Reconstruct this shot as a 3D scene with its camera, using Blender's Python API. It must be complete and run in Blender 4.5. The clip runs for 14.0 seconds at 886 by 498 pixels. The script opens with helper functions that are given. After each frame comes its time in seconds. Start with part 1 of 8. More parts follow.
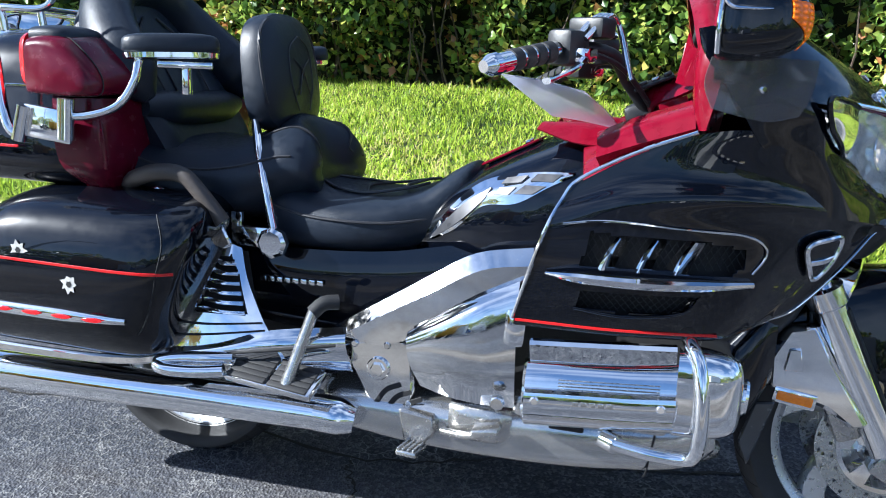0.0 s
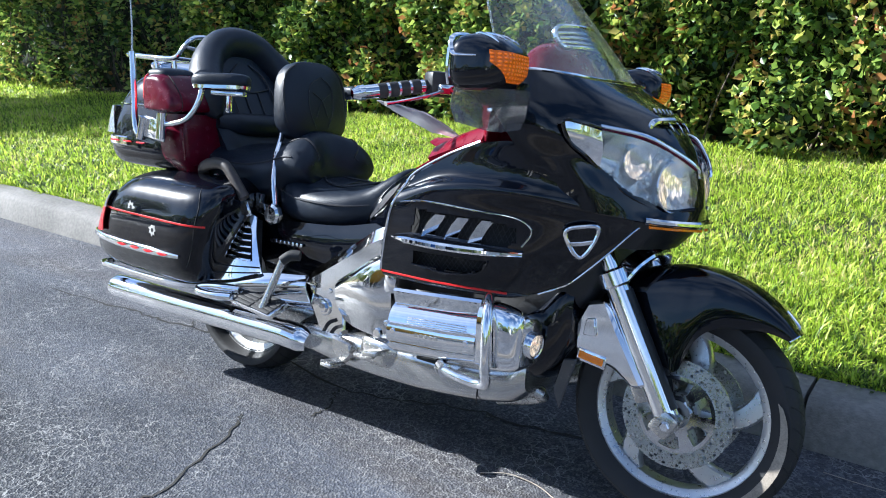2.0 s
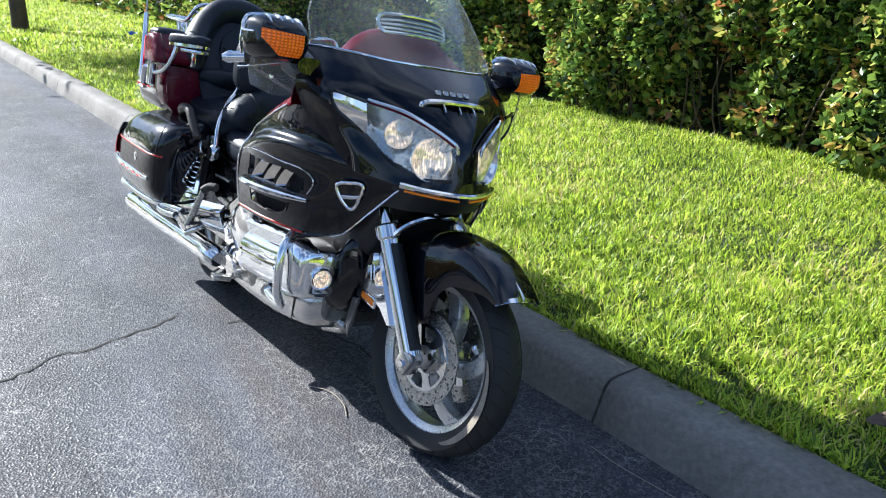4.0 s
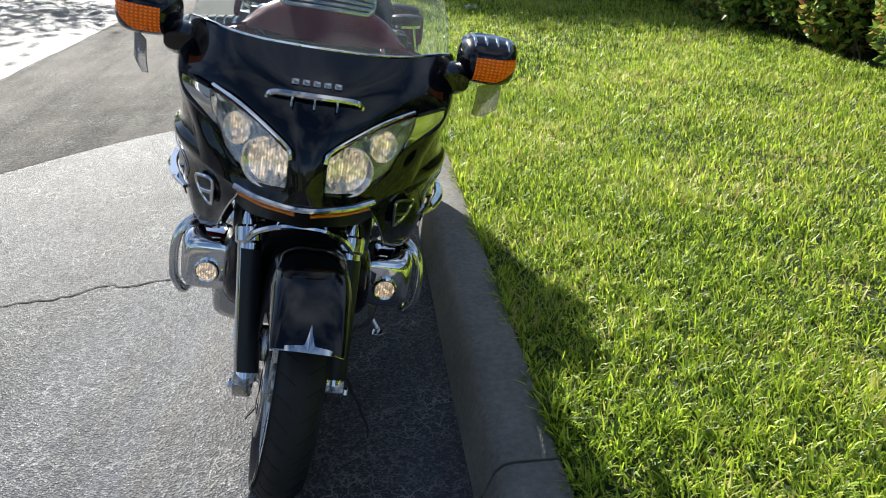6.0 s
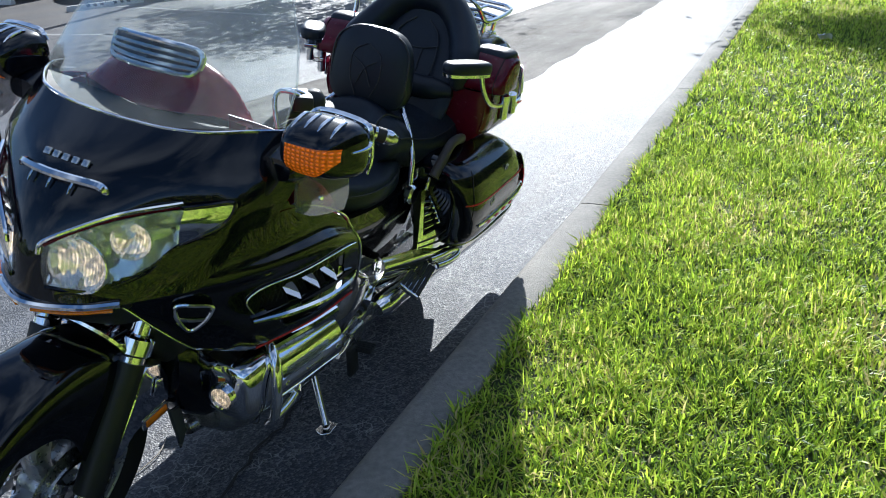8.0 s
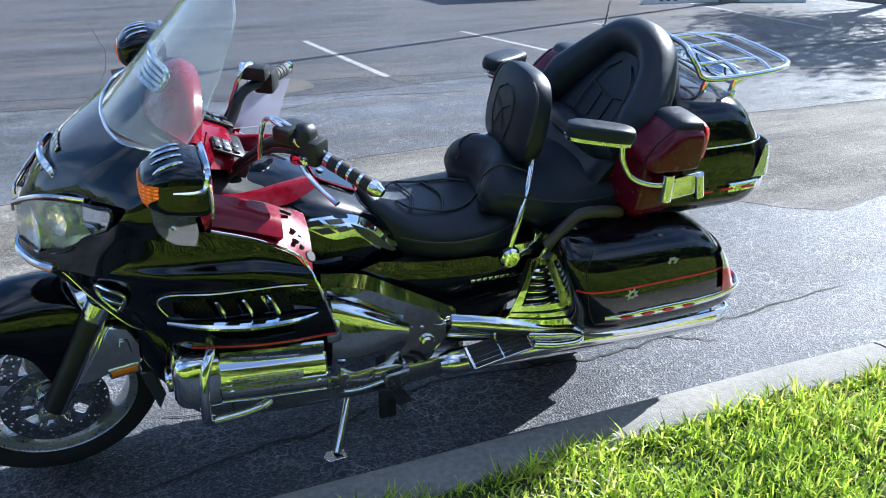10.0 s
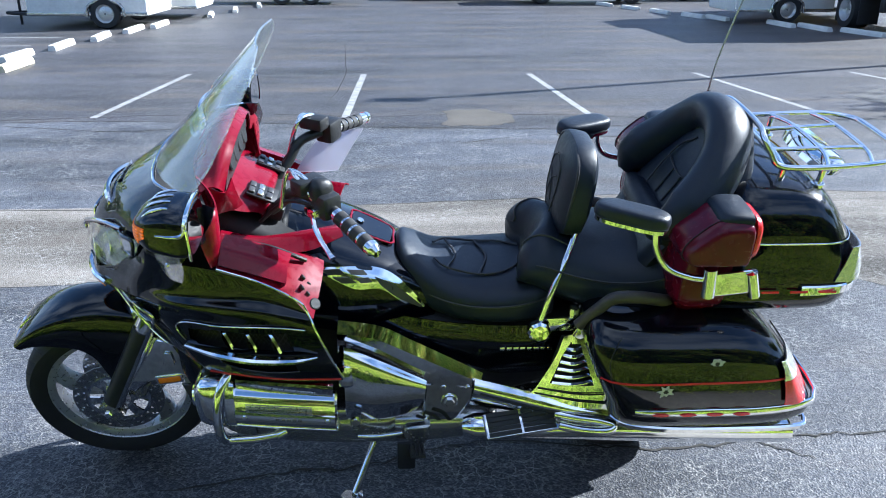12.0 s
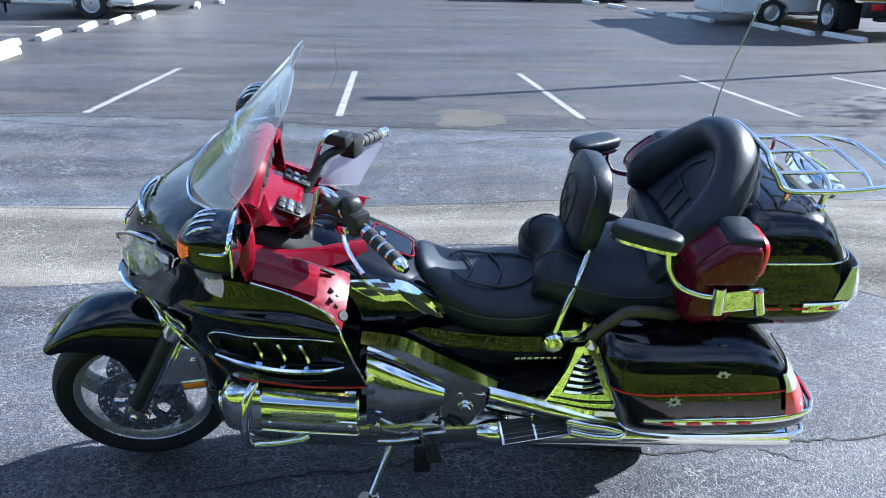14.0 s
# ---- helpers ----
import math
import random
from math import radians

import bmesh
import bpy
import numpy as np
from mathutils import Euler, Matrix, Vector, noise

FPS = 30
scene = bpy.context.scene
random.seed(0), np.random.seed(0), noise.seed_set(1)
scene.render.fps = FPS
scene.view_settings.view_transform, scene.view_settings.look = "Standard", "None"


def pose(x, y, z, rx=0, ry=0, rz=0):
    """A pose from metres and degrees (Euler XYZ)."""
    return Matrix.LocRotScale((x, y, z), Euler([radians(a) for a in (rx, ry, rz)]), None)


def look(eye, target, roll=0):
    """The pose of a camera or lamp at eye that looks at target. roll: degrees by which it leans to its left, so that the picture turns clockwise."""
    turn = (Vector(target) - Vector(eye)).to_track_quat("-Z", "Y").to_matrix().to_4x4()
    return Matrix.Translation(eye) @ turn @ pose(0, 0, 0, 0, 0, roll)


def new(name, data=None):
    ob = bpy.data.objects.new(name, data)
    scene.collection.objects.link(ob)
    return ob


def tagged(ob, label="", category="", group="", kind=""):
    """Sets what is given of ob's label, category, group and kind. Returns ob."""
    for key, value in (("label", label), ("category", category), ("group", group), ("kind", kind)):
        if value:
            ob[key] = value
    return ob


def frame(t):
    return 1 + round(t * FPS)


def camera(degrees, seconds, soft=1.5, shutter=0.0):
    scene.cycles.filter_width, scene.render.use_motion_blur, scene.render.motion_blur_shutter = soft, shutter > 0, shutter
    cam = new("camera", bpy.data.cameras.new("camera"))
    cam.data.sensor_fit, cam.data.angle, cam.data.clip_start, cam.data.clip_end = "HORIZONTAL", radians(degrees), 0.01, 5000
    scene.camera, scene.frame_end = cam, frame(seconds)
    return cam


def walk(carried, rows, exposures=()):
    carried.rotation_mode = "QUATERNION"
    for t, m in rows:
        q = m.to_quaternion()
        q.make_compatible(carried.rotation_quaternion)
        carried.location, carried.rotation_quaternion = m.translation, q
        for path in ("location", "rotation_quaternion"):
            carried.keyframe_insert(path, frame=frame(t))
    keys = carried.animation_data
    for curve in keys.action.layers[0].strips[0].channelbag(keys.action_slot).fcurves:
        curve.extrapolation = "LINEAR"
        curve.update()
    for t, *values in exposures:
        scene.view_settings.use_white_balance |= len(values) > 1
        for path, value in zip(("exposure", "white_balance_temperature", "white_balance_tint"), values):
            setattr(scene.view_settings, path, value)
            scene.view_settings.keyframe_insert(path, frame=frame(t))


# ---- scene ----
# camera
EXPOSURES = ((0.0, 1.50, 5450.0, 9.5), (3.7, 1.43, 5650.0, 9.5), (5.0, 1.06, 5950.0, 9.0), (6.0, 0.86, 6150.0, 8.5), (7.0, 0.82, 5950.0, 8.5), (7.7, 1.06, 5600.0, 8.5), (8.9, 1.15, 5550.0, 8.5), (9.8, 1.58, 5400.0, 8.5), (11.5, 1.82, 5330.0, 8.5), (14.0, 1.80, 5300.0, 8.5))
cam = camera(58.66, 14.0, soft=1.0)
PATH = (
    (0.0, 0.3778, -1.6686, 1.4035, 67.531, 0.238, 16.062),
    (0.5, 0.6176, -1.7971, 1.4336, 70.478, 2.789, 21.799),
    (1.0, 0.9096, -1.8797, 1.4326, 72.046, 3.386, 26.023),
    (1.5, 1.2207, -1.9645, 1.4359, 71.79, 2.592, 31.56),
    (2.0, 1.5632, -1.8677, 1.4212, 71.947, 1.844, 36.701),
    (2.5, 1.9384, -1.8712, 1.4235, 71.967, 0.424, 39.785),
    (3.0, 2.2678, -1.7754, 1.4329, 71.722, -0.301, 43.368),
    (3.5, 2.6119, -1.5494, 1.4463, 71.21, -0.743, 48.088),
    (3.7, 2.6872, -1.4366, 1.4465, 71.106, -0.92, 50.725),
    (5.8, 2.7775, 0.1118, 1.5165, 65.824, 0.007, 79.162),
    (6.0, 2.7706, 0.2964, 1.5321, 65.783, 0.467, 83.925),
    (6.5, 2.6899, 0.6115, 1.6881, 66.925, 2.27, 99.724),
    (7.0, 2.5139, 0.8462, 1.6796, 68.546, -0.122, 105.391),
    (7.5, 2.2593, 1.2621, 1.5855, 67.898, 0.198, 111.091),
    (7.7, 2.1174, 1.4083, 1.5512, 67.363, 1.016, 112.227),
    (9.8, 0.7023, 2.3781, 1.5740, 67.306, 0.154, 151.465),
    (10.0, 0.582, 2.4165, 1.6138, 67.371, 0.414, 157.786),
    (10.5, 0.3615, 2.3643, 1.6222, 68.192, -0.45, 167.94),
    (11.0, 0.1435, 2.3528, 1.6328, 68.015, -1.474, 172.245),
    (11.5, -0.0598, 2.4093, 1.6572, 68.245, -0.698, 175.786),
    (12.0, -0.0592, 2.5133, 1.7149, 69.227, -0.194, 176.823),
    (12.5, 0.0365, 2.5842, 1.7308, 69.519, -0.617, 176.268),
    (13.0, 0.0717, 2.5989, 1.7570, 69.377, -0.856, 175.881),
    (13.5, 0.0644, 2.5775, 1.8107, 69.016, -1.187, 175.663),
    (14.0, 0.0715, 2.577, 1.8126, 68.717, -1.38, 175.729),
)
walk(cam, [(t, pose(x, y, z, rx, ry, rz)) for t, x, y, z, rx, ry, rz in PATH], EXPOSURES)

# world and sun: low morning sun behind the motorcycle's right rear
SUN_TO = Vector((-1.5, -0.55, 1.0)).normalized()
world = bpy.data.worlds.new("sky")
scene.world = world
world.use_nodes = True
wn = world.node_tree.nodes
sky = wn.new("ShaderNodeTexSky")
sky.sky_type = "NISHITA"
sky.sun_disc = False
sky.sun_elevation = math.asin(SUN_TO.z)
sky.sun_rotation = math.atan2(SUN_TO.x, SUN_TO.y)
sky.air_density, sky.dust_density, sky.ozone_density = 1.0, 0.6, 4.0
wn["Background"].inputs["Strength"].default_value = 0.055
# fair-weather clouds scattered evenly over the whole sky
wl = world.node_tree.links
sky_way = wn.new("ShaderNodeTexCoord")
puffs = wn.new("ShaderNodeTexNoise")
puffs.inputs["Scale"].default_value, puffs.inputs["Detail"].default_value, puffs.inputs["Roughness"].default_value = 2.6, 4.0, 0.5
drift = wn.new("ShaderNodeMapping")
drift.inputs["Location"].default_value = (5.8, 3.9, 6.5)
wl.new(sky_way.outputs["Generated"], drift.inputs["Vector"])
wl.new(drift.outputs[0], puffs.inputs["Vector"])
cover = wn.new("ShaderNodeMapRange")
for i, v in enumerate((0.44, 0.74, 0.0, 0.5)):
    cover.inputs[i + 1].default_value = v
wl.new(puffs.outputs["Fac"], cover.inputs[0])
clouded = wn.new("ShaderNodeMix")
clouded.data_type = "RGBA"
wl.new(cover.outputs[0], clouded.inputs[0])
wl.new(sky.outputs[0], clouded.inputs[6])
clouded.inputs[7].default_value = (12.0, 12.4, 13.0, 1)
wl.new(clouded.outputs[2], wn["Background"].inputs["Color"])
sun_data = bpy.data.lights.new("sun", "SUN")
sun_data.energy, sun_data.angle, sun_data.color = 5.0, radians(0.53), (1.0, 0.935, 0.82)
sun = new("sun", sun_data)
sun.matrix_world = look(SUN_TO * 40, (0, 0, 0))


# materials
def mat(name, col, rough=0.5, metal=0.0, var=0.15, scale=6.0, fine=9.0, bump=0.0, bscale=150.0, coat=0.0, rvar=0.08, spec=0.5, trans=0.0, ior=1.45):
    m = bpy.data.materials.new(name)
    m.use_nodes = True
    nt = m.node_tree
    b = nt.nodes["Principled BSDF"]
    co = nt.nodes.new("ShaderNodeTexCoord").outputs["Object"]

    def noise_at(s, detail=3.0):
        n = nt.nodes.new("ShaderNodeTexNoise")
        n.inputs["Scale"].default_value, n.inputs["Detail"].default_value = s, detail
        nt.links.new(co, n.inputs["Vector"])
        return n.outputs["Fac"]

    def remap(fac, lo, hi, a=0.3, c=0.7):
        r = nt.nodes.new("ShaderNodeMapRange")
        for i, v in enumerate((a, c, lo, hi)):
            r.inputs[i + 1].default_value = v
        nt.links.new(fac, r.inputs[0])
        return r.outputs[0]

    big, small = noise_at(scale), noise_at(scale * fine, 4.0)
    add = nt.nodes.new("ShaderNodeMath")
    add.operation = "MULTIPLY_ADD"
    nt.links.new(small, add.inputs[0])
    add.inputs[1].default_value = 0.5
    half = nt.nodes.new("ShaderNodeMath")
    half.operation = "MULTIPLY"
    half.inputs[1].default_value = 0.5
    nt.links.new(big, half.inputs[0])
    nt.links.new(half.outputs[0], add.inputs[2])
    mix = nt.nodes.new("ShaderNodeMix")
    mix.data_type = "RGBA"
    nt.links.new(remap(add.outputs[0], 0, 1), mix.inputs[0])
    mix.inputs[6].default_value = (*[c * (1 - var) for c in col], 1)
    mix.inputs[7].default_value = (*[min(c * (1 + var), 1) for c in col], 1)
    nt.links.new(mix.outputs[2], b.inputs["Base Color"])
    nt.links.new(remap(small, max(rough - rvar, 0.0), min(rough + rvar, 1.0)), b.inputs["Roughness"])
    b.inputs["Metallic"].default_value = metal
    b.inputs["Specular IOR Level"].default_value = spec
    b.inputs["Coat Weight"].default_value = coat
    b.inputs["Coat Roughness"].default_value = 0.04
    b.inputs["Transmission Weight"].default_value = trans
    b.inputs["IOR"].default_value = ior
    if bump:
        bp = nt.nodes.new("ShaderNodeBump")
        bp.inputs["Strength"].default_value, bp.inputs["Distance"].default_value = bump, 0.004
        nt.links.new(noise_at(bscale, 2.0), bp.inputs["Height"])
        nt.links.new(bp.outputs[0], b.inputs["Normal"])
    return m


def island_mat(name, ramp, rough=0.5, through_light=0.35, spec=0.4):
    """Leaves and blades: each island its own tint, some light passing through."""
    m = bpy.data.materials.new(name)
    m.use_nodes = True
    nt = m.node_tree
    b, out = nt.nodes["Principled BSDF"], nt.nodes["Material Output"]
    geo = nt.nodes.new("ShaderNodeNewGeometry")
    cr = nt.nodes.new("ShaderNodeValToRGB")
    while len(cr.color_ramp.elements) < len(ramp):
        cr.color_ramp.elements.new(0.5)
    for el, (p, c) in zip(cr.color_ramp.elements, ramp):
        el.position, el.color = p, (*c, 1)
    co = nt.nodes.new("ShaderNodeTexCoord")
    nz = nt.nodes.new("ShaderNodeTexNoise")
    nz.inputs["Scale"].default_value = 1.3
    nt.links.new(co.outputs["Object"], nz.inputs["Vector"])
    ma = nt.nodes.new("ShaderNodeMath")
    ma.operation = "MULTIPLY_ADD"
    nt.links.new(nz.outputs["Fac"], ma.inputs[0])
    ma.inputs[1].default_value = 0.9
    sub = nt.nodes.new("ShaderNodeMath")
    sub.operation = "MULTIPLY_ADD"
    nt.links.new(geo.outputs["Random Per Island"], sub.inputs[0])
    sub.inputs[1].default_value, sub.inputs[2].default_value = 0.98, -0.43
    nt.links.new(sub.outputs[0], ma.inputs[2])
    nt.links.new(ma.outputs[0], cr.inputs[0])
    nt.links.new(cr.outputs[0], b.inputs["Base Color"])
    b.inputs["Roughness"].default_value = rough
    b.inputs["Specular IOR Level"].default_value = spec
    tl = nt.nodes.new("ShaderNodeBsdfTranslucent")
    nt.links.new(cr.outputs[0], tl.inputs["Color"])
    mx = nt.nodes.new("ShaderNodeMixShader")
    mx.inputs[0].default_value = through_light
    nt.links.new(b.outputs[0], mx.inputs[1])
    nt.links.new(tl.outputs[0], mx.inputs[2])
    nt.links.new(mx.outputs[0], out.inputs["Surface"])
    return m


def glow_mat(name, col, strength):
    m = bpy.data.materials.new(name)
    m.use_nodes = True
    b = m.node_tree.nodes["Principled BSDF"]
    b.inputs["Base Color"].default_value = (*col, 1)
    b.inputs["Emission Color"].default_value = (*col, 1)
    b.inputs["Emission Strength"].default_value = strength
    return m


def clear_mat(name, tint, gloss_rough=0.03, weight=1.0):
    """Thin clear sheet: sees through, with a glossy skin."""
    m = bpy.data.materials.new(name)
    m.use_nodes = True
    nt = m.node_tree
    nt.nodes.remove(nt.nodes["Principled BSDF"])
    tr = nt.nodes.new("ShaderNodeBsdfTransparent")
    tr.inputs[0].default_value = (*tint, 1)
    gl = nt.nodes.new("ShaderNodeBsdfGlossy")
    gl.inputs["Roughness"].default_value = gloss_rough
    lw = nt.nodes.new("ShaderNodeLayerWeight")
    pw = nt.nodes.new("ShaderNodeMath")
    pw.operation = "POWER"
    nt.links.new(lw.outputs["Facing"], pw.inputs[0])
    pw.inputs[1].default_value = 3.5
    mu = nt.nodes.new("ShaderNodeMath")
    mu.operation = "MULTIPLY_ADD"
    mu.use_clamp = True
    mu.inputs[1].default_value, mu.inputs[2].default_value = 0.7 * weight, 0.035 * weight
    nt.links.new(pw.outputs[0], mu.inputs[0])
    mx = nt.nodes.new("ShaderNodeMixShader")
    nt.links.new(mu.outputs[0], mx.inputs[0])
    nt.links.new(tr.outputs[0], mx.inputs[1])
    nt.links.new(gl.outputs[0], mx.inputs[2])
    nt.links.new(mx.outputs[0], nt.nodes["Material Output"].inputs["Surface"])
    return m


BLACK = mat("black_paint", (0.0014, 0.0022, 0.0050), 0.26, var=0.2, scale=3, rvar=0.05, spec=0.05, coat=1.0)
BLACK.node_tree.nodes["Principled BSDF"].inputs["Coat Roughness"].default_value = 0.02
RED = mat("red_paint", (0.150, 0.0013, 0.011), 0.30, var=0.18, scale=5, coat=0.5, spec=0.12)
WINE = mat("wine_red_paint", (0.088, 0.002, 0.013), 0.22, var=0.2, scale=5, spec=0.4)
GREYPAINT = mat("grey_lower_cowl", (0.055, 0.058, 0.062), 0.22, var=0.15, scale=4, coat=0.5)
INSET = mat("dark_badge_inset", (0.06, 0.06, 0.065), 0.35, metal=0.3, var=0.1)
SATIN = mat("satin_aluminium", (0.56, 0.555, 0.54), 0.20, metal=0.92, var=0.05, scale=5, rvar=0.04)
CHROME = mat("chrome", (0.86, 0.87, 0.89), 0.045, metal=1.0, var=0.06, scale=9, rvar=0.03)
ALU = mat("cast_aluminium", (0.50, 0.49, 0.47), 0.24, metal=0.9, var=0.10, scale=9, rvar=0.05)
POLISH = mat("polished_aluminium", (0.76, 0.76, 0.76), 0.06, metal=1.0, var=0.1, scale=7, rvar=0.04)
WHEEL = mat("wheel_silver", (0.60, 0.60, 0.60), 0.32, metal=0.75, var=0.1, scale=9)
STEEL = mat("brake_steel", (0.42, 0.42, 0.42), 0.30, metal=1.0, var=0.18, scale=22)
PLASTIC = mat("black_plastic", (0.016, 0.017, 0.019), 0.42, var=0.25, scale=14, bump=0.1, bscale=500)
RAIL = mat("weathered_rail", (0.060, 0.050, 0.044), 0.5, var=0.25, scale=12, bump=0.15, bscale=300)
MATTE = mat("dark_underside", (0.012, 0.012, 0.013), 0.7, var=0.3, scale=12)
VINYL = mat("black_vinyl", (0.010, 0.015, 0.025), 0.42, var=0.25, scale=9, bump=0.16, bscale=420, rvar=0.08, spec=0.42)
STITCH = mat("seat_piping", (0.03, 0.03, 0.034), 0.5, var=0.2)
RUBBER = mat("tyre_rubber", (0.022, 0.022, 0.023), 0.68, var=0.25, scale=16, bump=0.2, bscale=260)
SCUFF = mat("scuffed_tyre_dust", (0.30, 0.26, 0.21), 0.85, var=0.35, scale=24)
AMBER = mat("amber_lens", (1.0, 0.24, 0.004), 0.18, var=0.15, scale=70, fine=3, bump=0.5, bscale=160, coat=0.6)
REDLENS = mat("red_lens", (0.60, 0.010, 0.014), 0.18, var=0.2, scale=70, fine=3, bump=0.4, bscale=170, coat=0.6)
WHITELENS = mat("clear_ribbed_lens", (0.55, 0.57, 0.57), 0.14, metal=0.75, var=0.2, scale=60, fine=3, bump=0.4, bscale=150, coat=0.5)
REDLINE = mat("red_pinstripe", (0.55, 0.012, 0.012), 0.35, var=0.1)
LAMP = glow_mat("headlamp_bulb", (1.0, 0.72, 0.38), 5.0)
REFLECT = mat("lamp_reflector", (0.94, 0.95, 0.96), 0.13, metal=0.85, var=0.05, scale=30)
SHEET = clear_mat("clear_windshield", (0.93, 0.96, 0.955), weight=1.0)
LENS = clear_mat("clear_lens", (0.93, 0.95, 0.95), weight=2.4)
SMOKE = clear_mat("smoked_deflector", (0.68, 0.67, 0.68), weight=1.6)
TINT = clear_mat("clear_hand_shield", (0.80, 0.80, 0.90), 0.15, weight=3.0)
MIRROR = mat("mirror_glass", (0.9, 0.9, 0.9), 0.02, metal=1.0, var=0.01, rvar=0.0)
DECAL = mat("grey_white_sticker", (0.46, 0.45, 0.42), 0.6, var=0.3, scale=120)
WHITE = mat("white_paint", (0.78, 0.78, 0.76), 0.45, var=0.12, scale=2)
FAINTLINE = mat("faded_white_line", (0.095, 0.095, 0.096), 0.75, var=0.6, scale=5, fine=14)
ROADLINE = mat("worn_white_line", (0.25, 0.25, 0.247), 0.7, var=0.5, scale=7, fine=14)
CONCRETE = mat("kerb_concrete", (0.215, 0.204, 0.186), 0.85, var=0.4, scale=2.5, fine=20, bump=0.8, bscale=160)
STOPS = mat("wheel_stop_concrete", (0.62, 0.61, 0.58), 0.8, var=0.2, scale=4, bump=0.4, bscale=80)
JOINT = mat("dark_joint", (0.03, 0.028, 0.025), 0.9, var=0.3)
SOIL = mat("lawn_soil", (0.036, 0.048, 0.014), 0.95, var=0.45, scale=2.2, fine=25, bump=1.0, bscale=60)
DRYSOIL = mat("dry_island_grass", (0.17, 0.145, 0.075), 0.95, var=0.5, scale=2.0, fine=22, bump=1.0, bscale=50)
BARK = mat("tree_bark", (0.10, 0.075, 0.055), 0.9, var=0.4, scale=9, fine=6, bump=0.8, bscale=40)
YELLOW = mat("yellow_truck_paint", (0.60, 0.30, 0.03), 0.4, var=0.15, scale=2)
BLUE = mat("blue_paint", (0.03, 0.12, 0.40), 0.35, var=0.1, scale=2)
GRASS = island_mat("grass_blade", [(0.0, (0.035, 0.075, 0.014)), (0.3, (0.21, 0.33, 0.035)), (0.55, (0.53, 0.71, 0.055)), (0.85, (0.74, 0.82, 0.11)), (1.0, (0.72, 0.60, 0.28))], 0.42, 0.52, 0.45)
LEAF = island_mat("hedge_leaf", [(0.0, (0.032, 0.066, 0.016)), (0.3, (0.10, 0.19, 0.036)), (0.58, (0.28, 0.40, 0.075)), (0.78, (0.49, 0.55, 0.115)), (0.90, (0.55, 0.46, 0.12)), (1.0, (0.42, 0.18, 0.07))], 0.34, 0.40, 0.6)
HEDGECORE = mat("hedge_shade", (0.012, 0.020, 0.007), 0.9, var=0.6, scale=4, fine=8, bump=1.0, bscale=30)


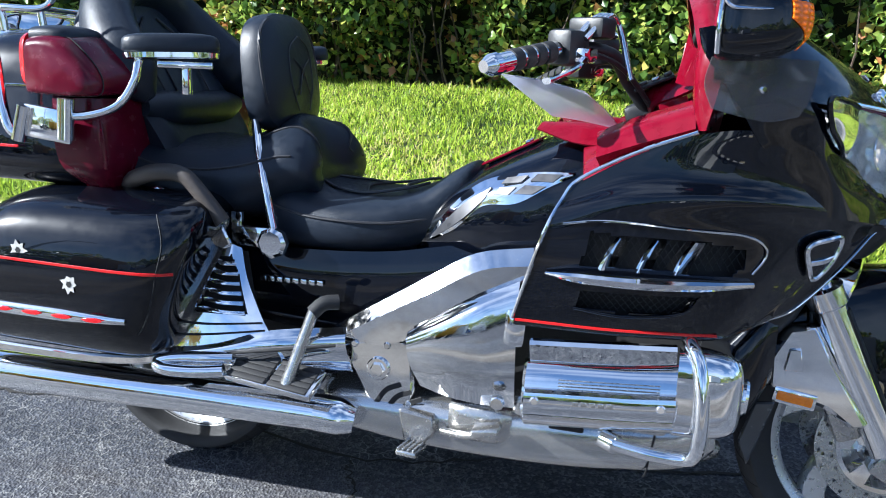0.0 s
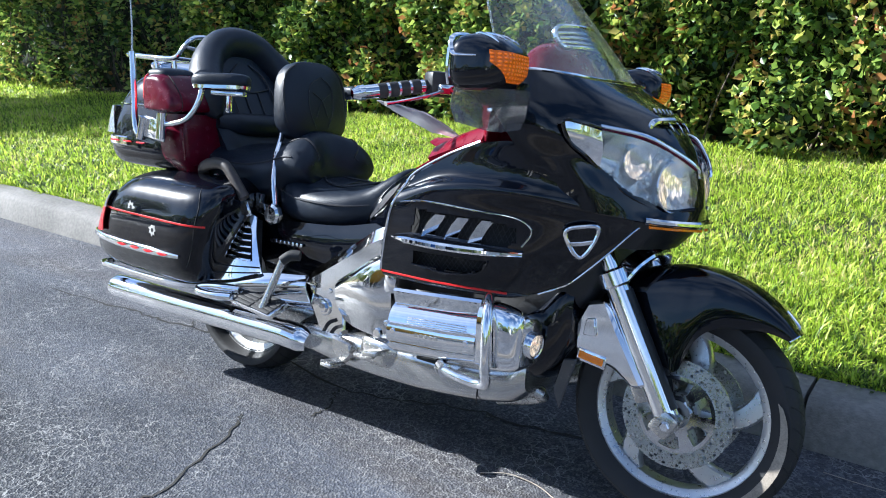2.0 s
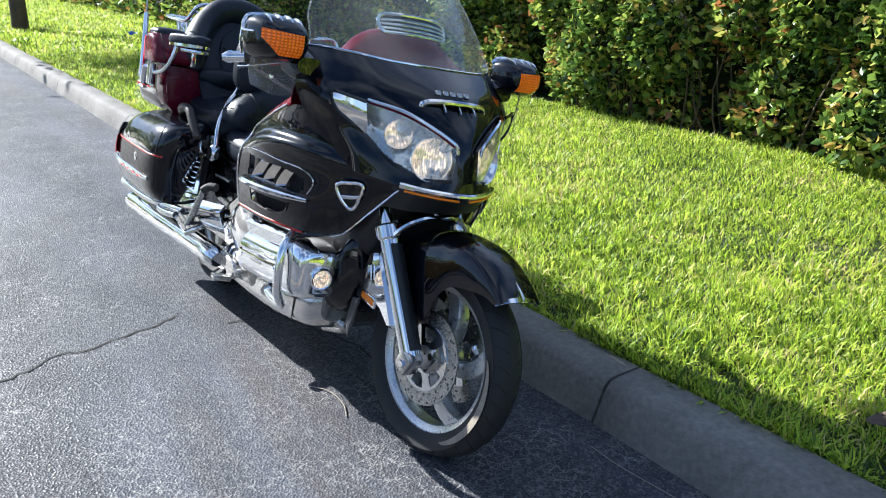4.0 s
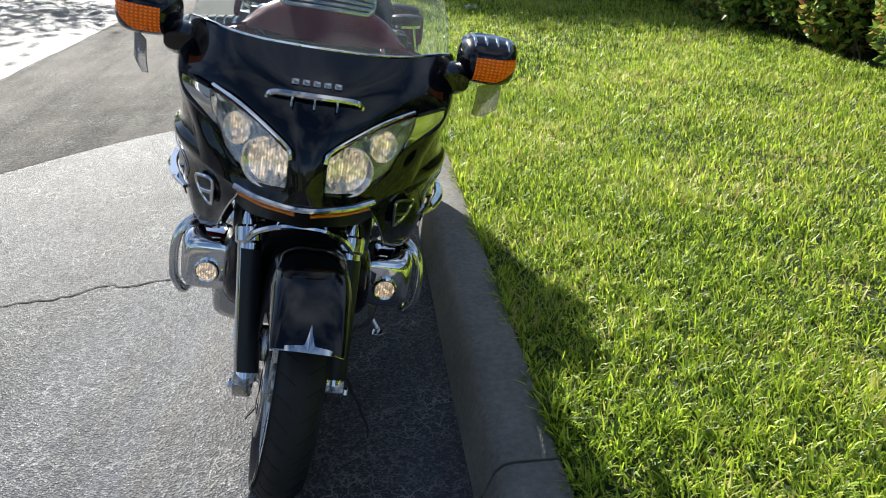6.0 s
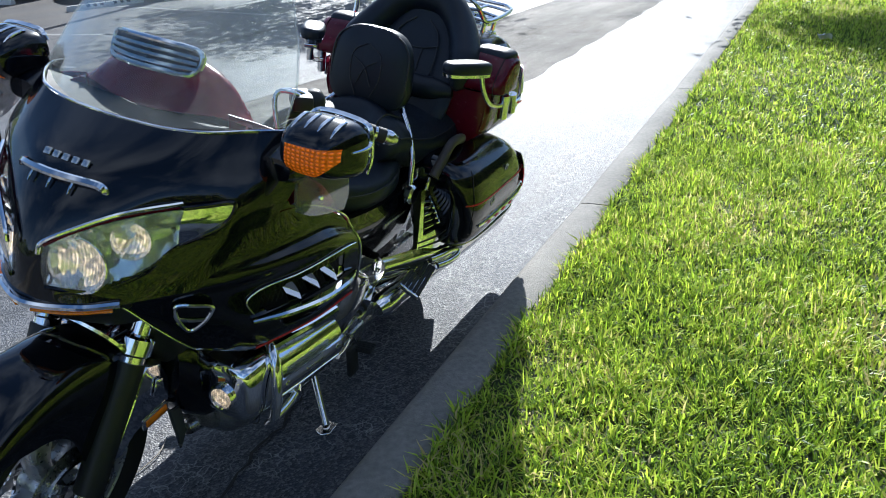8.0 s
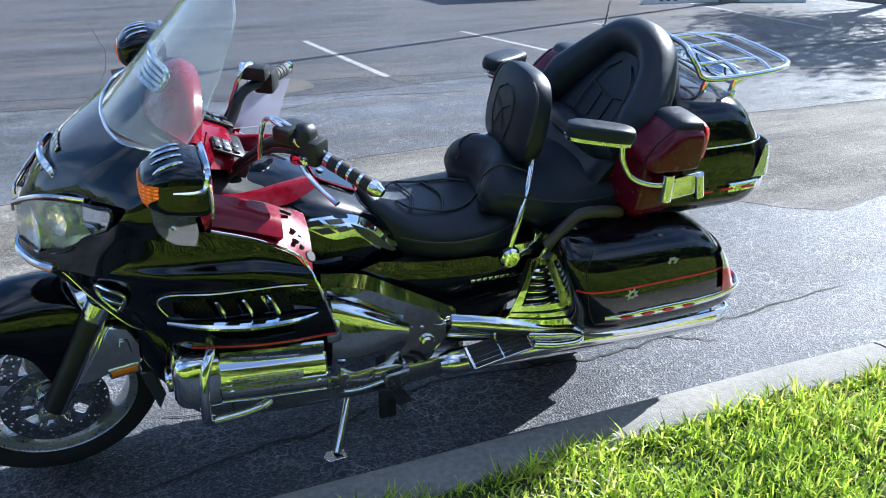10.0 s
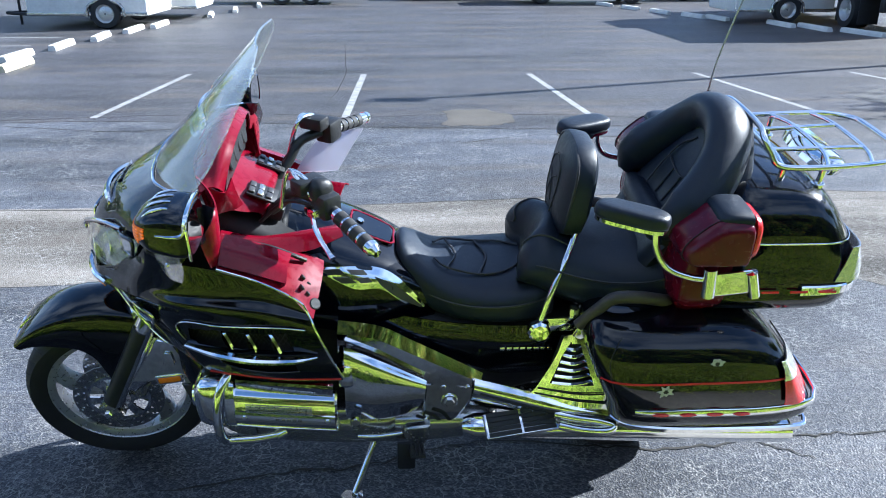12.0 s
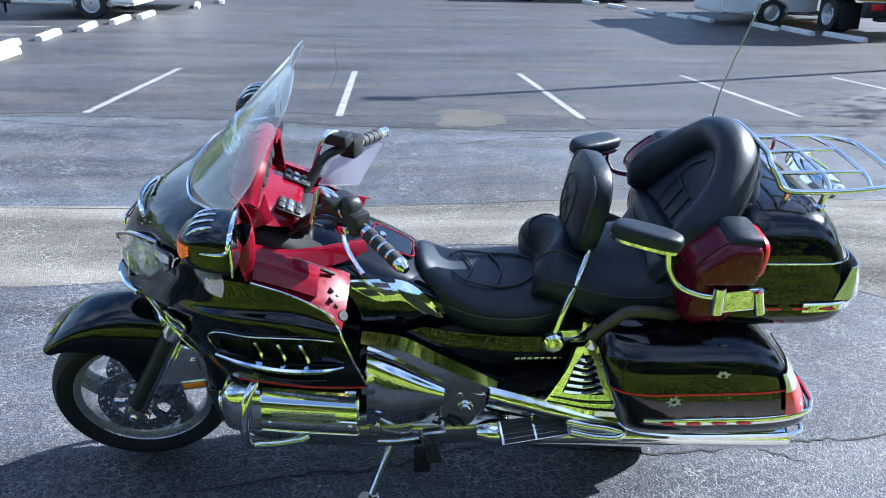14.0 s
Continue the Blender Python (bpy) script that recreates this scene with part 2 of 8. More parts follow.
def asphalt_mat(name, col, rough, spec, stains=0.55, web_share=0.66):
    m = mat(name, col, rough, var=0.45, scale=0.7, fine=60, rvar=0.12, spec=spec)
    nt = m.node_tree
    b = nt.nodes["Principled BSDF"]
    co = nt.nodes.new("ShaderNodeTexCoord").outputs["Object"]
    base = b.inputs["Base Color"].links[0].from_socket

    def vor(scale, feature):
        v = nt.nodes.new("ShaderNodeTexVoronoi")
        v.feature = feature
        v.inputs["Scale"].default_value = scale
        return v

    grit = vor(130.0, "F1")
    nt.links.new(co, grit.inputs["Vector"])
    warp = nt.nodes.new("ShaderNodeTexNoise")
    warp.inputs["Scale"].default_value, warp.inputs["Detail"].default_value = 14.0, 4.0
    nt.links.new(co, warp.inputs["Vector"])
    mv = nt.nodes.new("ShaderNodeMix")
    mv.data_type = "VECTOR"
    mv.inputs[0].default_value = 0.09
    nt.links.new(co, mv.inputs[4])
    nt.links.new(warp.outputs["Color"], mv.inputs[5])
    web = vor(21.0, "DISTANCE_TO_EDGE")
    nt.links.new(mv.outputs[1], web.inputs["Vector"])
    line = nt.nodes.new("ShaderNodeMapRange")
    for i, v in enumerate((0.0, 0.048, 1.0, 0.0)):
        line.inputs[i + 1].default_value = v
    nt.links.new(web.outputs["Distance"], line.inputs[0])
    patchy = nt.nodes.new("ShaderNodeTexNoise")
    patchy.inputs["Scale"].default_value, patchy.inputs["Detail"].default_value = 3.2, 5.0
    nt.links.new(co, patchy.inputs["Vector"])
    gate = nt.nodes.new("ShaderNodeMapRange")
    for i, v in enumerate((0.42, 0.60, 0.0, web_share)):
        gate.inputs[i + 1].default_value = v
    nt.links.new(patchy.outputs["Fac"], gate.inputs[0])
    both = nt.nodes.new("ShaderNodeMath")
    both.operation = "MULTIPLY"
    nt.links.new(line.outputs[0], both.inputs[0])
    nt.links.new(gate.outputs[0], both.inputs[1])
    speck = nt.nodes.new("ShaderNodeMapRange")
    for i, v in enumerate((0.58, 0.97, 0.0, 0.25)):
        speck.inputs[i + 1].default_value = v
    sep = nt.nodes.new("ShaderNodeSeparateColor")
    nt.links.new(grit.outputs["Color"], sep.inputs[0])
    nt.links.new(sep.outputs[0], speck.inputs[0])
    polish = nt.nodes.new("ShaderNodeMapRange")
    for i, v in enumerate((0.0, 1.0, rough - 0.20, rough + 0.16)):
        polish.inputs[i + 1].default_value = v
    nt.links.new(sep.outputs[1], polish.inputs[0])
    nt.links.new(polish.outputs[0], b.inputs["Roughness"])
    top = nt.nodes.new("ShaderNodeMath")
    top.operation = "MAXIMUM"
    nt.links.new(both.outputs[0], top.inputs[0])
    nt.links.new(speck.outputs[0], top.inputs[1])
    # long wear streaks along the drive
    stretch = nt.nodes.new("ShaderNodeMapping")
    stretch.inputs["Scale"].default_value = (0.22, 1.3, 1.0)
    nt.links.new(co, stretch.inputs["Vector"])
    streak = nt.nodes.new("ShaderNodeTexNoise")
    streak.inputs["Scale"].default_value, streak.inputs["Detail"].default_value, streak.inputs["Roughness"].default_value = 1.0, 7.0, 0.65
    nt.links.new(stretch.outputs[0], streak.inputs["Vector"])
    wear = nt.nodes.new("ShaderNodeMapRange")
    for i, v in enumerate((0.34, 0.66, 0.45, 1.85)):
        wear.inputs[i + 1].default_value = v
    nt.links.new(streak.outputs["Fac"], wear.inputs[0])
    tone = nt.nodes.new("ShaderNodeVectorMath")
    tone.operation = "SCALE"
    nt.links.new(base, tone.inputs[0])
    nt.links.new(wear.outputs[0], tone.inputs["Scale"])
    mix = nt.nodes.new("ShaderNodeMix")
    mix.data_type = "RGBA"
    nt.links.new(top.outputs[0], mix.inputs[0])
    mix.inputs[7].default_value = (0.38, 0.375, 0.36, 1)
    # brown oily blotches
    blot = nt.nodes.new("ShaderNodeTexNoise")
    blot.inputs["Scale"].default_value, blot.inputs["Detail"].default_value, blot.inputs["Roughness"].default_value = 1.3, 9.0, 0.62
    nt.links.new(stretch.outputs[0], blot.inputs["Vector"])
    brown = nt.nodes.new("ShaderNodeMapRange")
    for i, v in enumerate((0.52, 0.68, 0.0, stains)):
        brown.inputs[i + 1].default_value = v
    nt.links.new(blot.outputs["Fac"], brown.inputs[0])
    stain = nt.nodes.new("ShaderNodeMix")
    stain.data_type = "RGBA"
    nt.links.new(brown.outputs[0], stain.inputs[0])
    nt.links.new(tone.outputs[0], stain.inputs[6])
    stain.inputs[7].default_value = (0.082, 0.066, 0.052, 1)
    nt.links.new(stain.outputs[2], mix.inputs[6])
    nt.links.new(mix.outputs[2], b.inputs["Base Color"])
    bp = nt.nodes.new("ShaderNodeBump")
    bp.inputs["Strength"].default_value, bp.inputs["Distance"].default_value = 0.55, 0.006
    nt.links.new(grit.outputs["Distance"], bp.inputs["Height"])
    nt.links.new(bp.outputs[0], b.inputs["Normal"])
    return m


ASPHALT = asphalt_mat("asphalt", (0.044, 0.047, 0.057), 0.58, 0.27)
WORN = asphalt_mat("worn_asphalt_strip", (0.118, 0.107, 0.095), 0.80, 0.08)
LOT = asphalt_mat("older_lot_asphalt", (0.032, 0.031, 0.036), 0.57, 0.32, 1.0, 0.22)
OLDPATCH = mat("old_asphalt_patch", (0.078, 0.069, 0.058), 0.8, var=0.4, scale=2.0, fine=40, bump=0.6, bscale=170)
DARKPATCH = mat("dark_asphalt_patch", (0.055, 0.054, 0.055), 0.7, var=0.35, scale=1.5, fine=50, bump=0.6, bscale=170)


def milky(m, col, share):
    """Clouds a clear sheet with some white body."""
    nt = m.node_tree
    out = nt.nodes["Material Output"]
    was = out.inputs["Surface"].links[0].from_socket
    df = nt.nodes.new("ShaderNodeBsdfDiffuse")
    df.inputs["Color"].default_value = (*col, 1)
    tl = nt.nodes.new("ShaderNodeBsdfTranslucent")
    tl.inputs["Color"].default_value = (*col, 1)
    body = nt.nodes.new("ShaderNodeMixShader")
    nt.links.new(df.outputs[0], body.inputs[1])
    nt.links.new(tl.outputs[0], body.inputs[2])
    mx = nt.nodes.new("ShaderNodeMixShader")
    mx.inputs[0].default_value = share
    nt.links.new(was, mx.inputs[1])
    nt.links.new(body.outputs[0], mx.inputs[2])
    nt.links.new(mx.outputs[0], out.inputs["Surface"])


milky(TINT, (0.80, 0.80, 0.88), 0.28)
milky(SMOKE, (0.30, 0.30, 0.31), 0.25)
milky(LENS, (0.82, 0.86, 0.90), 0.06)
# slight white in the windshield stands for the glare haze over it
milky(SHEET, (0.75, 0.80, 0.80), 0.045)
AMBERLIT = mat("lit_amber_lens", (0.85, 0.15, 0.002), 0.22, var=0.15, scale=70, fine=3, bump=0.5, bscale=160, coat=0.15)
AMBERLIT.node_tree.nodes["Principled BSDF"].inputs["Emission Color"].default_value = (1.0, 0.20, 0.004, 1)

def lens_grid(m, cols, rows, low, high):
    """A moulded grid of little lenses, brightest in their middles."""
    nt = m.node_tree
    co = nt.nodes.new("ShaderNodeTexCoord").outputs["Object"]
    fac = []
    for axis, sc in (("Y", cols), ("Z", rows)):
        w = nt.nodes.new("ShaderNodeTexWave")
        w.bands_direction = axis
        w.inputs["Scale"].default_value = sc
        nt.links.new(co, w.inputs["Vector"])
        fac.append(w.outputs["Fac"])
    mul = nt.nodes.new("ShaderNodeMath")
    mul.operation = "MULTIPLY"
    nt.links.new(fac[0], mul.inputs[0])
    nt.links.new(fac[1], mul.inputs[1])
    r = nt.nodes.new("ShaderNodeMapRange")
    for i, v in enumerate((0.05, 0.85, low, high)):
        r.inputs[i + 1].default_value = v
    nt.links.new(mul.outputs[0], r.inputs[0])
    b = nt.nodes["Principled BSDF"]
    nt.links.new(r.outputs[0], b.inputs["Emission Strength"])
    bp = nt.nodes.new("ShaderNodeBump")
    bp.inputs["Strength"].default_value, bp.inputs["Distance"].default_value = 0.8, 0.004
    nt.links.new(mul.outputs[0], bp.inputs["Height"])
    nt.links.new(bp.outputs[0], b.inputs["Normal"])


lens_grid(AMBERLIT, 27.0, 36.0, 0.01, 0.22)
LIT = glow_mat("lit_lamp_lens", (1.0, 0.70, 0.42), 0.9)
ln = LIT.node_tree
lb = ln.nodes["Principled BSDF"]
lb.inputs["Base Color"].default_value = (0.85, 0.83, 0.80, 1)
lb.inputs["Metallic"].default_value, lb.inputs["Roughness"].default_value = 0.8, 0.15
where = ln.nodes.new("ShaderNodeTexCoord")
flute = ln.nodes.new("ShaderNodeTexWave")
flute.bands_direction = "Y"
flute.inputs["Scale"].default_value, flute.inputs["Distortion"].default_value = 42.0, 1.5
spark = ln.nodes.new("ShaderNodeTexNoise")
spark.inputs["Scale"].default_value, spark.inputs["Detail"].default_value = 75.0, 3.0
ln.links.new(where.outputs["Object"], flute.inputs["Vector"])
ln.links.new(where.outputs["Object"], spark.inputs["Vector"])
burst = ln.nodes.new("ShaderNodeMapRange")
for i, v in enumerate((0.45, 0.72, 0.4, 2.4)):
    burst.inputs[i + 1].default_value = v
ln.links.new(spark.outputs["Fac"], burst.inputs[0])
ribbed = ln.nodes.new("ShaderNodeMapRange")
for i, v in enumerate((0.1, 0.9, 0.17, 0.44)):
    ribbed.inputs[i + 1].default_value = v
ln.links.new(flute.outputs["Fac"], ribbed.inputs[0])
shine = ln.nodes.new("ShaderNodeMath")
shine.operation = "MULTIPLY"
ln.links.new(burst.outputs[0], shine.inputs[0])
ln.links.new(ribbed.outputs[0], shine.inputs[1])
ln.links.new(shine.outputs[0], lb.inputs["Emission Strength"])
def spline(pts, n, closed=False):
    """Catmull-Rom through pts, n samples a span."""
    p = np.array(pts, float)
    k = len(p)
    if k == 2 or n <= 1:
        if k == 2 and n > 1:
            return [tuple(p[0] + (p[1] - p[0]) * i / n) for i in range(n + 1)]
        return [tuple(q) for q in p]
    out = []
    for i in range(k if closed else k - 1):
        a = p[(i - 1) % k] if closed or i > 0 else 2 * p[0] - p[1]
        b, c = p[i], p[(i + 1) % k]
        d = p[(i + 2) % k] if closed or i + 2 < k else 2 * p[-1] - p[-2]
        for j in range(n):
            t = j / n
            out.append(0.5 * (2 * b + (c - a) * t + (2 * a - 5 * b + 4 * c - d) * t * t + (3 * b - a - 3 * c + d) * t ** 3))
    if not closed:
        out.append(p[-1])
    return [tuple(q) for q in out]


def join(*geos):
    v, f = [], []
    for gv, gf in geos:
        k = len(v)
        v.extend(gv)
        f.extend(tuple(i + k for i in q) for q in gf)
    return v, f


def moved(geo, m):
    return [tuple(m @ Vector(p)) for p in geo[0]], geo[1]


def flip(geo, s):
    """The shape on the motorcycle's side s: 1 left, -1 right."""
    return [(x, y * s, z) for x, y, z in geo[0]], geo[1]


def grid(rows, ring=False):
    """Quads over rows of equally many points."""
    n = len(rows[0])
    v = [p for r in rows for p in r]
    f = []
    for i in range(len(rows) - 1):
        for j in range(n if ring else n - 1):
            k = (j + 1) % n
            f.append((i * n + j, i * n + k, (i + 1) * n + k, (i + 1) * n + j))
    return v, f


def surf(rows, nu=6, nv=6, ring=False):
    """A smooth sheet through rows of control points."""
    fine = [spline(r, nu, ring) for r in rows]
    cols = [spline([r[j] for r in fine], nv) for j in range(len(fine[0]))]
    return grid([[c[i] for c in cols] for i in range(len(cols[0]))], ring)


def loft(rows, nu=1, nv=4):
    """A closed body through rings."""
    v, f = surf(rows, nu, nv, True)
    n = len(rows[0]) * max(nu, 1)
    return v, f + [tuple(range(n))[::-1], tuple(range(len(v) - n, len(v)))]


def cut(geo, inside):
    """Drops the faces whose middle lies inside."""
    v, f = geo
    return v, [q for q in f if not inside(*(sum(v[i][k] for i in q) / len(q) for k in range(3)))]


def within(poly, u, w):
    r = False
    for (a, b), (c, d) in zip(poly, poly[1:] + poly[:1]):
        if (b > w) != (d > w) and u < (c - a) * (w - b) / (d - b) + a:
            r = not r
    return r


def thick(geo, t):
    """A sheet given depth t behind it."""
    bm = bmesh.new()
    vs = [bm.verts.new(p) for p in geo[0]]
    for q in geo[1]:
        bm.faces.new([vs[i] for i in q])
    loose = [x for x in bm.verts if not x.link_faces]
    bmesh.ops.delete(bm, geom=loose, context="VERTS")
    bmesh.ops.recalc_face_normals(bm, faces=bm.faces)
    bmesh.ops.solidify(bm, geom=list(bm.faces), thickness=t)
    return out_of(bm)


def out_of(bm):
    bm.verts.index_update()
    r = [tuple(x.co) for x in bm.verts], [tuple(x.index for x in q.verts) for q in bm.faces]
    bm.free()
    return r


def box(c, size, bevel=0.006, turn=(0, 0, 0), seg=2):
    bm = bmesh.new()
    bmesh.ops.create_cube(bm, size=1.0)
    bmesh.ops.scale(bm, vec=size, verts=bm.verts)
    if bevel:
        bmesh.ops.bevel(bm, geom=list(bm.edges), offset=min(bevel, min(size) * 0.45), segments=seg, affect="EDGES", profile=0.5)
    bmesh.ops.transform(bm, matrix=pose(*c, *turn), verts=bm.verts)
    return out_of(bm)


def prism(outline, depth, m=Matrix.Identity(4), bevel=0.003):
    """A flat outline (u, v) given depth, then placed by m (u, v, depth axes)."""
    bm = bmesh.new()
    face = bm.faces.new([bm.verts.new((u, v, 0)) for u, v in outline])
    top = bmesh.ops.extrude_face_region(bm, geom=[face])
    bmesh.ops.translate(bm, vec=(0, 0, depth), verts=[x for x in top["geom"] if isinstance(x, bmesh.types.BMVert)])
    bmesh.ops.recalc_face_normals(bm, faces=bm.faces)
    if bevel:
        bmesh.ops.bevel(bm, geom=[x for x in bm.edges], offset=bevel, segments=1, affect="EDGES")
    bmesh.ops.transform(bm, matrix=m, verts=bm.verts)
    return out_of(bm)


def sweep(pts, section, up=(0, 0, 1), n=4, closed=False, taper=None, cap=True):
    """A section (a, b) carried along pts; a lies across, b along up."""
    p = [Vector(q) for q in spline(pts, n, closed)]
    if closed:
        pass
    up = Vector(up)
    rows, k = [], len(p)
    for i, q in enumerate(p):
        d = (p[(i + 1) % k] - p[i - 1]) if closed else (p[min(i + 1, k - 1)] - p[max(i - 1, 0)])
        d.normalize()
        a = d.cross(up)
        if a.length < 1e-4:
            a = d.cross(Vector((0.3, 1, 0.2)))
        a.normalize()
        b = a.cross(d)
        w = 1.0 if taper is None else float(np.interp(i / max(k - 1, 1), np.linspace(0, 1, len(taper)), taper))
        rows.append([tuple(q + a * (u * w) + b * (v * w)) for u, v in section])
    if closed:
        rows.append(rows[0])
    v, f = grid(rows, True)
    if cap and not closed:
        m = len(section)
        f = f + [tuple(range(m))[::-1], tuple(range(len(v) - m, len(v)))]
    return v, f


def circle(r, n=12, b=None):
    return [(r * math.cos(2 * math.pi * i / n), (b or r) * math.sin(2 * math.pi * i / n)) for i in range(n)]


def tube(pts, r, n=5, seg=12, closed=False, taper=None, up=(0.13, 0.31, 0.94)):
    return sweep(pts, circle(r, seg), up, n, closed, taper)


def flat(w, h):
    """Section of a strip with softened edges."""
    c = min(w, h) * 0.3
    w, h = w / 2, h / 2
    return [(-w, -h + c), (-w + c, -h), (w - c, -h), (w, -h + c), (w, h - c), (w - c, h), (-w + c, h), (-w, h - c)]


def lathe(profile, seg=48, m=Matrix.Identity(4), close=False):
    """(radius, along) turned about local z, then placed by m."""
    rows = []
    for r, a in profile + ([profile[0]] if close else []):
        rows.append([(r * math.cos(2 * math.pi * i / seg), r * math.sin(2 * math.pi * i / seg), a) for i in range(seg)])
    return moved(grid(rows, True), m)


def toward(p, axis, roll=0.0):
    """Place whose local z runs along axis."""
    return Matrix.Translation(p) @ Vector(axis).to_track_quat("Z", "Y").to_matrix().to_4x4() @ pose(0, 0, 0, 0, 0, roll)


def disc(p, axis, r, depth, bevel=0.003, seg=24):
    return lathe([(0.0001, -depth / 2), (r - bevel, -depth / 2), (r, -depth / 2 + bevel), (r, depth / 2 - bevel), (r - bevel, depth / 2), (0.0001, depth / 2)], seg, toward(p, axis))


def ball(c, r, seg=16, rings=8):
    rows = []
    for i in range(rings + 1):
        a = math.pi * i / rings
        rows.append([(c[0] + r[0] * max(math.sin(a), 1e-3) * math.cos(2 * math.pi * j / seg), c[1] + r[1] * max(math.sin(a), 1e-3) * math.sin(2 * math.pi * j / seg), c[2] + r[2] * math.cos(a)) for j in range(seg)])
    return grid(rows, True)


def oblong(x0, x1, y0, y1, z, power=4.0, n=32):
    """Rounded rectangle ring lying at height z."""
    cx, cy, a, b = (x0 + x1) / 2, (y0 + y1) / 2, abs(x1 - x0) / 2, abs(y1 - y0) / 2
    out = []
    for i in range(n):
        t = 2 * math.pi * (i + 0.5) / n
        c, s = math.cos(t), math.sin(t)
        out.append((cx + a * math.copysign(abs(c) ** (2 / power), c), cy + b * math.copysign(abs(s) ** (2 / power), s), z))
    return out


def section(x, y0, y1, z0, z1, power=3.0, n=24):
    """Rounded rectangle ring standing across the machine at x."""
    return [(x, p[0], p[1]) for p in [(q[0], q[1]) for q in oblong(y0, y1, z0, z1, 0, power, n)]]


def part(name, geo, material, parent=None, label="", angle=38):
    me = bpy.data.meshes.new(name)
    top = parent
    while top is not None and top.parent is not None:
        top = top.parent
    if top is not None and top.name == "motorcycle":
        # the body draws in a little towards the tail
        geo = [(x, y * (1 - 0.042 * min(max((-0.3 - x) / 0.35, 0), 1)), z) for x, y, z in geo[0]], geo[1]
    me.from_pydata(geo[0], [], geo[1])
    bm = bmesh.new()
    bm.from_mesh(me)
    bmesh.ops.remove_doubles(bm, verts=bm.verts, dist=1e-5)
    bmesh.ops.delete(bm, geom=[x for x in bm.verts if not x.link_faces], context="VERTS")
    bmesh.ops.recalc_face_normals(bm, faces=bm.faces)
    bm.to_mesh(me)
    bm.free()
    me.polygons.foreach_set("use_smooth", [angle > 0] * len(me.polygons))
    if angle > 0:
        me.set_sharp_from_angle(angle=radians(angle))
    me.materials.append(material)
    ob = new(name, me)
    if parent is not None:
        ob.parent = parent
    return tagged(ob, label)


def raw_mesh(name, verts, tris, material, parent=None):
    """A big mesh straight from arrays."""
    me = bpy.data.meshes.new(name)
    verts, tris = np.asarray(verts, np.float32), np.asarray(tris, np.int32)
    me.vertices.add(len(verts))
    me.vertices.foreach_set("co", verts.ravel())
    k = tris.shape[1]
    me.loops.add(tris.size)
    me.loops.foreach_set("vertex_index", tris.ravel())
    me.polygons.add(len(tris))
    me.polygons.foreach_set("loop_start", np.arange(len(tris), dtype=np.int32) * k)
    me.update(calc_edges=True)
    me.materials.append(material)
    ob = new(name, me)
    if parent is not None:
        ob.parent = parent
    return ob


def empty(name, at=Matrix.Identity(4)):
    ob = new(name)
    ob.matrix_basis = at
    return ob


# the ground: one asphalt sheet, the kerb and the lawn
KERB_Y, KERB_BACK, KERB_H, LAWN_Z = 0.545, 0.785, 0.155, 0.135
gx = [-600, -200, -60, -30, -20, -12, -8, -5, -3, -1.5, 0, 1.5, 3, 5, 9, 20, 60, 200, 600]
gy = [-600, -200, -80, -40, -25, -18, -12, -8, -5, -3, -1.5, -0.5, 0.1, KERB_Y + 0.05, 20, 80, 600]
tagged(part("ground", grid([[(x, y, 0.0 if y < KERB_Y + 0.2 else -0.3) for y in gy] for x in gx]), ASPHALT, angle=0), "cracked dark grey asphalt of a car park and its drive", "ground", kind="structure")
lawn_rows = []
for x in [-600, -150, -60, -30, -20, -14, -10, -7, -5, -3.5, -2, -1, 0, 1, 2, 3.5, 6, 12, 40, 150, 600]:
    lawn_rows.append([(x, y, LAWN_Z + 0.02 * min(1, (y - 0.79) * 3) + 0.02 * noise.noise(Vector((x * 0.7, y * 0.7, 3)))) for y in (KERB_BACK - 0.02, 0.9, 1.3, 2, 3, 4, 5, 6.5, 9, 30, 150, 600)])
tagged(part("lawn", grid(lawn_rows), SOIL, angle=60), "strip of sunlit green lawn behind the kerb", "lawn", kind="structure")

# kerb in cast lengths with open joints
kerb = tagged(part("kerb", box(((-38.0), (KERB_Y + KERB_BACK) / 2 + 0.02, 0.0), (170, KERB_BACK - KERB_Y - 0.07, 0.14), 0.0), JOINT, angle=0), "low grey concrete kerb with a rounded edge", "kerb", kind="structure")
PROFILE = [(KERB_Y, -0.02), (KERB_Y + 0.004, 0.010), (KERB_Y + 0.030, 0.075), (KERB_Y + 0.052, 0.128), (KERB_Y + 0.075, KERB_H - 0.006), (KERB_Y + 0.11, KERB_H), (KERB_BACK - 0.01, KERB_H + 0.002), (KERB_BACK, KERB_H - 0.008), (KERB_BACK, -0.05)]


def kerb_stone(length):
    rows = []
    for i in range(7):
        f = i / 6
        e = 0.006 if i in (0, 6) else 0.0
        rows.append([(f * length, min(max(y, KERB_Y), KERB_BACK) + (e if y < KERB_Y + 0.1 else -e) * 0.6, z - e) for y, z in PROFILE])
    v, f = grid(rows)
    m = len(PROFILE)
    return v, f + [tuple(range(m))[::-1], tuple(range(len(v) - m, len(v)))]


JOINTS = [-60.0, -44.0, -32.0, -24.0, -18.0, -14.0, -10.9, -7.85, -4.85, -1.88, 1.115, 4.1, 7.1, 12.0, 25.0]
for a, b in zip(JOINTS, JOINTS[1:]):
    part("kerb_stone", moved(kerb_stone(b - a - 0.012), pose(a + 0.006, 0, 0)), CONCRETE, kerb, angle=50)


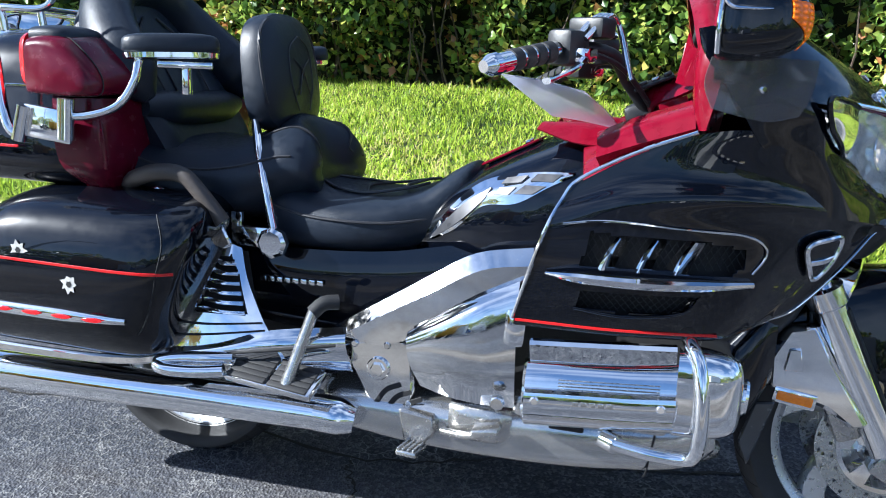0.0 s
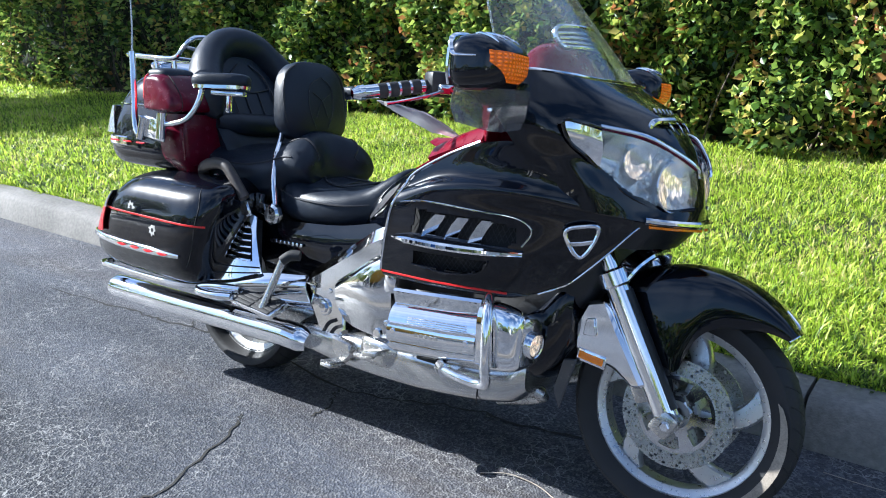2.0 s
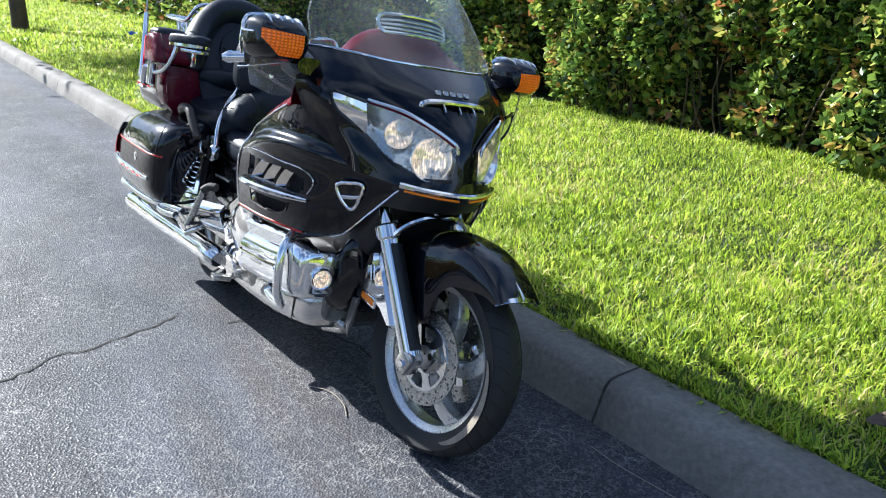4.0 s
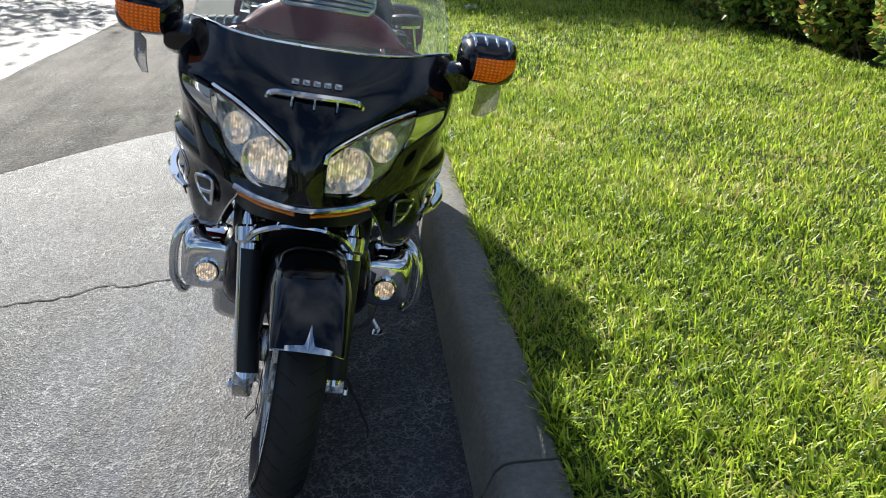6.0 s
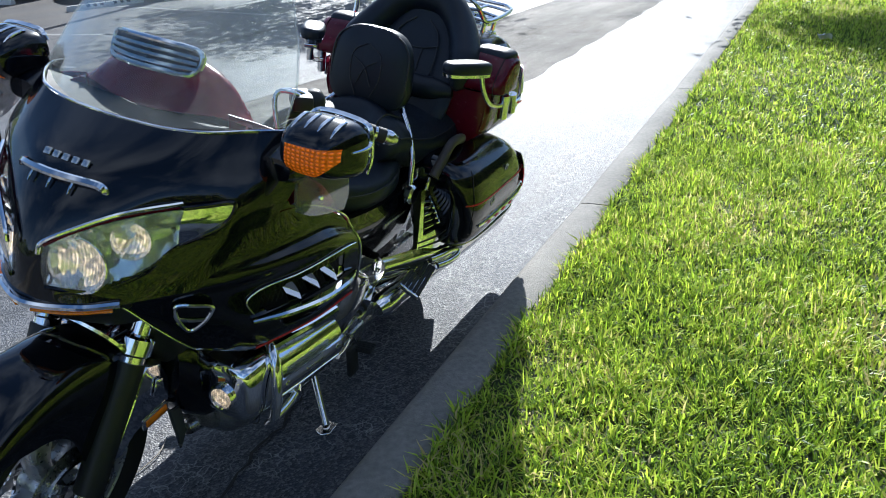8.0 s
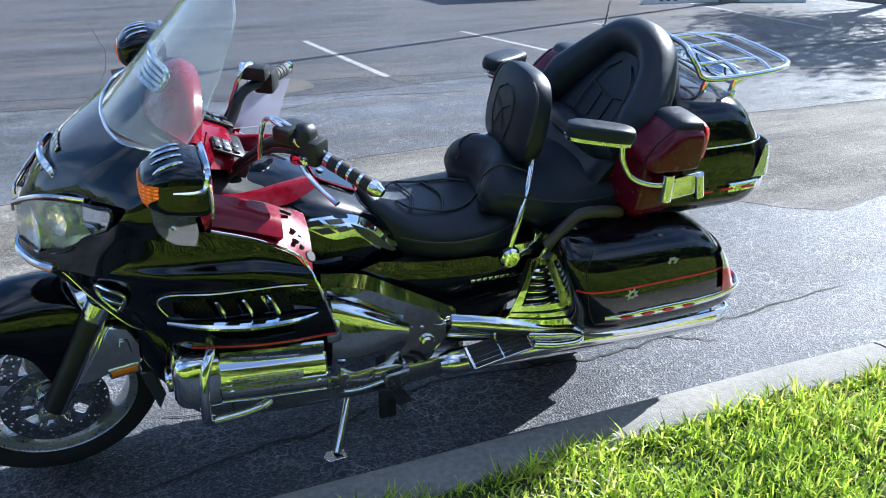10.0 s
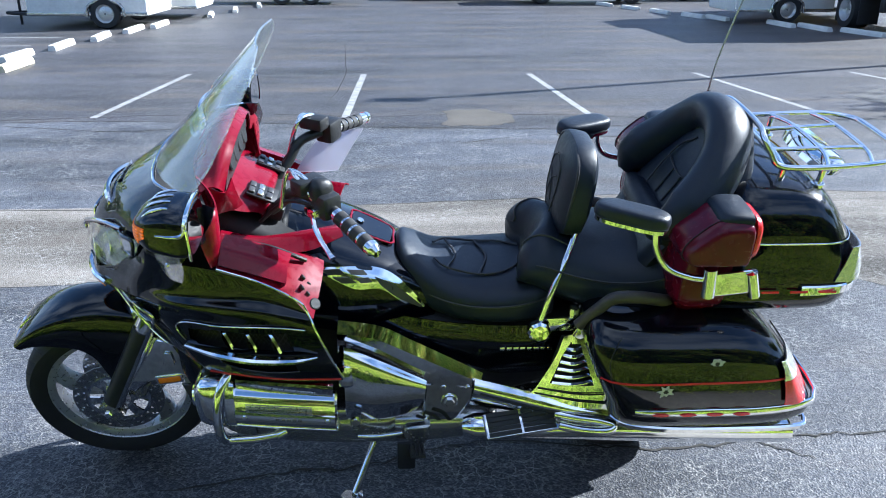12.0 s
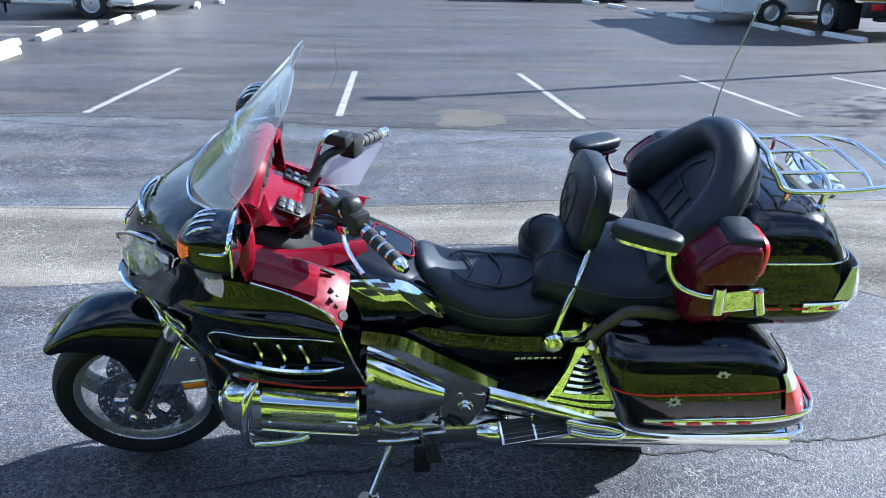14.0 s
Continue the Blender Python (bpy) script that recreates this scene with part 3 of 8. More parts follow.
def ribbon(pts, w0, z=0.004, jag=0.0, seed=0):
    rnd = random.Random(seed)
    fine = spline([(x, y, 0) for x, y in pts], 7)
    rows = []
    for i, p in enumerate(fine):
        a, b = Vector(fine[max(i - 1, 0)]), Vector(fine[min(i + 1, len(fine) - 1)])
        d = (b - a).normalized()
        s = Vector((-d.y, d.x, 0))
        w = w0 * (0.45 + 0.9 * rnd.random()) * (0.25 if i in (0, len(fine) - 1) else 1)
        q = Vector(p) + s * jag * (rnd.random() - 0.5) + Vector((0, 0, z))
        rows.append([tuple(q - s * w / 2), tuple(q + s * w / 2)])
    return grid(rows)


CRACKS = [
    ([(0.75, 0.34), (0.35, 0.26), (0.1, 0.24), (-0.1, 0.17), (-0.37, 0.11), (-0.7, 0.15), (-0.95, 0.19), (-1.2, 0.17), (-1.5, 0.13), (-1.75, 0.12), (-2.4, 0.06)], 0.010),
    ([(-0.37, 0.10), (-0.36, 0.05), (-0.31, -0.02), (-0.33, -0.1)], 0.009),
    ([(-1.3, 0.14), (-1.42, 0.22), (-1.5, 0.27)], 0.007),
    ([(-0.48, -0.37), (-0.42, -0.46), (-0.33, -0.76), (-0.33, -0.9), (-0.24, -1.06), (-0.2, -1.3)], 0.009),
    ([(6.0, -2.75), (2.7, -2.7), (0.2, -2.75), (-1.48, -2.9), (-2.63, -3.0), (-3.95, -2.86), (-5.5, -2.8), (-9.0, -2.7), (-16.0, -2.6)], 0.014),
    ([(6.0, -5.6), (3.2, -5.9), (1.8, -6.05), (0.3, -5.85), (-1.2, -5.95), (-3.1, -5.6)], 0.025),
    ([(3.9, -5.5), (2.7, -5.2), (1.9, -5.4)], 0.018),
    ([(-0.6, -4.6), (-1.5, -4.9), (-2.6, -4.7)], 0.018),
    ([(-2.1, -5.8), (-2.2, -5.3), (-2.6, -5.1)], 0.018),
    ([(0.75, -6.6), (0.7, -9.0), (0.95, -13.0)], 0.012),
    ([(-6.0, -5.7), (-6.3, -4.6), (-7.0, -4.2), (-9.0, -4.5)], 0.02),
]


def set_back(x, y, kx=0.0, ky=2.5, k=1.033):
    return kx + (x - kx) * k, ky + (y - ky) * k


for i, (pts, w) in enumerate(CRACKS):
    pts = [set_back(x, y, 1.5, -1.87, 1.04) if -2.4 < y < -0.3 else set_back(x, y) for x, y in pts]
    tagged(part("pavement_crack", ribbon(pts, w, 0.003, w * 2.5, i), JOINT, angle=0), "thin dark crack across the asphalt", "crack", "cracks in the asphalt", "structure")


def blotch(cx, cy, rx, ry, seed, z=0.003, turn=0.0):
    rnd = random.Random(seed)
    ph = [rnd.random() * 6.3 for _ in range(4)]
    out = []
    for i in range(48):
        a = 2 * math.pi * i / 48
        k = 1 + 0.12 * math.sin(3 * a + ph[0]) + 0.08 * math.sin(5 * a + ph[1]) + 0.05 * math.sin(11 * a + ph[2])
        u, w = rx * k * math.copysign(abs(math.cos(a)) ** 0.6, math.cos(a)), ry * k * math.copysign(abs(math.sin(a)) ** 0.6, math.sin(a))
        out.append((cx + u * math.cos(turn) - w * math.sin(turn), cy + u * math.sin(turn) + w * math.cos(turn), z))
    return out, [tuple(range(48))]


strip = [(x, float(np.interp(x, [-24, -3.6, -3.3, -3.0, -2.6, -2.06, -1.3, 0, 0.9, 2, 9], [-0.9, -0.9, -0.8, -0.95, -1.43, -1.97, -2.2, -2.08, -1.75, -1.5, -1.4])) + 0.03 * math.sin(x * 5.1), 0.002) for x in np.linspace(-24, 9, 133)]
strip2 = [(x, float(np.interp(x, [-16, -5, -2.6, -1.5, 0.2, 6], [-2.77, -2.98, -3.18, -3.08, -2.92, -2.92])), 0.002) for x in np.linspace(-24, 9, 133)]
tagged(part("asphalt_strip", grid([strip, strip2]), WORN, angle=0), "paler worn strip of older asphalt along the drive", "asphalt", kind="structure")
seam_x = np.linspace(-12, 11, 116)
seam_y = np.interp(seam_x, [-12, -4.9, -3.7, -1.8, -0.4, 1.2, 2.6, 4.0, 11], [-6.0, -5.77, -5.73, -5.43, -5.48, -5.77, -5.97, -5.94, -6.2]) + 0.035 * np.sin(seam_x * 5.3) * np.sin(seam_x * 2.1) + 0.03 * np.sin(seam_x * 13.7)
lot = [[(float(x), float(y), 0.002) for x, y in zip(seam_x, seam_y)], [(float(x), -34.0, 0.002) for x in seam_x]]
tagged(part("asphalt_lot", grid(lot), LOT, angle=0), "older stained asphalt of the parking bays", "asphalt", kind="structure")
seam = [(float(x), float(y)) for x, y in zip(seam_x, seam_y)][::3]
tagged(part("pavement_crack", ribbon(seam, 0.018, 0.003, 0.03, 40), JOINT, angle=0), "dark ragged seam between asphalt sheets", "crack", "cracks in the asphalt", "structure")
for k, (cx, cy, rx, ry, ma, tn) in enumerate([(-0.86, -5.75, 0.36, 0.45, OLDPATCH, 0.0), (-6.6, -6.9, 1.1, 0.62, DARKPATCH, 0.55)]):
    tagged(part("asphalt_patch", blotch(*set_back(cx, cy), rx, ry, k, 0.004, tn), ma, angle=0), "old worn repair patch in the asphalt", "patch", "asphalt patches", "structure")


def bay_line(x0, y0, x1, y1, w=0.085):
    d = Vector((x1 - x0, y1 - y0, 0)).normalized()
    s = Vector((-d.y, d.x, 0)) * w / 2
    a, b = Vector((x0, y0, 0.004)), Vector((x1, y1, 0.004))
    return [tuple(a - s), tuple(b - s), tuple(b + s), tuple(a + s)], [(0, 1, 2, 3)]


for x0, y0, x1, y1 in [(3.14, -5.87, 2.89, -9.0), (0.51, -5.81, 0.43, -8.9), (-2.12, -5.78, -1.93, -8.88), (-4.68, -5.97, -4.35, -8.9), (-7.15, -6.9, -6.68, -8.92), (6.6, -12.6, 12.0, -12.4), (6.6, -14.1, 12.0, -13.9), (-9.4, -6.4, -10.2, -11.0), (-12.2, -7.2, -12.9, -11.2)]:
    tagged(part("bay_line", bay_line(*set_back(x0, y0), *set_back(x1, y1)), ROADLINE, angle=0), "worn white painted parking bay line", "line", "parking bay lines", "structure")
tagged(part("bay_line", bay_line(*set_back(2.9, -8.82), *set_back(0.5, -8.76), 0.05), FAINTLINE, angle=0), "faint white line across the bays", "line", "parking bay lines", "structure")


# the touring motorcycle: x ahead, y to its left, leaning on its side stand
bike = tagged(empty("motorcycle", pose(0, 0, 0.0507, -10.17, -0.22, 0.00)), "black touring motorcycle with chrome trim and dark red inner panels", "motorcycle")


def sides(name, make, material, label="", parent=bike, angle=38):
    """One mesh for the left side and its mirror image for the right."""
    geo = make() if callable(make) else make
    return [part(name, flip(geo, s), material, parent[s > 0] if isinstance(parent, list) else parent, label, angle) for s in (-1, 1)]


# ---- wheels
def wheel(name, m, rim_r, tyre_r, tyre_w, spokes, front):
    hw = tyre_w / 2
    lip = [(rim_r + 0.001, -0.046), (rim_r + 0.001, -0.040), (rim_r - 0.016, -0.034), (rim_r - 0.026, -0.026), (rim_r - 0.030, 0.0)]
    lip = lip + [(r, -a) for r, a in lip[-2::-1]]
    well = [(rim_r - 0.012, 0.030), (rim_r - 0.016, 0.0), (rim_r - 0.012, -0.030)]
    rim = lathe(lip + well, 72, m, True)
    hub = lathe([(0.012, -0.05), (0.05, -0.05), (0.056, -0.042), (0.056, 0.042), (0.05, 0.05), (0.012, 0.05)], 32, m)
    blades = []
    for k in range(spokes):
        rows = []
        for i in range(9):
            f = i / 8
            r = 0.045 + (rim_r - 0.028 - 0.045) * f
            a = 2 * math.pi * k / spokes + 0.42 * f * f
            w = 0.021 + 0.020 * f ** 1.6
            t = 0.034 - 0.014 * f
            d = Vector((math.cos(a), math.sin(a), 0))
            n = Vector((-d.y, d.x, 0))
            ring = []
            for u, h in ((-1, -0.55), (-0.8, -0.9), (0, -1), (0.8, -0.9), (1, -0.55), (1, 0.55), (0.8, 0.9), (0, 1), (-0.8, 0.9), (-1, 0.55)):
                ring.append(tuple(d * r + n * u * w + Vector((0, 0, h * t))))
            rows.append(ring)
        blades.append(moved(loft(rows, 1, 1), m))
    rim_ob = part(name, rim, WHEEL, bike, "silver cast wheel rim")
    part("hub", hub, WHEEL, rim_ob)
    for b in blades:
        part("spoke", b, WHEEL, rim_ob, "swept blade spoke")
    prof = [(rim_r - 0.004, -0.043), (rim_r + 0.004, -0.048), (rim_r + 0.022, -hw * 0.93), (rim_r + 0.045, -hw), (tyre_r - 0.026, -hw * 0.9), (tyre_r - 0.009, -hw * 0.62), (tyre_r - 0.002, -hw * 0.3), (tyre_r, 0.0)]
    prof = [(p[0], p[1]) for p in spline([(r, a, 0) for r, a in prof], 3)]
    prof = prof + [(r, -a) for r, a in prof[-2::-1]]
    part("tyre", lathe(prof, 96, m), RUBBER, rim_ob, "black rubber tyre")
    for k in range(34):
        for s in (-1, 1):
            a = 2 * math.pi * (k + (0.5 if s > 0 else 0)) / 34
            pts = []
            for f in np.linspace(0, 1, 5):
                w = hw * (0.22 + 0.62 * f)
                r = float(np.interp(w, [0, hw * 0.3, hw * 0.62, hw * 0.9], [tyre_r, tyre_r - 0.002, tyre_r - 0.009, tyre_r - 0.026])) + 0.0006
                pts.append((r * math.cos(a + 0.10 * f), r * math.sin(a + 0.10 * f), s * w))
            GROOVES.setdefault(name, []).append(moved(sweep(pts, flat(0.005, 0.002), (math.cos(a), math.sin(a), 0), 1), m))
    tagged(part("tread_groove", join(*GROOVES[name]), MATTE, rim_ob), kind="stuff")
    return rim_ob


GROOVES = {}


def brake_disc(m, s, r0, r1, a):
    """Drilled ring and its carrier."""
    n = 96
    rows = []
    radii = [r0, r0 + 0.012, r0 + 0.019, r0 + 0.029, r0 + 0.036, r1 - 0.012, r1 - 0.005, r1]
    v, f = [], []
    for r in radii:
        for i in range(n):
            t = 2 * math.pi * i / n
            v.append((r * math.cos(t), r * math.sin(t), s * a))
    for j in range(len(radii) - 1):
        for i in range(n):
            if (j, i % 8) in ((1, 1), (3, 4), (5, 7), (1, 5), (5, 3)):
                continue
            k = (i + 1) % n
            f.append((j * n + i, j * n + k, (j + 1) * n + k, (j + 1) * n + i))
    ring = moved(thick((v, f), 0.005), m)
    v2, f2 = [], []
    for r in (0.038, 0.050, 0.060, r0 - 0.004, r0 + 0.006):
        for i in range(60):
            t = 2 * math.pi * i / 60
            v2.append((r * math.cos(t), r * math.sin(t), s * (a + 0.004)))
    for j in range(4):
        for i in range(60):
            if j in (2,) and i % 10 in (2, 3, 4, 5, 6, 7):
                continue
            if j == 1 and i % 10 in (3, 4, 5, 6):
                continue
            k = (i + 1) % 60
            f2.append((j * 60 + i, j * 60 + k, (j + 1) * 60 + k, (j + 1) * 60 + i))
    return ring, moved(thick((v2, f2), 0.006), m)


FW = pose(0.912, 0.012, 0.258) @ pose(0, 0, 0, 0, 0, 4.0) @ pose(0, 0, 0, -5.0, 0, 0) @ pose(0, 0, 0, 90, 0, 0) @ pose(0, 0, 0, 0, 0, -4)
front_wheel = wheel("front_wheel", FW, 0.2385, 0.309, 0.124, 5, True)
for s in (-1, 1):
    ring, carrier = brake_disc(FW, s, 0.098, 0.148, 0.072)
    d = part("brake_disc", ring, STEEL, front_wheel, "drilled steel brake disc")
    part("disc_carrier", carrier, POLISH, front_wheel, "polished disc carrier")
for a0, a1 in ((-0.95, 0.42),):
    rows = []
    for t in np.linspace(a0, a1, 28):
        w = math.sin((t - a0) / (a1 - a0) * math.pi) ** 0.5
        rows.append([((0.2375 + r) * math.cos(t), (0.2375 + r) * math.sin(t), 0.0655 * (1 - ((r - 0.045) / 0.09) ** 2) + 0.0014) for r in (0.022, 0.023 + 0.010 * w, 0.024 + 0.022 * w)])
    part("tyre_scuff", moved(grid(rows), FW), SCUFF, front_wheel, "pale dusty scuff on the tyre wall")
RW = pose(-0.83, 0, 0.255, 90, 0, 0)
rear_wheel = wheel("rear_wheel", RW, 0.234, 0.306, 0.185, 5, False)
ring, carrier = brake_disc(RW, -1, 0.11, 0.158, 0.078)
part("brake_disc", ring, STEEL, rear_wheel, "drilled steel brake disc")
part("disc_carrier", carrier, POLISH, rear_wheel)

# ---- fork, turned with the wheel
for s in (-1, 1):
    y = s * 0.118
    top, low = Vector((0.738, s * 0.137, 0.605)), Vector((0.910, y + 0.012, 0.264))
    d = (low - top).normalized()
    leg = part("fork_leg", tube([top, low + d * 0.005], 0.033, 1, 20), CHROME, bike, "chrome fork leg cover")
    fwd = Vector((0, 1, 0)).cross(d).normalized() * -1
    fwd = fwd if fwd.x > 0 else -fwd
    # left guard wraps further: its black stands for dark reflections in the chrome
    guard = [[tuple(q + (fwd * math.cos(a) + Vector((0, s, 0)) * math.sin(a)) * 0.0365) for a in np.linspace(-1.9, 0.6 if s < 0 else 1.9, 11)] for q in (top + d * 0.03, top.lerp(low, 0.5), low - d * 0.02)]
    part("fork_guard", thick(grid(guard), 0.003), PLASTIC, leg, "black guard on the fork's front, widened for dark reflections on the left")
    part("fork_tube", tube([top - d * 0.16, top + d * 0.02], 0.024, 1, 16), CHROME, bike, "chrome fork tube")
    part("fork_clamp", disc(top - d * 0.012, d, 0.041, 0.05, 0.006), CHROME, bike, "chrome fork clamp ring")
    part("fork_cap", box(tuple(low + Vector((0.0, s * 0.006, -0.01))), (0.062, 0.056, 0.075), 0.012, (0, 30, 0)), ALU, leg)
    part("axle_nut", disc(low + Vector((0.008, s * 0.036, -0.012)), (0, s, 0), 0.014, 0.016, seg=6), CHROME, leg)
    bx = Vector((0.745, s * 0.122, 0.455))
    part("leg_cover", prism([(-0.075, 0.085), (-0.02, 0.10), (0.025, 0.02), (0.11, -0.115), (0.075, -0.125), (0.02, -0.085), (-0.10, -0.055), (-0.105, 0.02)], 0.05, Matrix(((1, 0, 0, bx.x), (0, 0, s, bx.y - s * 0.018), (0, 1, 0, bx.z), (0, 0, 0, 1))), 0.01), CHROME, bike, "chrome fork side cover")
    part("cover_inset", prism([(-0.056, 0.050), (-0.034, 0.054), (-0.024, 0.006), (-0.062, 0.003)], 0.006, Matrix(((1, 0, 0, bx.x - 0.012), (0, 0, s, bx.y + s * 0.034), (0, 1, 0, bx.z - 0.01), (0, 0, 0, 1))), 0.002), CHROME, bike, "mirror-bright inset")
    part("reflector_bezel", box((bx.x - 0.045, bx.y + s * 0.031, bx.z - 0.068), (0.088, 0.010, 0.036), 0.004, (0, 8, 0)), CHROME, bike, "chrome bezel")
    part("side_reflector", box((bx.x - 0.045, bx.y + s * 0.033, bx.z - 0.068), (0.074, 0.012, 0.022), 0.004, (0, 8, 0)), AMBER, bike, "amber side reflector")
    part("brake_caliper", box((0.815, s * 0.080 + 0.012, 0.325), (0.055, 0.05, 0.10), 0.012, (0, -25, 0)), ALU, bike, "cast brake caliper")
    part("brake_hose", tube([(0.80, s * 0.10, 0.34), (0.74, s * 0.13, 0.42), (0.72, s * 0.10, 0.56), (0.70, s * 0.06, 0.68)], 0.006, 6, 8), PLASTIC, bike, "black brake hose")
part("fork_brace", sweep([(0.742, -0.150, 0.598), (0.766, -0.118, 0.650), (0.786, -0.060, 0.682), (0.790, 0, 0.688), (0.786, 0.060, 0.682), (0.766, 0.118, 0.650), (0.742, 0.150, 0.598)], flat(0.052, 0.018), (0.35, 0, 1), 5), CHROME, bike, "chrome brace across the fork")

# ---- front mudguard
def fender():
    rows = []
    for i in range(29):
        f = i / 28
        a = radians(41 + f * 108)
        crown = 0.366 + 0.004 * math.sin(f * math.pi)
        half = 0.088 + 0.020 * math.sin(min(f * 1.5, 1.0) * math.pi / 2)
        drop = float(np.interp(f, [0, 0.083, 0.16, 0.24, 0.30, 0.352, 0.39, 0.43, 0.50, 0.60, 0.75, 0.88, 1], [0.028, 0.060, 0.098, 0.124, 0.150, 0.185, 0.235, 0.275, 0.285, 0.275, 0.25, 0.20, 0.12]))
        ring = []
        for y, k in ((-1.0, 1.0), (-1.02, 0.66), (-1.0, 0.34), (-0.86, 0.11), (-0.5, 0.02), (0, 0), (0.5, 0.02), (0.86, 0.11), (1.0, 0.34), (1.02, 0.66), (1.0, 1.0)):
            r = crown - drop * k
            ring.append((r * math.cos(a), y * half, r * math.sin(a)))
        rows.append(ring)
    g = surf(rows, 3, 2)
    return moved(thick(g, 0.004), pose(0.905, 0.012, 0.290, 0, 0, 4.0) @ pose(0, 0, 0, -5, 0, 0))


mudguard = part("front_mudguard", fender(), BLACK, bike, "gloss black front mudguard")
ft = pose(0.905, 0.012, 0.290, 0, 0, 4.0) @ pose(0, 0, 0, -5, 0, 0)


def on_fender(a, y, lift=0.004):
    r = 0.366 + lift - 0.012 * (y / 0.07) ** 4
    return tuple(ft @ Vector((r * math.cos(radians(a)), y, r * math.sin(radians(a)))))


tip = [[on_fender(40.5 + q, y) for q in (0.0, 0.9 + 0.8 * (1 - abs(y) / 0.083), 1.5 + 1.3 * (1 - abs(y) / 0.088) + 8.0 * max(0, 1 - abs(y) / 0.013) ** 1.3)] for y in np.linspace(-0.088, 0.088, 61)]
part("mudguard_tip", thick(grid(tip), 0.004), CHROME, mudguard, "chrome star-shaped tip")
for s in (-1, 1):
    part("mudguard_bolt", disc(tuple(ft @ Vector((-0.045, s * 0.099, 0.262))), (0, s, 0), 0.008, 0.006, seg=12), CHROME, mudguard)
    part("mudguard_bolt", disc(tuple(ft @ Vector((-0.005, s * 0.099, 0.14))), (0, s, 0), 0.008, 0.006, seg=12), CHROME, mudguard)

# ---- upper cowl with lamps
HALF = [
    [(0.905, 0, 0.775), (0.895, 0.06, 0.775), (0.860, 0.13, 0.775), (0.820, 0.17, 0.777), (0.750, 0.235, 0.790), (0.690, 0.285, 0.80), (0.60, 0.33, 0.83)],
    [(0.902, 0, 0.820), (0.888, 0.05, 0.820), (0.850, 0.12, 0.815), (0.808, 0.17, 0.812), (0.740, 0.240, 0.840), (0.680, 0.295, 0.86), (0.58, 0.345, 0.89)],
    [(0.887, 0, 0.890), (0.876, 0.05, 0.892), (0.832, 0.12, 0.897), (0.776, 0.19, 0.905), (0.700, 0.265, 0.915), (0.645, 0.325, 0.925), (0.54, 0.372, 0.94)],
    [(0.852, 0, 0.960), (0.842, 0.06, 0.963), (0.802, 0.14, 0.970), (0.745, 0.21, 0.982), (0.680, 0.295, 0.988), (0.615, 0.360, 0.992), (0.50, 0.392, 1.0)],
    [(0.806, 0, 1.018), (0.796, 0.07, 1.02), (0.760, 0.15, 1.025), (0.710, 0.235, 1.032), (0.645, 0.310, 1.038), (0.565, 0.372, 1.045), (0.46, 0.398, 1.05)],
    [(0.760, 0, 1.060), (0.750, 0.075, 1.062), (0.715, 0.155, 1.071), (0.665, 0.235, 1.082), (0.590, 0.310, 1.092), (0.510, 0.366, 1.095), (0.43, 0.392, 1.095)],
    [(0.642, 0, 1.131), (0.637, 0.08, 1.131), (0.624, 0.16, 1.132), (0.595, 0.24, 1.137), (0.530, 0.31, 1.142), (0.460, 0.36, 1.138), (0.42, 0.378, 1.13)],
]


def full(half):
    return [(x, -y, z) for x, y, z in half[:0:-1]] + half


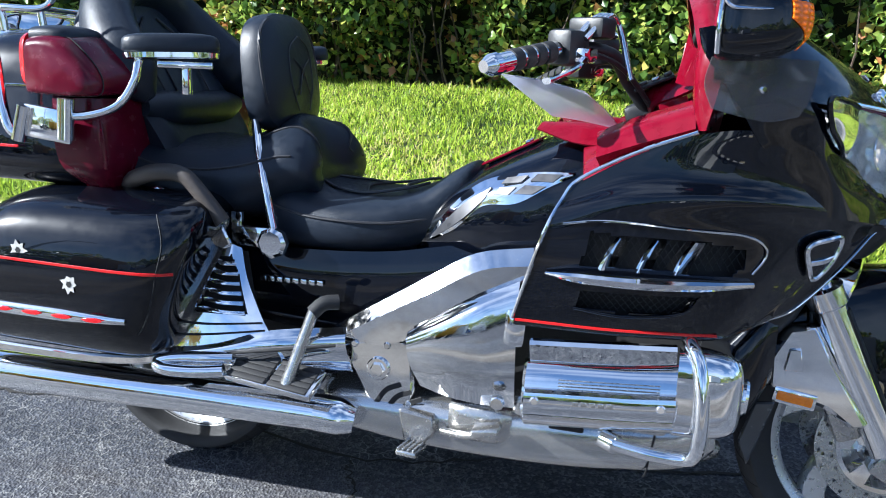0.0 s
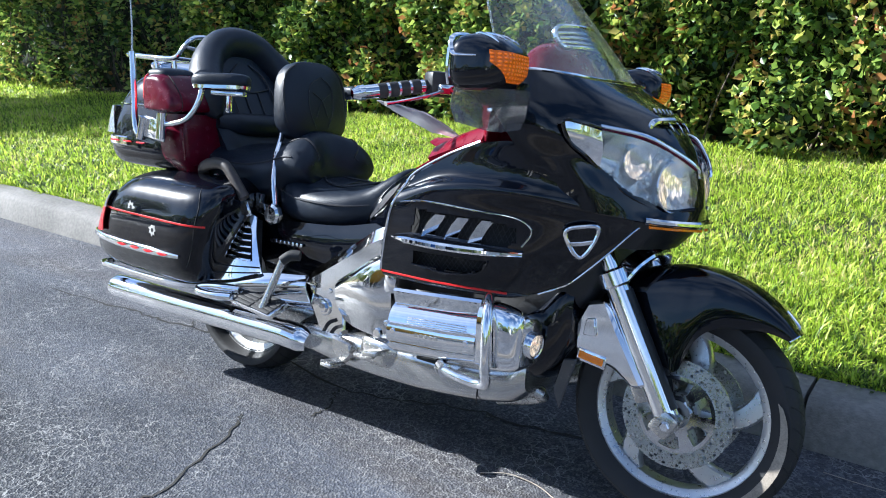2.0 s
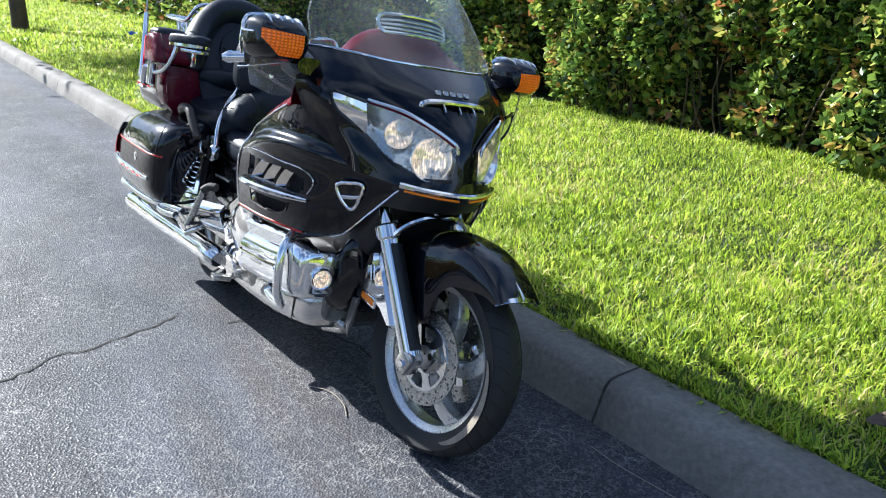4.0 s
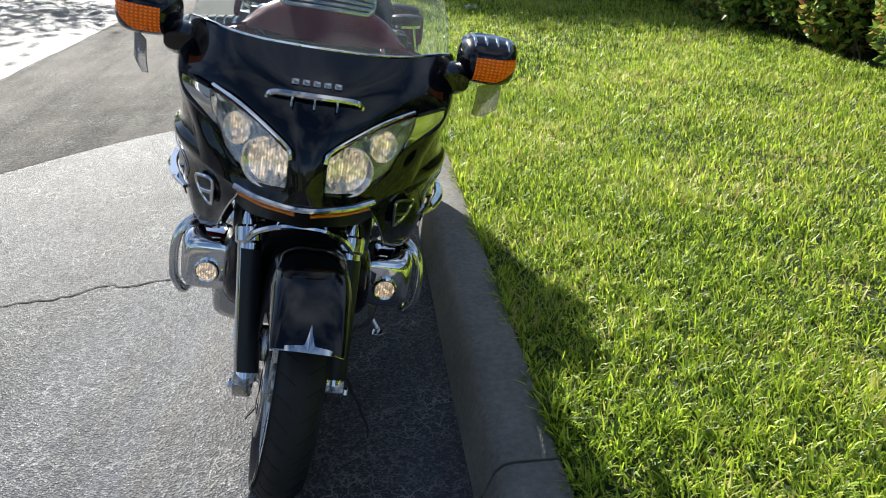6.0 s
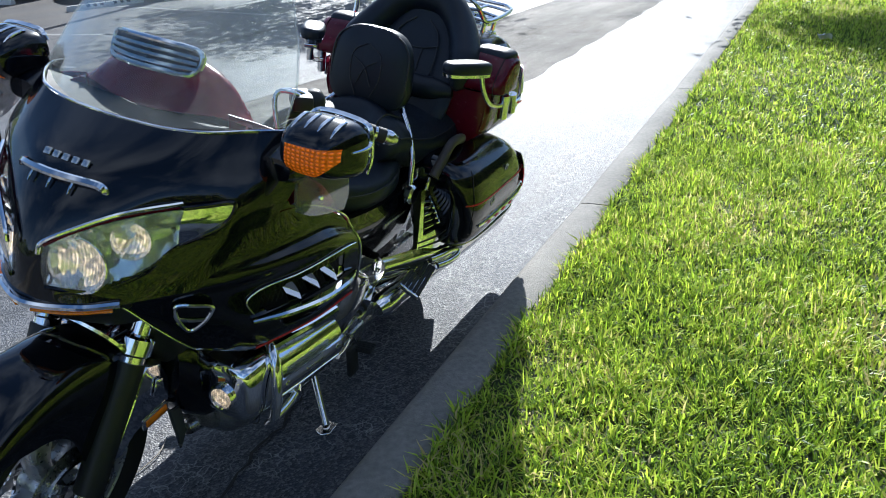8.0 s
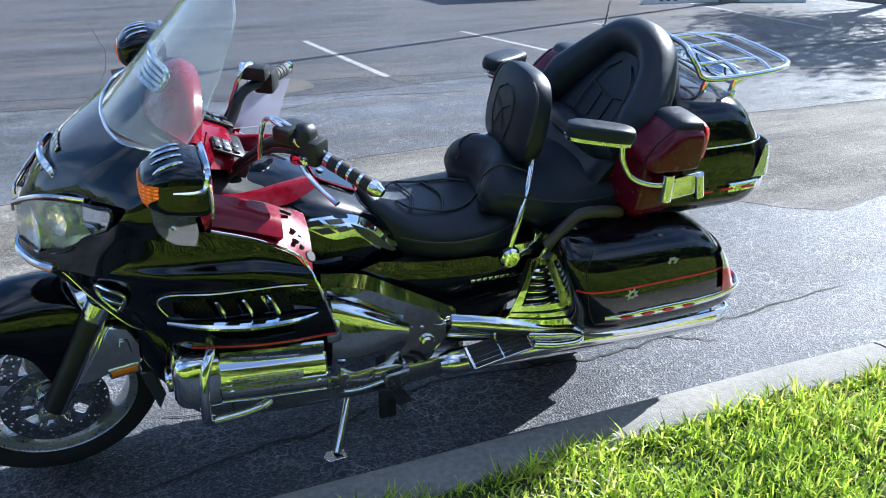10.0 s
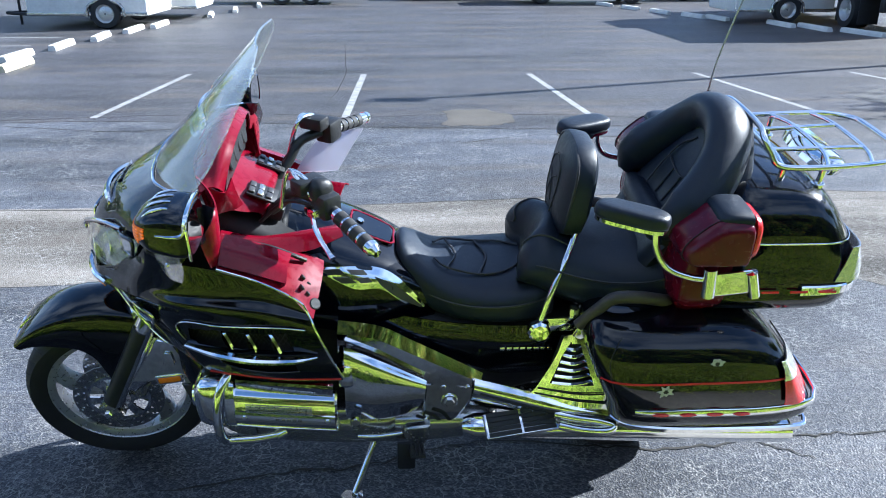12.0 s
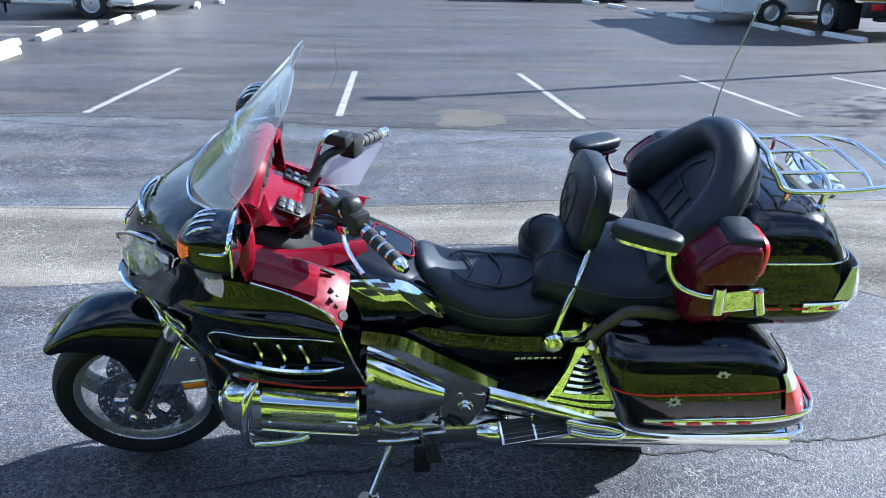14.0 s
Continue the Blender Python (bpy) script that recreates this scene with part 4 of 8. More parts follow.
LAMP_YZ = [(0.050, 0.818), (0.050, 0.910), (0.11, 0.946), (0.19, 0.980), (0.262, 0.998), (0.345, 1.010), (0.322, 0.962), (0.246, 0.902), (0.20, 0.850), (0.125, 0.812)]
cowl_geo = cut(surf([full(h) for h in HALF], 16, 15), lambda x, y, z: x > 0.6 and within(LAMP_YZ, abs(y), z))
cowl = part("front_cowl", thick(cowl_geo, 0.004), BLACK, bike, "gloss black front cowl")
for s in (-1, 1):
    rows_top = [(0.886, 0.048, 0.914), (0.848, 0.11, 0.949), (0.790, 0.19, 0.983), (0.716, 0.268, 1.001)]
    rows_mid = [(0.896, 0.048, 0.862), (0.862, 0.115, 0.882), (0.802, 0.187, 0.918), (0.720, 0.258, 0.955)]
    rows_low = [(0.892, 0.048, 0.814), (0.842, 0.122, 0.806), (0.770, 0.202, 0.845), (0.710, 0.244, 0.900)]
    lens = part("headlight", flip(thick(surf([rows_top, rows_mid, rows_low], 8, 8), 0.003), s), LENS, bike, "clear headlight lens")
    lens.visible_shadow = False
    back = lambda r, d: [(x - d, y - d * 0.1, z) for x, y, z in r]
    bowl_v, bowl_f = surf([rows_top, back(rows_mid, 0.05), rows_low], 8, 40)
    bowl_v = [(x - 0.004 * math.sin(y * 420) * (1 if y < 0.15 else 0.35) - 0.010 * math.exp(-((y - 0.225) / 0.02) ** 2), y, z) for x, y, z in bowl_v]
    part("reflector", flip((bowl_v, bowl_f), s), REFLECT, lens, "bright curved lamp reflector", 20)
    for c, r, ax in (((0.838, 0.104, 0.868), 0.064, (0.92, 0.30, 0.1)), ((0.768, 0.185, 0.925), 0.042, (0.85, 0.5, 0.1))):
        place = toward((c[0] + 0.012, c[1], c[2]), ax)
        bowl = [(0.006, -0.035), (r * 0.45, -0.029), (r * 0.75, -0.016), (r * 0.95, 0.0), (r, 0.006), (r * 1.04, 0.004)]
        part("lamp_bowl", flip(lathe(bowl, 22, place), s), REFLECT, lens, "round fluted chrome bowl", 4)
        if r > 0.04:
            part("lit_lens", flip(lathe([(0.001, -0.022), (r * 0.45, -0.018), (r * 0.82, -0.010)], 30, place), s), LIT, lens, "lit warm ribbed lens")
    wing_top = [(0.714, 0.270, 1.004), (0.688, 0.312, 1.014), (0.652, 0.352, 1.018)]
    wing_mid = [(0.720, 0.262, 0.955), (0.690, 0.310, 0.975), (0.655, 0.352, 0.995)]
    wing_low = [(0.708, 0.246, 0.900), (0.690, 0.292, 0.935), (0.664, 0.335, 0.968)]
    part("headlight_wing", flip(thick(surf([wing_top, wing_mid, wing_low], 6, 5), 0.004), s), CHROME, lens, "chrome wing beside the lamp")
    part("lens_gasket", flip(sweep([rows_low[0], rows_low[1], rows_low[2], rows_low[3], wing_low[1], wing_low[2], wing_top[2], wing_top[1], wing_top[0]], flat(0.010, 0.010), (1, 0.2, 0), 6), s), BLACK, lens)
    part("brow_trim", flip(sweep([(0.708, 0.262, 1.010), (0.795, 0.182, 0.993), (0.853, 0.106, 0.956), (0.889, 0.052, 0.922), (0.896, 0.043, 0.895)], flat(0.010, 0.009), (0.5, 0.2, 0.8), 6), s), CHROME, bike, "chrome brow above the headlight")
    part("brow_line", flip(sweep([(0.712, 0.256, 1.002), (0.796, 0.176, 0.984), (0.855, 0.100, 0.947), (0.888, 0.054, 0.916)], flat(0.008, 0.008), (0.5, 0.2, 0.8), 6), s), WINE, bike, "dark red line in the brow")
    part("chin_reflector", flip(sweep([(0.826, 0.168, 0.766), (0.880, 0.098, 0.761), (0.909, 0.020, 0.757)], flat(0.008, 0.007), (0, 0, 1), 6), s), AMBER, bike, "amber strip below the nose")
part("chin_trim", sweep([(0.815, -0.178, 0.782), (0.872, -0.11, 0.776), (0.912, 0, 0.772), (0.872, 0.11, 0.776), (0.815, 0.178, 0.782)], flat(0.018, 0.017), (0, 0, 1), 8), CHROME, bike, "chrome lip under the nose")
part("chin_panel", thick(surf([full([(0.905, 0, 0.775), (0.86, 0.13, 0.775), (0.80, 0.18, 0.777), (0.70, 0.24, 0.775)]), full([(0.84, 0, 0.70), (0.80, 0.12, 0.70), (0.76, 0.16, 0.70), (0.68, 0.20, 0.70)])], 5, 4), 0.004), PLASTIC, bike, "black panel under the nose")
# badge: plain bars for the maker's name, and the toothed chrome bar
for k in range(5):
    y = -0.054 + k * 0.027
    part("badge_bar", box((0.765 - 0.6 * y * y, y, 1.0595), (0.005, 0.019, 0.016), 0.002, (0, -40, 0)), SATIN, cowl, "chrome badge bar")
part("nose_bar", sweep([(0.780, -0.121, 0.996), (0.776, -0.120, 1.010), (0.780, -0.114, 1.024), (0.788, -0.097, 1.032), (0.802, -0.05, 1.036), (0.807, 0, 1.037), (0.802, 0.05, 1.036), (0.788, 0.097, 1.032), (0.780, 0.114, 1.024), (0.776, 0.120, 1.010), (0.780, 0.121, 0.996)], flat(0.018, 0.014), (0.7, 0, 0.7), 3, taper=[0.6, 0.9, 1, 1, 1, 1, 1, 1, 1, 0.9, 0.6]), POLISH, cowl, "chrome toothed bar on the nose")
for y in (-0.056, 0, 0.056):
    part("nose_tooth", sweep([(0.801 - 0.9 * y * y, y, 1.032), (0.814 - 0.9 * y * y, y, 1.020), (0.822 - 0.9 * y * y, y, 1.008)], flat(0.007, 0.006), (0.7, 0, 0.7), 2, taper=[1, 0.9, 0.6]), POLISH, cowl)

# ---- windshield
ws_rows = []
for f in np.linspace(0, 1, 9):
    z = 1.128 + f * 0.342
    half = float(np.interp(f, [0, 0.25, 0.5, 0.75, 0.9, 1.0], [0.355, 0.345, 0.315, 0.268, 0.222, 0.145]))
    xc = 0.648 - 0.318 * f
    bow = 0.165 * (1 - 0.30 * f)
    lift = 0.020 * (1 - f)
    ws_rows.append([(xc - bow * (y / 0.355) ** 2, y, z + lift * (y / 0.355) ** 2) for y in np.linspace(-half, half, 13)])
shield = part("windshield", thick(surf(ws_rows, 2, 3), 0.004), SHEET, bike, "tall clear windshield")
shield.visible_shadow = False
edge = [r[0] for r in ws_rows] + ws_rows[-1][1:-1] + [r[-1] for r in ws_rows[::-1]]
rim_ob = part("windshield_edge", tube(edge, 0.0028, 3, 6), LENS, shield)
rim_ob.visible_shadow = False
part("windshield_trim", sweep([(x + 0.004, y, z - 0.002) for x, y, z in full(HALF[6][:6])], flat(0.008, 0.007), (0.6, 0, 0.8), 8), CHROME, bike, "chrome line at the foot of the windshield")
vent_frame = [(0.482, -0.112, 1.268), (0.500, -0.06, 1.274), (0.506, 0, 1.276), (0.500, 0.06, 1.274), (0.482, 0.112, 1.268), (0.480, 0.128, 1.252), (0.492, 0.126, 1.228), (0.508, 0.112, 1.214), (0.530, 0.06, 1.217), (0.538, 0, 1.218), (0.530, -0.06, 1.217), (0.508, -0.112, 1.214), (0.492, -0.126, 1.228), (0.480, -0.128, 1.252)]
vent = part("windshield_vent", sweep(vent_frame, flat(0.013, 0.015), (0.8, 0, 0.6), 2, True), CHROME, bike, "slatted chrome vent in the windshield")
vent_line = lambda q, dx: [(0.482 + 0.026 * q + dx, -0.122, 1.264 - 0.048 * q), (0.500 + 0.030 * q + dx, -0.06, 1.273 - 0.056 * q), (0.506 + 0.032 * q + dx, 0, 1.275 - 0.057 * q), (0.500 + 0.030 * q + dx, 0.06, 1.273 - 0.056 * q), (0.482 + 0.026 * q + dx, 0.122, 1.264 - 0.048 * q)]
part("vent_backing", thick(surf([vent_line(0.02, -0.014), vent_line(0.98, -0.014)], 3, 2), 0.003), PLASTIC, vent, "dark vent opening")
for q in (0.28, 0.52, 0.76):
    part("vent_slat", sweep(vent_line(q, -0.002), flat(0.010, 0.006), (0.8, 0, 0.6), 3), POLISH, vent)
part("vent_divider", sweep([vent_line(0.05, -0.006)[2], vent_line(0.95, -0.006)[2]], flat(0.007, 0.006), (0.8, 0, 0.6), 1), PLASTIC, vent)

# ---- mirrors with turn lamps
for s in (-1, 1):
    rows = []
    MIRROR_ROWS = ((0.5905, 0.455, 0.475, 1.122, 1.136, 2.2), (0.590, 0.435, 0.495, 1.105, 1.152, 2.6), (0.585, 0.415, 0.512, 1.090, 1.168, 3.0), (0.572, 0.402, 0.528, 1.076, 1.182, 3.0), (0.548, 0.393, 0.544, 1.064, 1.196, 3.1), (0.51, 0.387, 0.555, 1.056, 1.206, 3.2), (0.478, 0.385, 0.560, 1.054, 1.204, 3.4), (0.458, 0.388, 0.557, 1.056, 1.198, 3.4), (0.450, 0.394, 0.550, 1.062, 1.188, 3.4))
    for x, y0, y1, z0, z1, p in MIRROR_ROWS:
        rows.append(section(x - 0.006, y0, y1, z0 + 0.017, z1 - 0.001, p, 96))
    body = loft(rows, 1, 9)
    shell = part("mirror", flip(body, s), BLACK, bike, "black mirror housing")
    part("mirror_glass", flip(([(0.4425, p[1] * 0.96 + 0.019, p[2] * 0.96 + 0.045) for p in rows[-1]], [tuple(range(96))]), s), MIRROR, shell, "mirror glass")
    spec_rows = [(x - 0.006, y0, y1, z0 + 0.017, z1 - 0.001, p) for x, y0, y1, z0, z1, p in MIRROR_ROWS]

    def shell_x(y, z):
        """Outermost x of the housing above (y, z)."""
        lo, hi = 0.45, 0.584
        for _ in range(22):
            x = (lo + hi) / 2
            y0, y1, z0, z1, p = (float(np.interp(-x, [-q[0] for q in spec_rows], [q[k] for q in spec_rows])) for k in (1, 2, 3, 4, 5))
            v = abs((y - (y0 + y1) / 2) / ((y1 - y0) / 2)) ** p + abs((z - (z0 + z1) / 2) / ((z1 - z0) / 2)) ** p
            lo, hi = (x, hi) if v < 1 else (lo, x)
        return lo

    patch = []
    for w in np.linspace(0, 1, 9):
        line = []
        for u in np.linspace(0, 1, 17):
            y = 0.424 + 0.116 * u
            low = 1.093 + 0.044 * max(0, (u - 0.55) / 0.45) ** 1.3
            z = low + (1.158 + 0.006 * u - low) * w
            line.append((shell_x(y, z) + 0.0025, y + 0.003 * u, z))
        patch.append(line)
    part("turn_lamp", flip(thick(grid(patch), 0.003), s), AMBERLIT, shell, "lit amber turn lamp lens")
    raise_by = lambda pts: [(x - 0.006 + 0.019 * max(0, (0.52 - x) / 0.09), y, z + 0.0005 - 0.004 * max(0, (0.52 - x) / 0.09)) for x, y, z in pts]
    for k in range(4):
        y = 0.420 + k * 0.032
        q = (y - 0.468) ** 2 * 4
        part("mirror_finger", flip(sweep(raise_by([(0.560, y, 1.1905 - 0.9 * q), (0.54, y, 1.200 - 0.6 * q), (0.51, y, 1.2065 - 0.4 * q), (0.49, y, 1.2075 - 0.4 * q)]), flat(0.009, 0.006), (0, 0, 1), 4, taper=[0.3, 1, 1, 0.6]), s), CHROME, shell, "chrome finger over the mirror")
    part("mirror_band", flip(sweep(raise_by([(0.525, 0.5525, 1.150), (0.48, 0.559, 1.152), (0.447, 0.559, 1.158), (0.434, 0.553, 1.185), (0.432, 0.535, 1.200), (0.432, 0.48, 1.206), (0.432, 0.42, 1.202), (0.436, 0.395, 1.18)]), flat(0.013, 0.007), (0.4, 0.5, 0.8), 5, taper=[0.3, 1, 1, 1, 1]), s), CHROME, shell, "chrome band")
    part("mirror_edge", flip(sweep(raise_by([(0.432, 0.5585, 1.17), (0.430, 0.5595, 1.12), (0.432, 0.552, 1.085)]), flat(0.007, 0.007), (1, 0, 0), 5), s), CHROME, shell, "thin chrome edge")
    part("mirror_arm", flip(loft([section(x, y0, y1, z0, z1, 2.6, 16) for x, y0, y1, z0, z1 in ((0.55, 0.34, 0.42, 1.05, 1.10), (0.50, 0.33, 0.43, 1.03, 1.12), (0.45, 0.35, 0.43, 1.04, 1.12))], 1, 3), s), BLACK, shell)
    rows = [[(0.595, 0.420, 1.078), (0.53, 0.488, 1.080), (0.455, 0.552, 1.078)], [(0.590, 0.418, 1.025), (0.525, 0.484, 1.022), (0.448, 0.554, 1.035)], [(0.575, 0.415, 0.988), (0.53, 0.470, 0.978), (0.462, 0.548, 0.996)]]
    if s < 0:
        rows = [[(x - 0.22 * (y - 0.487), 0.487 + (y - 0.487) * 0.52, z) for x, y, z in r] for r in rows]
    else:
        rows = [[(0.525 + (x - 0.525) * 0.62, 0.487 + (y - 0.487) * 0.62, z + 0.10 * max(0, 1.03 - z)) for x, y, z in r] for r in rows]
    w = part("wind_deflector", flip(thick(surf(rows, 4, 4), 0.003), s), SMOKE, bike, "smoked clear wind deflector under the mirror")
    part("deflector_screw", flip(disc((0.525, 0.487, 1.03), (0.65, 0.75, 0), 0.007, 0.008, seg=10), s), CHROME, w)

# ---- side cowls
SIDE = [
    [(0.235, 0.385, 0.845), (0.33, 0.380, 0.900), (0.44, 0.382, 0.945), (0.55, 0.368, 0.955), (0.645, 0.320, 0.915), (0.74, 0.237, 0.835), (0.812, 0.168, 0.795)],
    [(0.208, 0.390, 0.808), (0.325, 0.388, 0.852), (0.44, 0.382, 0.866), (0.56, 0.357, 0.866), (0.66, 0.300, 0.848), (0.745, 0.232, 0.808), (0.818, 0.158, 0.782)],
    [(0.196, 0.404, 0.788), (0.318, 0.414, 0.822), (0.44, 0.406, 0.832), (0.56, 0.376, 0.828), (0.655, 0.313, 0.812), (0.742, 0.236, 0.788), (0.812, 0.162, 0.772)],
    [(0.183, 0.412, 0.752), (0.310, 0.414, 0.775), (0.44, 0.395, 0.775), (0.56, 0.352, 0.772), (0.652, 0.298, 0.768), (0.735, 0.232, 0.763), (0.790, 0.172, 0.755)],
    [(0.155, 0.402, 0.665), (0.300, 0.402, 0.668), (0.43, 0.382, 0.670), (0.56, 0.338, 0.670), (0.632, 0.285, 0.672), (0.690, 0.236, 0.678), (0.738, 0.205, 0.690)],
    [(0.122, 0.372, 0.555), (0.280, 0.366, 0.553), (0.40, 0.346, 0.552), (0.51, 0.318, 0.553), (0.575, 0.282, 0.568), (0.620, 0.255, 0.588), (0.660, 0.235, 0.606)],
    [(0.128, 0.345, 0.537), (0.280, 0.335, 0.536), (0.40, 0.315, 0.536), (0.51, 0.288, 0.540), (0.570, 0.256, 0.556), (0.612, 0.236, 0.576), (0.650, 0.220, 0.596)],
]
VENT_UP = [(0.262, 0.757), (0.50, 0.748), (0.548, 0.735), (0.545, 0.700), (0.525, 0.686), (0.250, 0.690)]
VENT_LOW = [(0.255, 0.640), (0.47, 0.640), (0.452, 0.612), (0.42, 0.600), (0.33, 0.592), (0.24, 0.602)]
side_geo = cut(surf(SIDE, 20, 16), lambda x, y, z: within(VENT_UP, x, z) or within(VENT_LOW, x, z))


def side_y(x, z):
    """Rough outward place of the side cowl."""
    return float(np.interp(x, [0.12, 0.3, 0.43, 0.56, 0.65, 0.74], [0.405, 0.405, 0.385, 0.341, 0.29, 0.225])) - 0.034 * max(0, (0.66 - z) / 0.11)


SKIN = np.array(surf(SIDE, 20, 16)[0])


def on_side(x, z, lift=0.002):
    """A point on the cowl's skin."""
    d = (SKIN[:, 0] - x) ** 2 + (SKIN[:, 2] - z) ** 2 + 1e-7
    k = np.argsort(d)[:4]
    return (x, float((SKIN[k, 1] / d[k]).sum() / (1 / d[k]).sum()) + min(max(lift, 0.001), 0.004), z)


for s in (-1, 1):
    panel = part("side_cowl", flip(thick(side_geo, 0.004), s), BLACK, bike, "gloss black side cowl with vents")
    part("vent_mesh", flip(grid([[(x, side_y(x, z) - 0.030, z) for x in np.linspace(0.22, 0.57, 9)] for z in (0.66, 0.71, 0.77)]), s), MATTE, panel, "dark mesh behind the vent", 0)
    part("vent_mesh", flip(grid([[(x, side_y(x, z) - 0.030, z) for x in np.linspace(0.21, 0.50, 9)] for z in (0.58, 0.62, 0.655)]), s), MATTE, panel, "dark mesh behind the vent", 0)
    wires = []
    for k in range(46):
        x = 0.235 + k * 0.007
        for z0, z1, lim in ((0.690, 0.755, 0.55), (0.594, 0.640, 0.47)):
            if 0.245 < x < lim:
                dx = 0.02 if k % 2 else -0.02
                wires.append(sweep([(x - dx, side_y(x, z0) - 0.024, z0), (x + dx, side_y(x, z1) - 0.024, z1)], flat(0.0016, 0.0016), (0, 1, 0), 1))
    tagged(part("vent_wire", flip(join(*wires), s), PLASTIC, panel), kind="stuff")
    part("vent_bar", flip(sweep([(0.185, 0.410, 0.668), (0.25, 0.424, 0.669), (0.36, 0.418, 0.668), (0.47, 0.386, 0.668), (0.565, 0.343, 0.670)], flat(0.030, 0.020), (0, 0, 1), 7, taper=[0.25, 0.9, 1, 0.95, 0.5]), s), CHROME, panel, "long chrome blade below the vent")
    for k, x in enumerate((0.308, 0.376, 0.444)):
        y = side_y(x, 0.71)
        fin = [[(x + a, y + b, z), (x + a + 0.022, y + b - 0.024, z - 0.002)] for a, b, z in ((0.010, -0.006, 0.746), (0.0, 0.0, 0.730), (-0.012, 0.006, 0.706), (-0.020, 0.009, 0.684))]
        part("vent_fin", flip(thick(surf(fin, 4, 3), 0.008), s), CHROME, panel, "chrome claw-shaped vent fin")
    part("pinstripe", flip(sweep([on_side(0.125, 0.556, -0.004), on_side(0.2, 0.556, -0.001), on_side(0.3, 0.555, 0.0), on_side(0.4, 0.555, -0.003), on_side(0.515, 0.555, 0.006)], flat(0.004, 0.006), (0, 0, 1), 5), s), REDLINE, panel, "thin red pinstripe")
    part("vent_outline", flip(sweep([on_side(0.212, 0.768, 0.008), on_side(0.27, 0.778, 0.008), on_side(0.33, 0.780, 0.011), on_side(0.45, 0.772, 0.010), on_side(0.54, 0.765, 0.010), on_side(0.578, 0.745, 0.012), on_side(0.582, 0.722, 0.010), on_side(0.562, 0.690, 0.008)], flat(0.004, 0.0045), (0, 0, 1), 6), s), POLISH, panel, "thin raised lip round the vent")
    part("lower_vent_lip", flip(sweep([on_side(0.24, 0.598), on_side(0.33, 0.588), on_side(0.42, 0.596), on_side(0.456, 0.612), on_side(0.475, 0.64)], flat(0.004, 0.005), (0, 0, 1), 5), s), BLACK, panel)
    edge = [SIDE[0][2], SIDE[0][1], SIDE[0][0], SIDE[1][0], SIDE[3][0], SIDE[4][0], SIDE[5][0]]
    part("cowl_edge", flip(sweep([(x - 0.003, y + 0.001, z + 0.004) for x, y, z in edge], flat(0.007, 0.007), (0.3, 0.8, 0.5), 6), s), CHROME, panel, "thin chrome edge along the cowl")
    part("cowl_front_line", flip(sweep([(x + 0.003, y, z) for x, y, z in (SIDE[2][6], SIDE[3][6], SIDE[4][6], SIDE[5][6], SIDE[6][5], SIDE[6][4])], flat(0.005, 0.005), (0, 1, 0), 6), s), CHROME, panel, "thin bright line on the cowl's front edge")
    # triangular chrome emblem
    tl, tr, bt = Vector((0.650, 0.303, 0.748)), Vector((0.728, 0.240, 0.763)), Vector((0.680, 0.248, 0.664))
    n = (tr - tl).cross(bt - tl).normalized()
    n = n if n.y > 0 else -n
    c = (tl + tr + bt) / 3 + n * 0.004
    loop = []
    for a, b in ((tl, tr), (tr, bt), (bt, tl)):
        loop += [a.lerp(b, 0.16) + n * 0.006, a.lerp(b, 0.5) + n * 0.010 + ((a + b) / 2 - c).normalized() * 0.004, a.lerp(b, 0.84) + n * 0.006]
    emblem = part("emblem_ring", flip(sweep([tuple(p) for p in loop], flat(0.011, 0.010), tuple(n), 4, True), s), CHROME, panel, "chrome triangular emblem ring")
    part("emblem_face", flip(([tuple(c + n * 0.006)] + [tuple(p + n * 0.001) for p in loop], [(0, i + 1, (i + 1) % 9 + 1) for i in range(9)]), s), BLACK, emblem)
    a, b = tl.lerp(bt, 0.44), tr.lerp(bt, 0.44)
    part("emblem_bar", flip(sweep([tuple(a + n * 0.009), tuple(a.lerp(b, 0.5) + n * 0.012), tuple(b + n * 0.009)], flat(0.012, 0.006), tuple(n), 2), s), CHROME, emblem)

